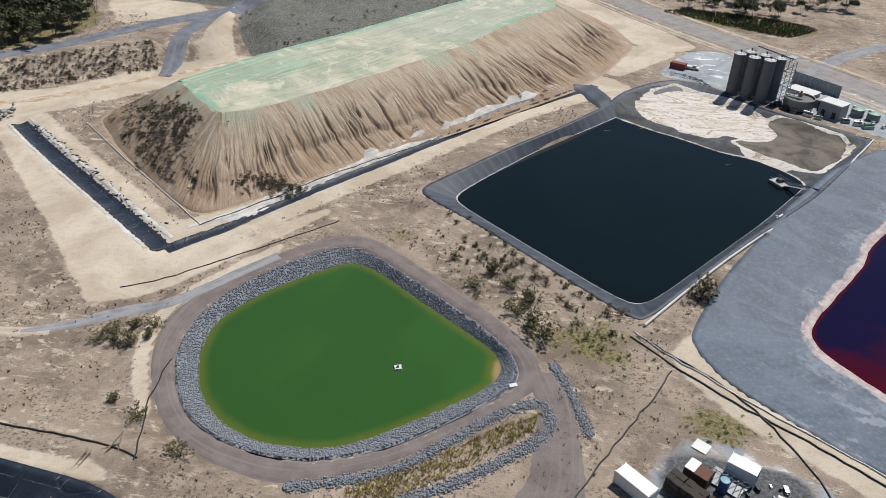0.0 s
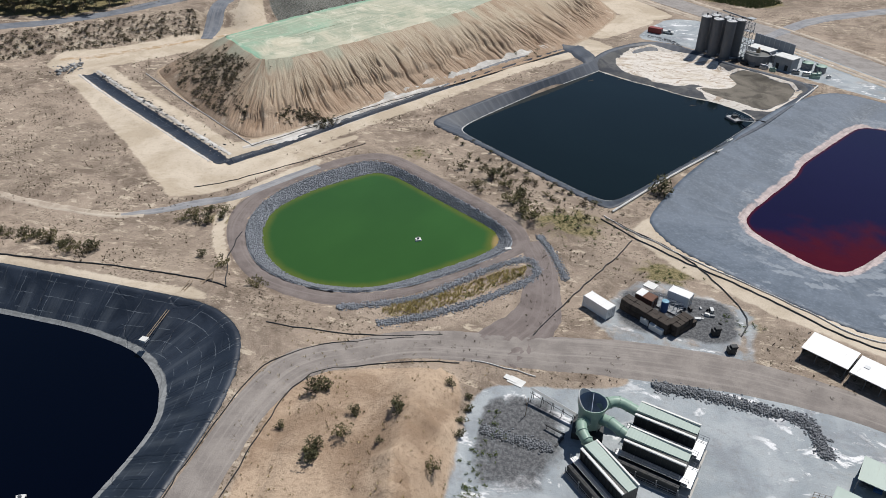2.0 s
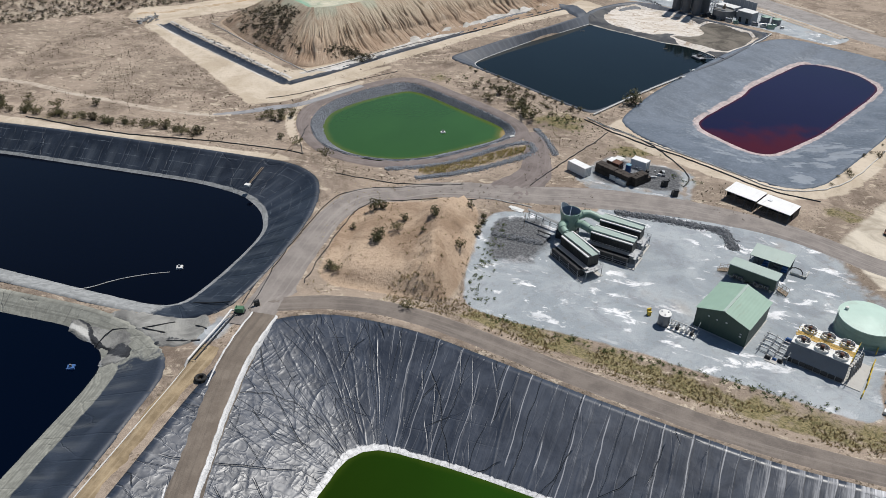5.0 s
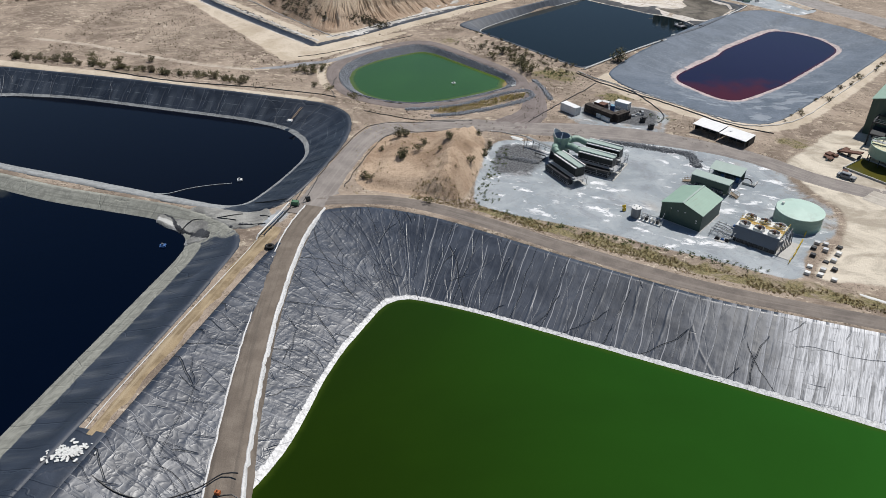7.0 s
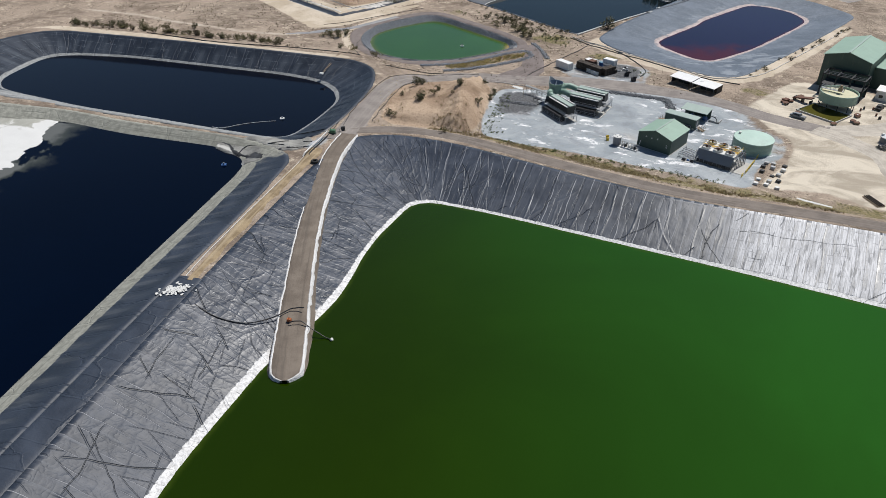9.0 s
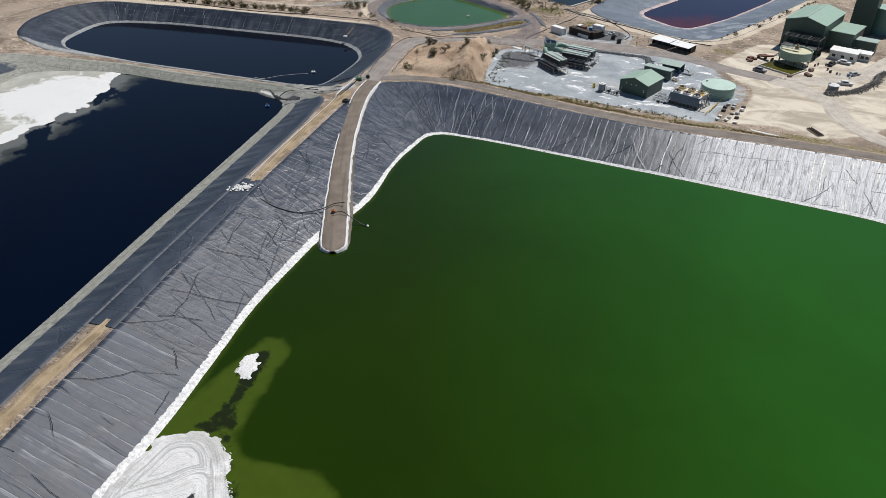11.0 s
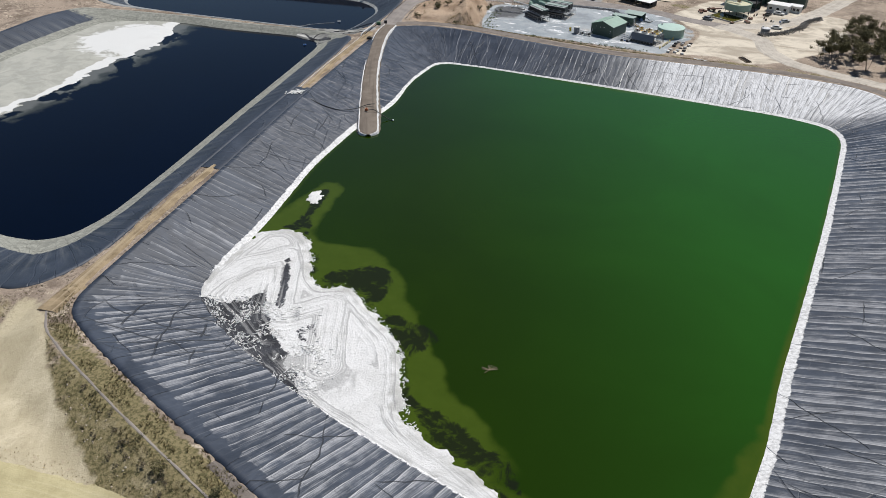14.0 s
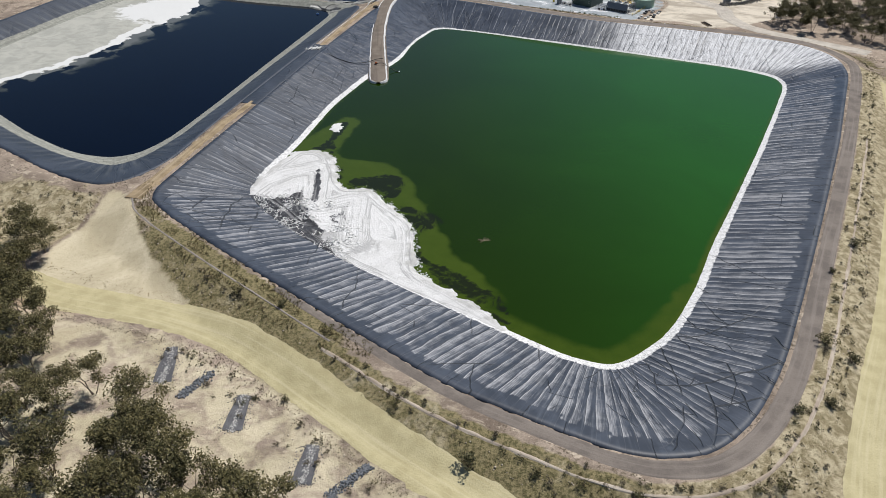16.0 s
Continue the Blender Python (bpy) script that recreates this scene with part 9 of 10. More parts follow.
def gum_tree(seed, tall, stems, label, open_crown=False, per=52, leaf=0.36, mat=None, far=False):
    rng = np.random.default_rng(seed)
    t = thing("gum_tree", 0, 0, 0, 0, label, "tree", "gum trees round the ponds")
    bm = bmesh.new()
    tips = []

    def grow(p, d, length, r, level):
        q = p + d * length
        sides = 3 if far else (6, 5, 4, 3)[level]
        if level < 2 and not far:
            mid = p + d * length * 0.5 + Vector(rng.normal(0, 0.06 * length, 3))
            rod(bm, p, mid, r, r * 0.8, sides, False)
            rod(bm, mid, q, r * 0.8, r * 0.6, sides, False)
        else:
            rod(bm, p, q, r, r * 0.6, sides, False)
        if level >= 2:
            tips.append(q)
            if level >= 3:
                return
        for k in range(rng.integers(2, 4)):
            nd = (d + Vector(rng.normal(0, 0.46, 3)) + Vector((0, 0, 0.10))).normalized()
            grow(q, nd, length * rng.uniform(0.45, 0.7), r * 0.58, level + 1)

    for s in range(stems):
        a = rng.uniform(0, 6.283)
        lean = rng.uniform(0.08, 0.40) * (1 if stems > 1 else 0.5)
        grow(Vector((0.15 * s * math.cos(a), 0.15 * s * math.sin(a), -0.3)), Vector((lean * math.cos(a), lean * math.sin(a), 1)).normalized(), tall * 0.42, 0.020 * tall / math.sqrt(stems), 0)
    part("trunk", bm, M_BARK, t, "pale brown forked trunk")
    tips = np.array([tuple(p) for p in tips])
    c = tips[rng.random(len(tips)) < (0.65 if open_crown else 0.95)]
    c = np.concatenate([c, c[rng.integers(0, len(c), len(c) // 4)] + rng.normal(0, 0.6, (len(c) // 4, 3))])
    crown = new("crown", leaf_mesh("crown", c, rng.uniform(0.65, 1.35, len(c)) * tall / 9, per if not open_crown else per // 2, leaf, mat or M_LEAF, rng))
    crown.parent = t
    tagged(crown, "grey-green drooping leaves in clumps")
    return t


def shrub(seed, mat, label, per=20, leaf=0.24, group="scattered shrubs"):
    rng = np.random.default_rng(seed)
    t = thing("shrub", 0, 0, 0, 0, label, "shrub", group)
    bm = bmesh.new()
    for k in range(5):
        a = rng.uniform(0, 6.283)
        rod(bm, (0, 0, -0.1), (0.5 * math.cos(a), 0.5 * math.sin(a), rng.uniform(0.4, 0.9)), 0.045, 0.02, 4, False)
    part("stem", bm, M_BARK, t)
    n = 11
    c = rng.normal(0, 0.42, (n, 3)) * np.array([1, 1, 0.5]) + np.array([0, 0, 0.55])
    c[:, 2] = np.abs(c[:, 2]) + 0.12
    crown = new("crown", leaf_mesh("crown", c, rng.uniform(0.26, 0.5, n), per, leaf, mat, rng))
    crown.parent = t
    return t


def ground_z(x, y):
    return float(land(x, y))


def plant_out(kinds, spots, rng, lo, hi, sink=0.05):
    for x, y, *s in spots:
        k = kinds[rng.integers(0, len(kinds))]
        s = s[0] if s else rng.uniform(lo, hi)
        ob = copy_thing(k, pose(x, y, ground_z(x, y) - sink, 0, 0, rng.uniform(0, 360)))
        ob.scale = (s * rng.uniform(0.9, 1.15), s * rng.uniform(0.9, 1.15), s * rng.uniform(0.85, 1.1))


def scrub(name, kinds, spots, rng, lo, hi, label):
    """Scrub too thick to count: the shrubs' leaves as one mesh."""
    spots = np.array([(p[0], p[1]) for p in spots])
    pick = rng.integers(0, len(kinds), len(spots))
    for i, k in enumerate(kinds):
        here = spots[pick == i]
        if not len(here):
            continue
        crown = [c for c in k.children if c.name.startswith("crown")][0]
        me = crown.data
        v = np.empty(len(me.vertices) * 3)
        me.vertices.foreach_get("co", v)
        f = np.arange(len(me.vertices)).reshape(-1, 4)
        strew(name, v.reshape(-1, 3), f, np.stack([here[:, 0], here[:, 1], land(here[:, 0], here[:, 1]) - 0.05], 1), rng.uniform(lo, hi, len(here)), me.materials[0], label, "scrub", rng, 0.0, True)


def woods():
    rng = np.random.default_rng(41)
    kinds = [gum_tree(1, 9.5, 3, "grey-green gum tree with several stems"), gum_tree(2, 10.5, 2, "grey-green gum tree with forked trunk"), gum_tree(3, 8.5, 4, "low spreading grey-green gum tree"), gum_tree(4, 9, 5, "thin open gum tree with bare stems", True)]
    south_edge = [(-30, -255), (-40, -246), (-23, -268), (-12, -284), (4, -270), (11, -276), (18, -284), (-34, -260), (-50, -234), (-37, -252), (-26, -262), (-20, -274), (-10, -278), (-7.5, -285), (-4, -267), (-0.5, -275), (6, -274), (9, -281), (15, -280), (21, -279), (25, -284), (28, -281), (-56, -229), (-52.5, -226), (-48, -242), (1, -286), (-14, -270)]
    south_deep = [(-56, -240.5), (-50, -238.5), (-47, -248), (-43, -247), (-51, -256), (-46, -262), (-36, -264), (-33, -256), (-43, -258), (-33, -268), (-28, -280), (-18, -288), (-52, -250), (-60, -238), (-38, -282), (-66, -228), (-62, -246), (12, -290), (-46, -270), (-2, -292), (-58, -222), (-63, -232), (-24, -290), (-10, -295), (8, -296), (-55, -243), (-40, -292)]
    far = [gum_tree(5, 9.5, 3, "dense dark gum tree in the far wood", per=10, leaf=0.95, mat=M_LEAF_F, far=True), gum_tree(6, 8.5, 4, "low dense dark gum tree in the far wood", per=10, leaf=0.95, mat=M_LEAF_F, far=True)]

    mid = [gum_tree(7, 9.5, 3, "dark gum tree with pale stems beside the plant road", per=36, leaf=0.56, far=True), gum_tree(8, 8.5, 4, "low gum tree with pale stems beside the plant road", True, per=40, leaf=0.5, far=True)]

    def wood(poly, gap, count):
        p = np.array(poly)
        out = []
        for _ in range(count * 40):
            x, y = rng.uniform(p[:, 0].min(), p[:, 0].max()), rng.uniform(p[:, 1].min(), p[:, 1].max())
            if len(out) < count and sdf(poly, np.array([x]), np.array([y]))[0][0] < 0 and all((x - a) ** 2 + (y - b) ** 2 > gap * gap for a, b in out):
                out.append((x, y))
        return out

    nw = wood(FOREST, 3.8, 110)
    ne = wood([(125, 14), (134, 2), (146, -4), (160, -14), (185, -14), (185, 60), (150, 58), (138, 36)], 4.8, 48)
    north = wood([(20, 368), (36, 355), (58, 354), (76, 372), (92, 372), (100, 400), (10, 400)], 4.8, 34)
    for which, spots, lo, hi in ((kinds, south_edge + south_deep, 1.0, 1.35), (mid, ne, 0.8, 1.15), (far, nw, 0.95, 1.35), (far, north, 0.8, 1.15)):
        plant_out(which, spots, rng, lo, hi, 0.1)
    for k, (x, y) in zip(far + mid, ((-200, 212), (48, 358), (152, 20), (158, 8))):
        k.matrix_basis = pose(x, y, ground_z(x, y) - 0.1, 0, 0, 40)
    for k, (x, y) in zip(kinds, ((-14, -262), (-32, -250), (2, -280), (-46, -252))):
        k.matrix_basis = pose(x, y, ground_z(x, y) - 0.1, 0, 0, 40)


TRACKS = [[(-52, -236), (-29, -239), (0, -242), (14.5, -248), (40, -261), (75, -276)], [(158, -60), (137, -160), (126, -202), (111, -252), (106, -280)]]


def shrubs():
    rng = np.random.default_rng(77)
    dark = [shrub(11, M_LEAF_D, "dark olive rounded shrub on dry ground", 36, 0.2), shrub(12, M_LEAF_D, "dark olive ragged shrub on dry ground", 30, 0.2), shrub(13, M_LEAF, "grey-green low shrub on dry ground", 34, 0.2)]
    brown = [shrub(14, M_LEAF_B, "brown half-dry shrub on the slope"), shrub(15, M_LEAF_B, "brown ragged dry shrub on the slope")]
    green = [shrub(16, M_LEAF_G, "small bright green weed clump")]
    by_pond = [(-20, 129, 1.7), (-16.4, 125, 1.3), (-11.3, 121, 1.7), (-13, 116.7, 1.6), (-10.3, 113, 1.7), (-7.6, 110.5, 2.0), (-23.2, 122.7, 1.3), (-29.6, 132.3, 1.0), (22.6, 131.9, 2.3), (-67.5, 71, 1.6), (-74, 73.6, 1.3), (-57, 65.8, 1.5)]
    on_hummock = [(-28.4, 25.5, 2.3), (-27.8, 27.5, 1.9), (-33.4, 40, 2.3), (-31.8, 41, 1.8), (-17.8, 36.2, 1.9), (-25.0, 31, 1.7), (-24.6, 36, 1.5), (-34.5, 14.5, 1.5), (-33, 14.2, 1.4), (-14.4, 4.8, 1.5), (-9.6, 28, 1.4), (-35.6, 31, 1.2), (-8, 38, 1.2), (-8.2, 41, 1.2), (-8.0, 44.5, 1.2), (-8.4, 47, 1.1), (-11.5, 47, 1.3), (-18.5, 30, 0.9)]
    by_road = [(-85, 89.6, 1.6), (-82, 92.4, 1.5), (-80.5, 87.5, 1.6), (-83, 87, 1.4), (-78, 90.5, 1.3), (-86.5, 87, 1.2), (-79, 93.5, 1.2)]
    on_bank = [(20.3, -239.5, 1.5), (8.4, -234.4, 1.3), (-1.8, -232, 1.5), (18.4, -255, 1.0), (37.6, -253.6, 1.1), (52, -262, 2.0), (62.6, -262, 1.1), (69.4, -262.5, 1.1), (77.5, -263, 1.3), (94.8, -257, 1.2), (98.6, -255, 1.6), (102.5, -239, 1.4), (110, -219, 1.8), (114.4, -204.3, 1.0), (122.7, -180.5, 2.0), (108.5, -234.5, 1.5), (114.7, -221.7, 1.9), (115.5, -194, 1.1), (146.5, -88, 1.1), (145, -81, 1.1)]
    plant_out(dark, [(x, y, k * (1.75 if 105 < y < 135 else 1.3 if y > 60 else 1.0)) for x, y, k in by_pond + on_hummock + by_road + on_bank], rng, 1, 1.4)
    # hedge of scrub along the north-west pond and on the heap's shaded face
    spots = [(x + rng.normal(0, 1.5), 67.5 + rng.normal(0, 1.6)) for x in np.linspace(-190, -94, 62)] + [(-141.5, 82.1), (-151, 76), (-165, 80), (-171, 75), (-160, 74)]
    plant_out(dark + brown[:1], spots, rng, 1.1, 2.3)
    grey_brown = leaf_material("grey_brown_scrub", (0.062, 0.052, 0.034), (0.145, 0.120, 0.080))
    tuft = shrub(20, M_LEAF_G, "small green weed tuft on damp ground", 8, 0.36)
    low = [shrub(17, M_LEAF_D, "dark olive low scrub clump on the slope", 10, 0.30), shrub(18, grey_brown, "brown low scrub clump on the slope", 10, 0.30), shrub(19, grey_brown, "brown dry scrub clump on the slope", 10, 0.30)]
    heap = []
    while len(heap) < 1500:
        x, y = rng.uniform(-150, -98, 500), rng.uniform(136, 185, 500)
        ok = (sdf(PILE_TOE, x, y)[0] < -2.0) & (sdf(PILE_TOP, x, y)[0] > 2.5) & (x * 0.866 - y * 0.5 < -146 - rng.uniform(0, 12, 500)) & (fbm((x * 0.79 + y * 0.61) / 3.0, (x * 0.61 - y * 0.79) / 9, 3, 53) > rng.uniform(0.30, 0.46, 500))
        heap += list(zip(x[ok], y[ok]))
    scrub("slope_scrub", low + low[1:] + low[1:], heap[:1500], rng, 0.3, 0.85, "brown-green scrub on the shaded face of the heap")
    foot = [(-89 + 14 * s + rng.normal(0, 1.2), 146.5 + 6 * s + rng.normal(0, 1.6)) for s in rng.uniform(0, 1, 120)] + [(-104 + rng.normal(0, 2), 156 + rng.normal(0, 2.5)) for _ in range(10)]
    foot += [(-60 + 45 * s + rng.normal(0, 1.5), 186 + 62 * s + rng.normal(0, 1.5)) for s in rng.uniform(0, 1, 10)]
    scrub("foot_scrub", low, foot, rng, 0.5, 1.0, "dark scrub at the foot of the heap")
    bank = [(-190 + s * 0.707 - q * 0.707, 185 + s * 0.707 + q * 0.707) for s, q in zip(rng.uniform(-75, 48, 1150), rng.uniform(2, 15, 1150))]
    scrub("bank_scrub", low + low[1:] + low[1:], bank, rng, 0.35, 0.95, "dark scrub on the far bank")
    reeds = rng.uniform((8, 328), (84, 364), (9000, 2))
    reeds = reeds[sdf([(10, 358), (39, 342), (64, 330), (80, 350), (54, 362), (30, 366)], reeds[:, 0], reeds[:, 1])[0] < 0]
    strew("reeds", TUFT_V, TUFT_F, np.stack([reeds[:, 0], reeds[:, 1], land(reeds[:, 0], reeds[:, 1])], 1), rng.uniform(0.5, 1.1, len(reeds)), leaf_material("reed_leaves", (0.055, 0.075, 0.028), (0.10, 0.12, 0.05)), "dark green reeds in a wet hollow", "reeds", rng, 0.06, True)
    hill = []
    while len(hill) < 170:
        x, y = rng.uniform(-200, -60, 500), rng.uniform(232, 340, 500)
        ok = (sdf(HILL, x, y)[0] < -1) & (fbm(x / 9, y / 9, 3, 54) > 0.5)
        hill += list(zip(x[ok], y[ok]))
    scrub("hill_scrub", low, hill[:170], rng, 0.4, 1.0, "grey-green low scrub on the dark hill")
    # thin scrub on the flats
    line = [(-30 + t * 40 + rng.normal(0, 4.5), 142 - t * 26 + rng.normal(0, 3.5)) for t in rng.uniform(0, 1, 70)]
    line += [(-36 + t * 30 + rng.normal(0, 0.8), 207 - (1 - t) * 50 + rng.normal(0, 0.8) - 6 * (1 - t)) for t in np.linspace(0, 1, 18)]
    line += [(90 + t * 32 + rng.normal(0, 1.2), 112 + t * 52 + rng.normal(0, 1.2)) for t in rng.uniform(-0.5, 1, 26)]
    line += [(28 + t * 25 + rng.normal(0, 1.0), 152 + t * 38 + rng.normal(0, 1.0)) for t in rng.uniform(-0.6, 1, 14)]
    plant_out(dark + brown, line, rng, 0.5, 1.1)
    weeds = [(2 + rng.normal(0, 5.5), 111 + rng.normal(0, 4.5)) for _ in range(70)] + [(24 + rng.normal(0, 4), 95 + rng.normal(0, 2)) for _ in range(26)] + [(38 + rng.normal(0, 2.5), 82 + rng.normal(0, 2.5)) for _ in range(14)]
    weeds += [(-4.5 + rng.normal(0, 1.6), 29 + rng.normal(0, 3)) for _ in range(16)] + [(-2 + rng.normal(0, 2), 15 + rng.normal(0, 1.2)) for _ in range(14)] + [(x, 8.5 - 0.145 * (x - 10) + rng.normal(0, 0.8)) for x in rng.uniform(0, 64, 60)]
    weeds += [(-43 + rng.normal(0, 5), 138 + rng.normal(0, 2)) for _ in range(16)] + [(-12 + t * 9 + rng.normal(0, 0.8), 80 + t * 10 + rng.normal(0, 0.8)) for t in rng.uniform(-0.6, 1, 22)]
    weeds += [(-5.5 + abs(rng.normal(0, 3.0)), rng.uniform(14, 46)) for _ in range(70)] + [(x, 8.6 - 0.15 * (x - 10) + rng.normal(0, 0.6)) for x in rng.uniform(-4, 66, 90)]
    scrub("green_weeds", [tuft], weeds, rng, 0.22, 0.55, "small green weeds on damp ground")
    verge = []
    while len(verge) < 520:
        x, y = rng.uniform(-45, 155, 500), rng.uniform(-275, -40, 500)
        d = sdf(D_RIM, x, y)[0]
        ok = (d > 6.0) & (d < 27) & (sdf(PAD_S, x, y)[0] > 1) & ((x > 60) | (y < -195)) & (line_dist(TRACKS[0], x, y) > 6) & (line_dist(TRACKS[1], x, y) > 5)
        verge += list(zip(x[ok], y[ok]))
    verge = verge[:520] + [(x, y) for x, y in zip(rng.uniform(-82, -46, 90), rng.uniform(-232, -202, 90)) if sdf(PAD_S, np.array([x]), np.array([y]))[0][0] > 1 and sdf(C_RIM, np.array([x]), np.array([y]))[0][0] > 4]
    scrub("verge_scrub", low, verge, rng, 0.3, 0.9, "small dry bushes on the embankment")
    for k, (x, y) in zip(dark + brown + green + low + [tuft], ((-7, 112), (-18, 131), (-22, 120), (-120, 150), (-112, 148), (4, 110), (-118, 153), (-122, 152), (-110, 150), (1, 113))):
        k.matrix_basis = pose(x, y, ground_z(x, y), 0, 0, 30)


def tussocks():
    rng = np.random.default_rng(99)

    def field(n, x0, x1, y0, y1, test):
        x, y = rng.uniform(x0, x1, n), rng.uniform(y0, y1, n)
        ok = test(x, y)
        for poly, crest, _ in BASINS:
            ok &= sdf(poly, x, y)[0] > (2.0 if crest < 5 else crest - 1)
        ok &= line_dist(DITCH, x, y) > 7
        for tr in TRACKS:
            ok &= line_dist(tr, x, y) > 5.2
        for poly in (YARD, PAD_NE, PAD_S, STRIP_W, STRIP_E, TRACK_N, PILE_TOE, STRIP_N):
            ok &= sdf(poly, x, y)[0] > 0
        x, y = x[ok], y[ok]
        return np.stack([x, y, land(x, y) - 0.03], 1)

    clump = lambda x, y, s, lo: fbm(x / s, y / s, 3, 55) > lo
    dry = field(17000, -200, 60, 55, 260, lambda x, y: clump(x, y, 12, 0.44))
    strew("dry_tussocks", TUFT_V, TUFT_F, dry, rng.uniform(0.25, 0.65, len(dry)), M_LEAF_B, "brown dry tussock grass on bare earth", "grass", rng, 0.06, True)
    straw = field(800, -45, -5, 5, 56, lambda x, y: clump(x, y, 5, 0.42))
    strew("straw_tussocks", TUFT_V, TUFT_F, straw, rng.uniform(0.25, 0.6, len(straw)), M_STRAW, "straw-coloured grass on the hummock", "grass", rng, 0.06, True)
    bank = field(60000, -60, 165, -285, -20, lambda x, y: (sdf(D_RIM, x, y)[0] > np.where((y < -200) & (x > 25), 6.2, 8.0)) & (sdf(D_RIM, x, y)[0] < 23) & ((x > 30) | (y < -190)) & (fbm(x / 7, y / 7, 3, 57) > 0.40))
    strew("bank_tussocks", TUFT_V, TUFT_F, bank, rng.uniform(0.2, 0.55, len(bank)), leaf_material("olive_tussock", (0.12, 0.105, 0.05), (0.26, 0.225, 0.12)), "olive-brown tussocks on the embankment", "grass", rng, 0.06, True)
    north = field(16000, -20, 90, -25, 15, lambda x, y: (sdf(D_RIM, x, y)[0] > 8.0) & (sdf(D_RIM, x, y)[0] < 17) & (fbm(x / 6, y / 6, 3, 58) > 0.38))
    strew("verge_tussocks", TUFT_V, TUFT_F, north, rng.uniform(0.25, 0.6, len(north)), M_STRAW, "straw and olive grass verge beside the yard", "grass", rng, 0.06, True)
    x, y = rng.uniform(-46, 30, 26000), rng.uniform(-250, -195, 26000)
    d = sdf(D_RIM, x, y)[0]
    ok = (d > 1.2) & (d < 8.5) & (np.abs(d - 5.9) > 0.7) & (sdf(PAD_S, x, y)[0] > 0) & (fbm(x / 4, y / 4, 3, 60) > 0.42)
    x, y = x[ok], y[ok]
    strew("crest_tussocks", TUFT_V, TUFT_F, np.stack([x, y, land(x, y)], 1), rng.uniform(0.2, 0.5, len(x)), leaf_material("olive_crest_tussock", (0.13, 0.11, 0.055), (0.27, 0.23, 0.12)), "olive-brown tussocks on the embankment crest", "grass", rng, 0.06, True)
    x, y = rng.uniform(-34, 0, 9000), rng.uniform(62, 96, 9000)
    ok = sdf([(-28, 64.5), (-20, 70), (-12, 78), (-4.5, 87), (-5, 90.5), (-10, 87), (-22, 74), (-32, 67)], x, y)[0] < -0.2
    x, y = x[ok], y[ok]
    strew("yellow_grass", TUFT_V, TUFT_F, np.stack([x, y, land(x, y)], 1), rng.uniform(0.3, 0.75, len(x)), M_YGRASS, "yellow dry grass between two rock rows", "grass", rng, 0.06, True)
    edge = spline(TRACKS[0], 0.25)
    t = np.gradient(edge[:, :2], axis=0)
    t /= np.linalg.norm(t, axis=1)[:, None]
    for side, count in ((1, 700), (-1, 1500)):
        i = rng.integers(0, len(edge) - 1, count)
        o = side * 5.6 + rng.normal(0, 0.8, count)
        x, y = edge[i, 0] - t[i, 1] * o, edge[i, 1] + t[i, 0] * o
        strew("road_edge_grass", TUFT_V, TUFT_F, np.stack([x, y, land(x, y)], 1), rng.uniform(0.10, 0.32, count), M_STRAW if side > 0 else M_LEAF_B, "thin dry grass line beside the sand road", "grass", rng, 0.06, True)
    stones = field(30000, -60, 165, -285, -20, lambda x, y: (sdf(D_RIM, x, y)[0] > 8.0) & (sdf(D_RIM, x, y)[0] < 26) & ((x > 30) | (y < -190)) & (fbm(x / 4, y / 4, 3, 59) > 0.46))
    strew("bank_stones", CUBE_V, CUBE_F, stones, rng.uniform(0.08, 0.32, len(stones)), stone_material("pale_field_stone", (0.30, 0.25, 0.19), (0.50, 0.44, 0.35)), "pale field stones on the embankment", "stones", rng, 0.16)


def scraps():
    rng = np.random.default_rng(131)
    s = rng.uniform(0, 1, 230) ** 1.5
    x, y = -165 + 70 * s + rng.normal(0, 0.6, 230), 165.5 - 43 * s + rng.normal(0, 1.0, 230) + 0.6
    strew("torn_sheet_scraps", CUBE_V, CUBE_F, np.stack([x, y, land(x, y) + 0.06], 1), rng.uniform(0.2, 0.8, (230, 1)) * rng.uniform(0.5, 1.5, (230, 3)), M_LINER_B, "torn black plastic scraps and dark clods beside the drain", "scraps", rng, 0.2, True, (1, 0.55, 0.14))
    x, y = rng.normal(-181, 2.6, 60), rng.normal(169, 3.4, 60)
    strew("rubble", CUBE_V, CUBE_F, np.stack([x, y, land(x, y) + 0.15], 1), rng.uniform(0.4, 1.6, (60, 1)) * rng.uniform(0.6, 1.4, (60, 3)), stone_material("grey_rubble", (0.20, 0.205, 0.21), (0.46, 0.455, 0.445)), "broken grey rubble beside the sandy track", "rubble", rng, 0.18, False, (1, 0.7, 0.35))


woods()
shrubs()
tussocks()
scraps()

# ---- pipes, floats and small things ----
def ground_pipe(pts, r, mat, label, name="pipe", lift=0.0, sag=0.6):
    c = spline([(p[0], p[1], p[2] if len(p) > 2 else 0.0) for p in pts], 2.0)
    rng = np.random.default_rng(int(abs(pts[0][0] * 7 + pts[0][1] * 3)))
    x, y = c[:, 0] + rng.normal(0, 0.12, len(c)) * (sag > 0), c[:, 1] + rng.normal(0, 0.12, len(c)) * (sag > 0)
    z = land(x, y) + r + lift if len(pts[0]) < 3 else c[:, 2]
    t = thing(name, float(x[0]), float(y[0]), 0.0, 0, label, "pipe")
    bm = bmesh.new()
    hose(bm, [(a - x[0], b - y[0], h) for a, b, h in zip(x, y, z)], r, 6)
    part("run", bm, mat, t)


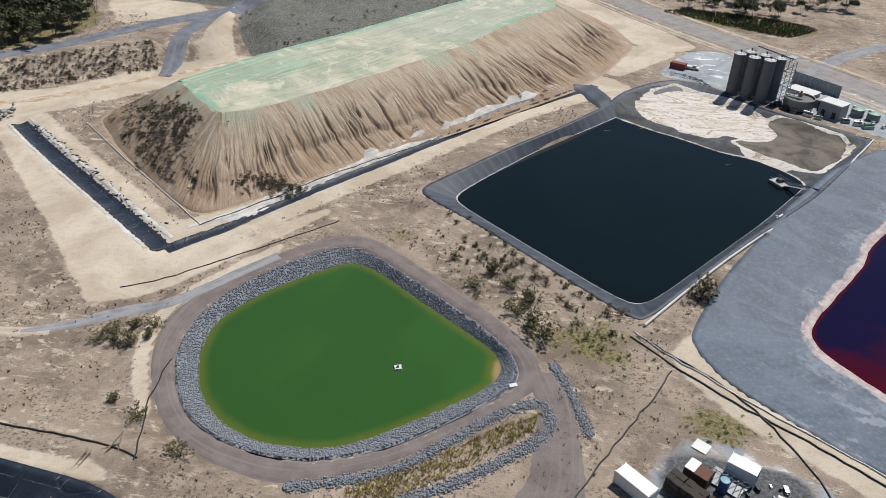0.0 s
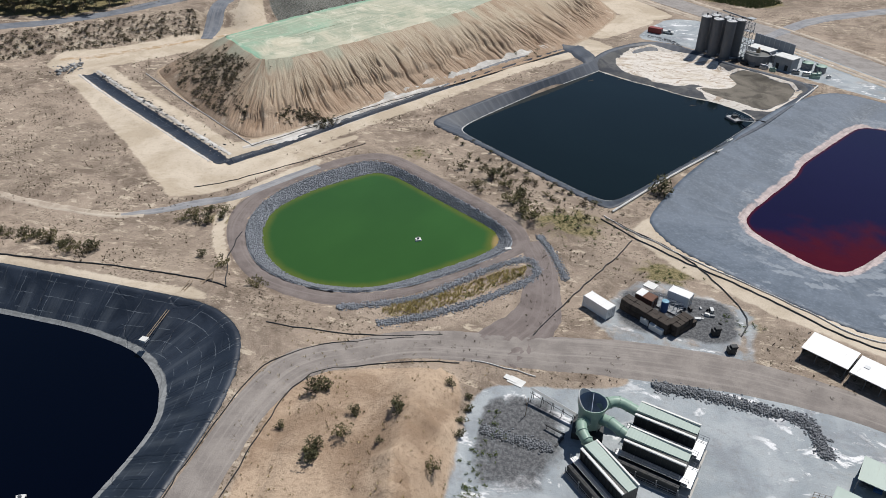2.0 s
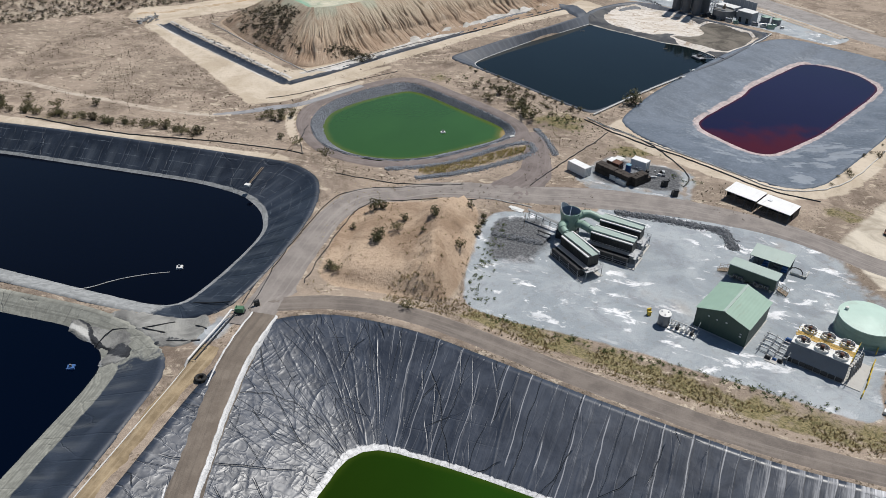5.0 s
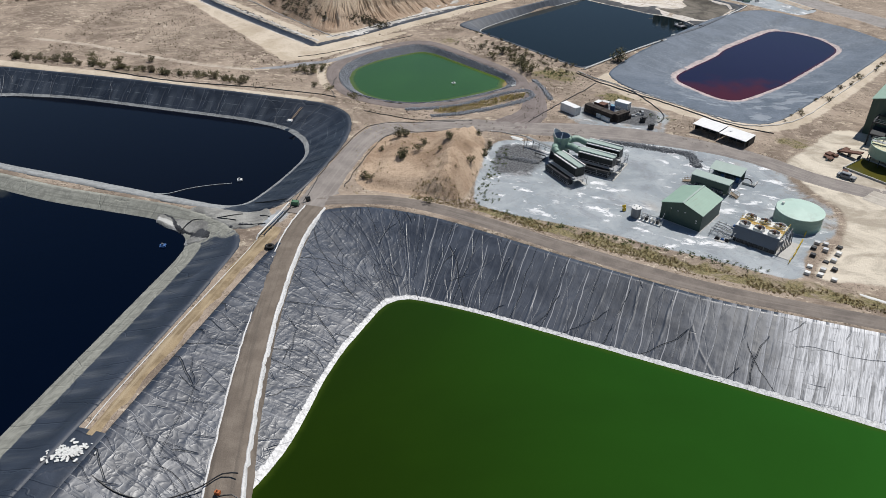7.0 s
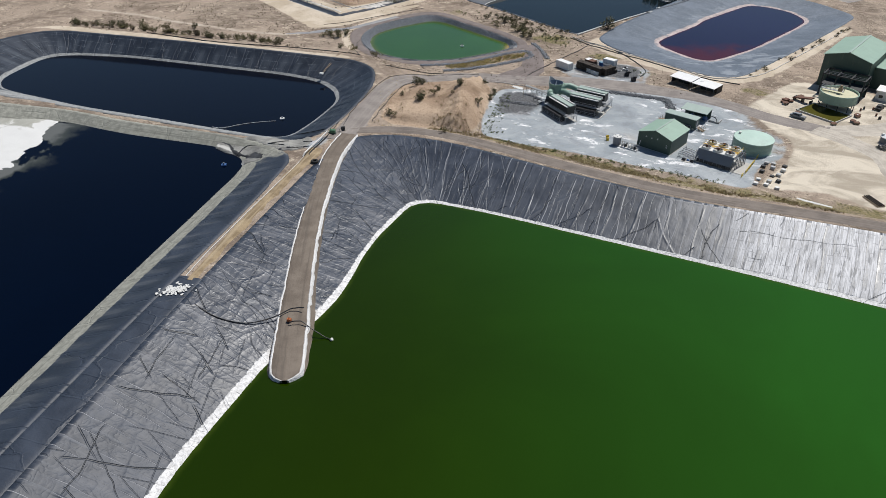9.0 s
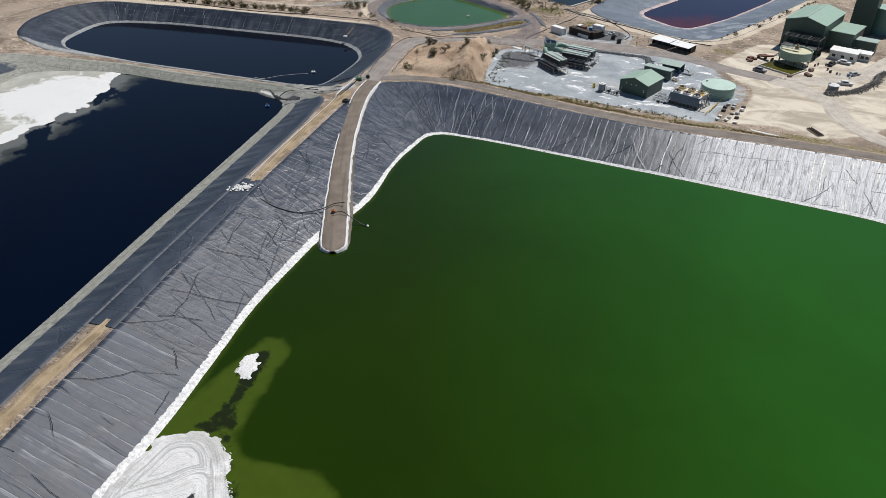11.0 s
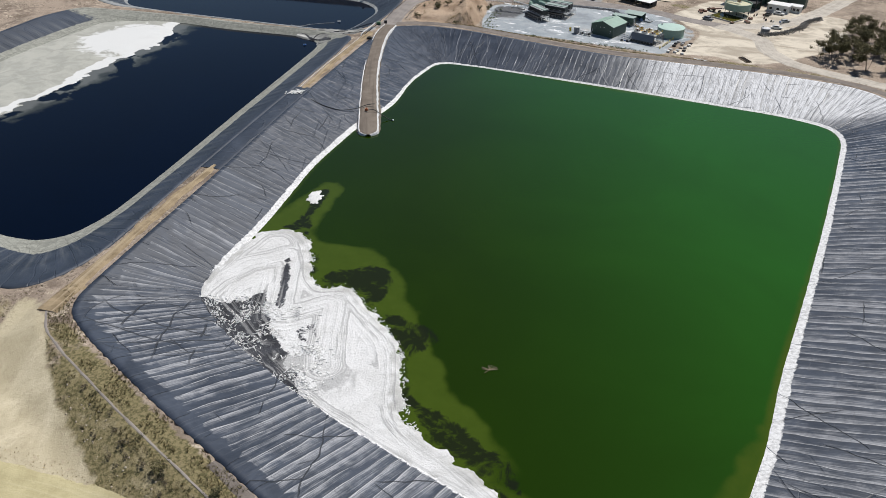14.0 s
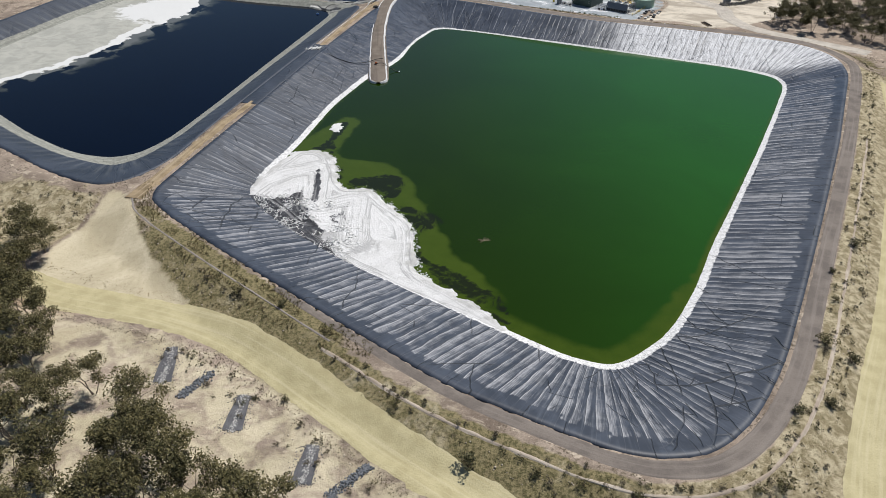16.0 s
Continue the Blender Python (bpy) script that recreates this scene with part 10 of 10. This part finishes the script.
def over_flat(pts):
    return [(x, y, max(float(flat_z(np.array([x]), np.array([y]))[0]), float(land(np.array([x]), np.array([y]))[0])) + 0.1) for x, y in pts]


BLACK = "black plastic pipe lying on dry ground"
HOSE = "limp black hose lying on the grey sand flat"
ground_pipe(over_flat([(-70.4, -18.0), (-69.4, -15.9), (-68.3, -12.8), (-64.3, -12.5), (-60.8, -11.8), (-58.6, -10.5), (-56.9, -9.0)]), 0.11, M_PIPE, HOSE, "hose", sag=0)
ground_pipe(over_flat([(-61.8, -12.3), (-59.2, -12.7), (-56.4, -13.0)]), 0.11, M_PIPE, HOSE, "hose", sag=0)
ground_pipe(over_flat([(-54.4, -15.5), (-51.3, -15.0), (-47.9, -14.7)]), 0.12, M_PIPE, HOSE, "hose", sag=0)
ground_pipe(over_flat([(-51.9, -9.7), (-50.3, -10.2), (-48.7, -11.0)]), 0.11, M_PIPE, HOSE, "hose", sag=0)
ground_pipe([(-58.6, -0.3, -1.35), (-53, -2.0, 0.95), (-48.3, -2.7, 2.75)], 0.12, M_PIPE, "black hose lying down the lined bank", "hose", sag=0)
ground_pipe([(9.0, 115.5), (25, 103.5), (39.5, 95), (48, 89.5), (60, 82), (72, 79)], 0.15, M_PIPE, BLACK)
ground_pipe([(9.5, 117), (26, 105), (40.5, 96.4), (50, 90.6), (64, 83), (80, 92), (99, 124), (118, 158)], 0.14, M_PVC, "pale pipe laid along the sandy strip")
ground_pipe([(11, 116), (27, 104.2), (36, 93), (40, 84), (38.5, 78)], 0.14, M_PIPE, BLACK)
ground_pipe([(11.4, 119), (26, 144), (43, 170.5), (60, 200), (75, 228.5)], 0.26, M_PVC, "pale pipe along the pond's edge", lift=0.15, sag=0)
ground_pipe([(-0.4, 67.6), (6, 83), (14, 101), (16.8, 108)], 0.14, M_PIPE, BLACK)
ground_pipe([(75, 228.5), (62, 236), (50, 243)], 0.2, M_PVC, "pale pipe along the pond's edge", lift=0.15, sag=0)
ground_pipe([(-150, 62), (-118, 59.5), (-92, 62), (-72, 63.5), (-61.6, 62.5)], 0.15, M_PIPE, BLACK)
ground_pipe([(-62, 62), (-66, 70), (-69, 76), (-71, 86)], 0.12, M_PIPE, BLACK)
ground_pipe([(-49, 54), (-44, 55), (-36, 57.5), (-25.5, 60), (-17, 63)], 0.11, M_PIPE, BLACK)
ground_pipe([(-43.8, -4), (-45.2, 10), (-45.5, 24), (-44.6, 40), (-41, 48), (-34, 55.5), (-22, 60.5)], 0.10, M_PIPE, BLACK)
ground_pipe([(-37.5, 8), (-38, 26), (-37.5, 40), (-33, 48), (-19, 54.5), (-12, 56)], 0.10, M_PIPE, BLACK)
ground_pipe([(-46.3, -2), (-46.8, 12), (-47, 28), (-48.5, 41), (-52, 49.5)], 0.10, M_PIPE, BLACK)
ground_pipe([(-93, 102.5), (-86, 108), (-81, 114), (-70, 127), (-60, 140)], 0.1, M_PIPE, BLACK)
ground_pipe([(-46.2, -22), (-46.6, -45), (-46.8, -70), (-46.4, -80)], 0.1, M_PVC, "pale grey pipe along the earth cap", sag=0)
ground_pipe([(-152, 172), (-128, 155), (-104, 139), (-90, 129)], 0.16, M_PVC, "pale pipe along the foot of the heap", sag=0)
ground_pipe([(-90, 129), (-80, 146), (-64, 172), (-40, 208), (-20, 236)], 0.11, M_PIPE, BLACK)
ground_pipe([(2, 56), (-4, 57), (-10, 57.5)], 0.12, M_PVC, "pale pipe lying beside the road")


def elevated_pipe():
    t = thing("pipe_bridge", -45.9, -12.5, 3.05, 0, "white pipe on short steel stands along the bank", "pipe")
    bm = bmesh.new()
    hose(bm, [(-0.5, -9.5, 0.1), (-0.4, -8.6, 0.8), (-0.3, -4, 0.8), (0.0, 2, 0.85), (0.0, 6.2, 0.9), (0.3, 6.8, 0.2)], 0.2, 8)
    part("pipe", bm, M_PVC, t)
    bm = bmesh.new()
    hose(bm, [(0.4, -7.6, 0.3), (0.5, -3, 0.3), (0.7, 3, 0.35), (0.8, 7.5, 0.3)], 0.14, 6)
    part("lower_pipe", bm, M_DARK, t)
    for y in (-8, -4.5, -1, 2.5, 5.5):
        bm = bmesh.new()
        for x in (-0.35, 0.75):
            rod(bm, (x, y, -0.05), (x, y, 0.9), 0.06, n=4)
        rod(bm, (-0.4, y, 0.55), (0.8, y, 0.55), 0.06, n=4)
        part("stand", bm, M_GREYSTEEL, t)
    t = thing("green_pump", -44.6, -5.6, 3.1, 12, "green diesel pump set beside the pipes", "pump")
    bm = bm_box(-0.8, 0.8, -0.55, 0.55, 0.25, 1.15)
    rod(bm, (-0.5, 0, 1.1), (-0.5, 0, 1.6), 0.08, n=6)
    part("housing", bm, plain("pump_green", (0.07, 0.16, 0.09), 0.5), t)
    part("skid", bm_box(-1.0, 1.0, -0.6, 0.6, 0, 0.25), M_DARK, t)
    t = thing("dark_pump", -42.6, -2.6, 3.1, 40, "small dark pump beside the road", "pump")
    bm = bm_box(-0.5, 0.5, -0.4, 0.4, 0, 0.8)
    rod(bm, (-0.6, 0, 0.9), (0.5, 0, 0.9), 0.3, n=8)
    part("body", bm, M_DARK, t)


def tyre(x, y, z, r, name="loader_tyre", label="large worn black tyre lying flat on gravel"):
    t = thing(name, x, y, z, 20, label, "tyre")
    bm = bmesh.new()
    n, k = 28, 10
    rings = []
    for i in range(n):
        a = 2 * math.pi * i / n
        ring = []
        for j in range(k):
            b = 2 * math.pi * j / k
            rr = r * 0.72 + r * 0.28 * math.cos(b) * (1.02 if i % 2 else 0.97)
            ring.append(bm.verts.new((rr * math.cos(a), rr * math.sin(a), r * 0.3 + r * 0.3 * math.sin(b))))
        rings.append(ring)
    for i in range(n):
        for j in range(k):
            bm.faces.new((rings[i][j], rings[(i + 1) % n][j], rings[(i + 1) % n][(j + 1) % k], rings[i][(j + 1) % k]))
    part("tread", bm, M_RUBBER, t)


def float_box(x, y, z, mat, label, s=0.7):
    t = thing("float", x, y, z, 25, label, "float")
    for o in (-0.6, 0.6):
        bm = bmesh.new()
        rod(bm, (-s, o * s, 0.05), (s, o * s, 0.05), 0.22 * s / 0.7, n=10)
        part("pontoon", bm, mat, t)
    part("deck", bm_box(-s * 0.9, s * 0.9, -s * 0.8, s * 0.8, 0.22, 0.32), mat, t)
    bm = bm_box(-s * 0.3, s * 0.3, -s * 0.25, s * 0.25, 0.32, 0.8)
    part("pump", bm, M_GREYSTEEL, t)


def walkway_ladder():
    """Two poles with rungs that lie down the sheet of the north-west pond to a small float."""
    t = thing("pole_ladder", -69.0, 60.5, 3.0, -94, "long timber pole ladder lying down the pond sheet", "ladder")
    for s in (-0.35, 0.35):
        bm = bmesh.new()
        rod(bm, (-1, s, 0.6), (14.5, s * 0.5, -2.6), 0.09, 0.07, 6)
        part("pole", bm, M_TIMBER, t)
    bm = bmesh.new()
    for k in range(14):
        f = k / 14
        rod(bm, (-0.5 + 15 * f, -0.35, 0.5 - 3.1 * f), (-0.5 + 15 * f, 0.35, 0.5 - 3.1 * f), 0.04, n=4)
    part("rungs", bm, M_TIMBER, t)
    part("foot_float", bm_box(14.2, 15.4, -0.7, 0.7, -2.6, -2.2), M_OFFWHITE, t)
    t = thing("timber_jib", -66.3, 63.2, None, 40, "broken pale timber frame on the bank", "timber")
    bm = bmesh.new()
    rod(bm, (-1.8, -1.2, 0.1), (1.8, 1.4, 1.4), 0.13, n=5)
    rod(bm, (0.6, -1.0, 0.1), (1.6, 1.2, 1.2), 0.1, n=5)
    rod(bm, (-1.6, 0.4, 0.1), (0.9, 0.4, 0.2), 0.1, n=5)
    part("poles", bm, M_TIMBER, t)


def pond_pontoon():
    t = thing("pump_pontoon", 45.6, 196.4, -2.42, -52, "grey pump pontoon with a gangway on the dark pond", "pontoon")
    for s in (-1.3, 0, 1.3):
        bm = bmesh.new()
        rod(bm, (-2.4, s, 0.1), (2.4, s, 0.1), 0.42, n=10)
        part("pontoon", bm, M_GREYSTEEL, t)
    part("deck", bm_box(-2.3, 2.3, -1.6, 1.6, 0.5, 0.62), M_STEEL, t)
    bm = bm_box(-0.8, 0.6, -0.7, 0.7, 0.62, 1.5)
    part("pump", bm, M_DARK, t)
    bm = bmesh.new()
    rails(bm, [(-2.3, -1.6, 0.6), (2.3, -1.6, 0.6)], 1.0, 1.1)
    rails(bm, [(-2.3, 1.6, 0.6), (2.3, 1.6, 0.6)], 1.0, 1.1)
    part("handrail", bm, M_STEEL, t)
    bm = bmesh.new()
    rails(bm, [(2.2, -0.5, 0.6), (8.5, -0.5, 2.6)], 0.9, 1.3)
    rails(bm, [(2.2, 0.5, 0.6), (8.5, 0.5, 2.6)], 0.9, 1.3)
    vs = [bm.verts.new(p) for p in ((2.2, -0.5, 0.6), (8.5, -0.5, 2.6), (8.5, 0.5, 2.6), (2.2, 0.5, 0.6))]
    bm.faces.new(vs)
    part("gangway", bm, M_STEEL, t)
    bm = bmesh.new()
    hose(bm, [(0, 0.9, 0.9), (3, 1.2, 0.8), (7, 1.6, 2.4), (11, 2, 3.2)], 0.16)
    part("outlet_hose", bm, M_PIPE, t)
    for x, y, s in ((42.4, 172.2, 1.0), (44.3, 171.0, 0.8), (49.4, 181.8, 1.1), (51.6, 185.6, 1.3)):
        t = thing("pipe_manifold", x, y, None, 58, "white pipe manifold and pump at the pond's edge", "pump")
        bm = bm_box(-s, s, -0.5, 0.5, 0, 0.7)
        rod(bm, (-s, 0, 1.0), (s, 0, 1.0), 0.25, n=8)
        rod(bm, (0, -1.2, 0.6), (0, 1.2, 0.6), 0.2, n=8)
        part("body", bm, M_OFFWHITE, t)
    for x, y in ((8.5, 224), (-2, 219), (33, 205)):
        t = thing("drifting_branch", x, y, -2.5, 30, "thin drifting dead branch on dark water", "branch")
        bm = bmesh.new()
        rod(bm, (-1.3, 0, 0.03), (1.0, 0.3, 0.08), 0.06, 0.03, 4)
        rod(bm, (0, 0.1, 0.05), (0.6, -0.7, 0.2), 0.04, 0.02, 4)
        part("stick", bm, M_TIMBER, t)


def jetty_gear():
    t = thing("orange_valve", -22.6, -82.6, -1.35, 0, "rusty orange hose valve on the gravel ramp", "valve")
    bm = bm_box(-0.4, 0.4, -0.3, 0.3, 0, 0.6)
    rod(bm, (0, 0, 0.5), (0, 0, 1.0), 0.1, n=6)
    part("body", bm, plain("orange_paint", (0.35, 0.10, 0.03), 0.6), t)
    t = thing("suction_hose", -22.2, -83.4, -1.25, 0, "black suction hose from ramp to water", "hose")
    bm = bmesh.new()
    hose(bm, [tuple(p) for p in spline([(0, 0, 0.3), (2.0, 0.9, 0.4), (4.5, 0.4, -0.6), (7.2, 0.2, -1.9), (8.6, 0.0, -2.1)], 0.8)], 0.11, 6)
    part("hose", bm, M_PIPE, t)
    bm = bmesh.new()
    rod(bm, (8.6, 0, -2.2), (8.9, 0, -1.9), 0.3, n=8)
    part("end_float", bm, M_OFFWHITE, t)
    t = thing("bank_hose", -44.0, -86.0, 0.0, 0, "long black hose across the pond sheet", "hose")
    bm = bmesh.new()
    pts = spline([(-1.0, 0.5, 3.4), (4, -1.2, 2.4), (9, -2.0, 1.0), (14, -0.5, -0.5), (18, 3.0, -0.9), (20.5, 6.5, -0.7), (23, 7.0, -0.3)], 1.0)
    hose(bm, [tuple(p) for p in pts], 0.12, 6)
    part("hose", bm, M_PIPE, t)
    t = thing("white_sheeting", -46.0, -85.0, 3.25, 15, "crumpled white plastic on the dark sheet", "plastic sheet")
    rng = random.Random(4)
    bm = bmesh.new()
    for k in range(150):
        u, v = rng.gauss(0, 1.4), rng.gauss(0, 0.7)
        box(bm, -0.34, 0.34, -0.16, 0.16, -0.02, 0.02, m=pose(u, v + 0.25 * u, rng.uniform(0, 0.1), rng.uniform(-8, 8), rng.uniform(-8, 8), rng.uniform(0, 180)) @ Matrix.Scale(rng.uniform(0.4, 1.2), 4))
    tagged(part("sheet", bm, M_OFFWHITE, t), kind="stuff")
    t = thing("thin_hose", -83, -1.0, -2.25, 0, "thin pale hose trailing into black water", "hose")
    bm = bmesh.new()
    hose(bm, [tuple(p) for p in spline([(-1.5, -3, 1.6), (0, 0, 0.2), (4, 4.5, 0.05), (9, 8, 0.05), (13, 10, 0.02)], 1.0)], 0.07, 5)
    part("hose", bm, M_PVC, t)


def drains_south():
    """Short rock-lined chutes below the sand road."""
    pale = stone_material("pale_channel_stone", (0.36, 0.35, 0.33), (0.60, 0.59, 0.57))
    grey = stone_material("grey_chute_gravel", (0.08, 0.08, 0.088), (0.15, 0.15, 0.158))
    for i, (x0, y0, x1, y1) in enumerate(((-4.6, -256.5, -7.8, -247.4), (12.6, -263.6, 11, -255.6), (28, -271, 26.9, -263.2))):
        road("drain_chute", [(x0, y0, 3.6), ((x0 + x1) / 2, (y0 + y1) / 2, 3.1), (x1, y1, 2.2)], 3, M_CHUTE, "dark grey gravel chute with a pale stone channel", 0.1, 0.6, category="drain")
        rock_row("chute_gravel", [(x0, y0), (x1, y1)], 3.6, 0.03, 900, grey, 120 + i, "loose grey gravel in the chute", (0.06, 0.16))
        rock_row("channel_stones", [(x0, y0), (x1, y1)], 0.7, 0.08, 260, pale, 130 + i, "pale stones along the chute's middle", (0.1, 0.24))


elevated_pipe()
tyre(-42.1, -24.2, 3.1, 1.05)
float_box(-31.6, 96.5, -1.5, M_OFFWHITE, "small white float on green water")
float_box(-68.9, 11.2, -2.3, M_OFFWHITE, "small white float on black water")
float_box(-70.4, -22.8, -2.5, M_BLUE, "small blue float on black water")
t_ = thing("white_marker", -10.3, 95.8, None, 30, "white steel plate standing beside the track", "plate")
part("plate", bm_box(-0.8, 0.8, -0.5, 0.5, 0, 0.5, taper=0.1), M_OFFWHITE, t_)
walkway_ladder()
pond_pontoon()
jetty_gear()
drains_south()
_t = thing("drift_branch", 40.3, -190.5, -3.5, 20, "bare brown branch floating in the shallows", "branch")
_bm = bmesh.new()
_rng = random.Random(8)
for _k in range(14):
    _a = _rng.uniform(0, 6.283)
    rod(_bm, (0, 0, 0.05), (1.7 * math.cos(_a), 1.1 * math.sin(_a), _rng.uniform(0.0, 0.35)), 0.06, 0.03, 5, False)
part("twigs", _bm, M_TIMBER, _t)
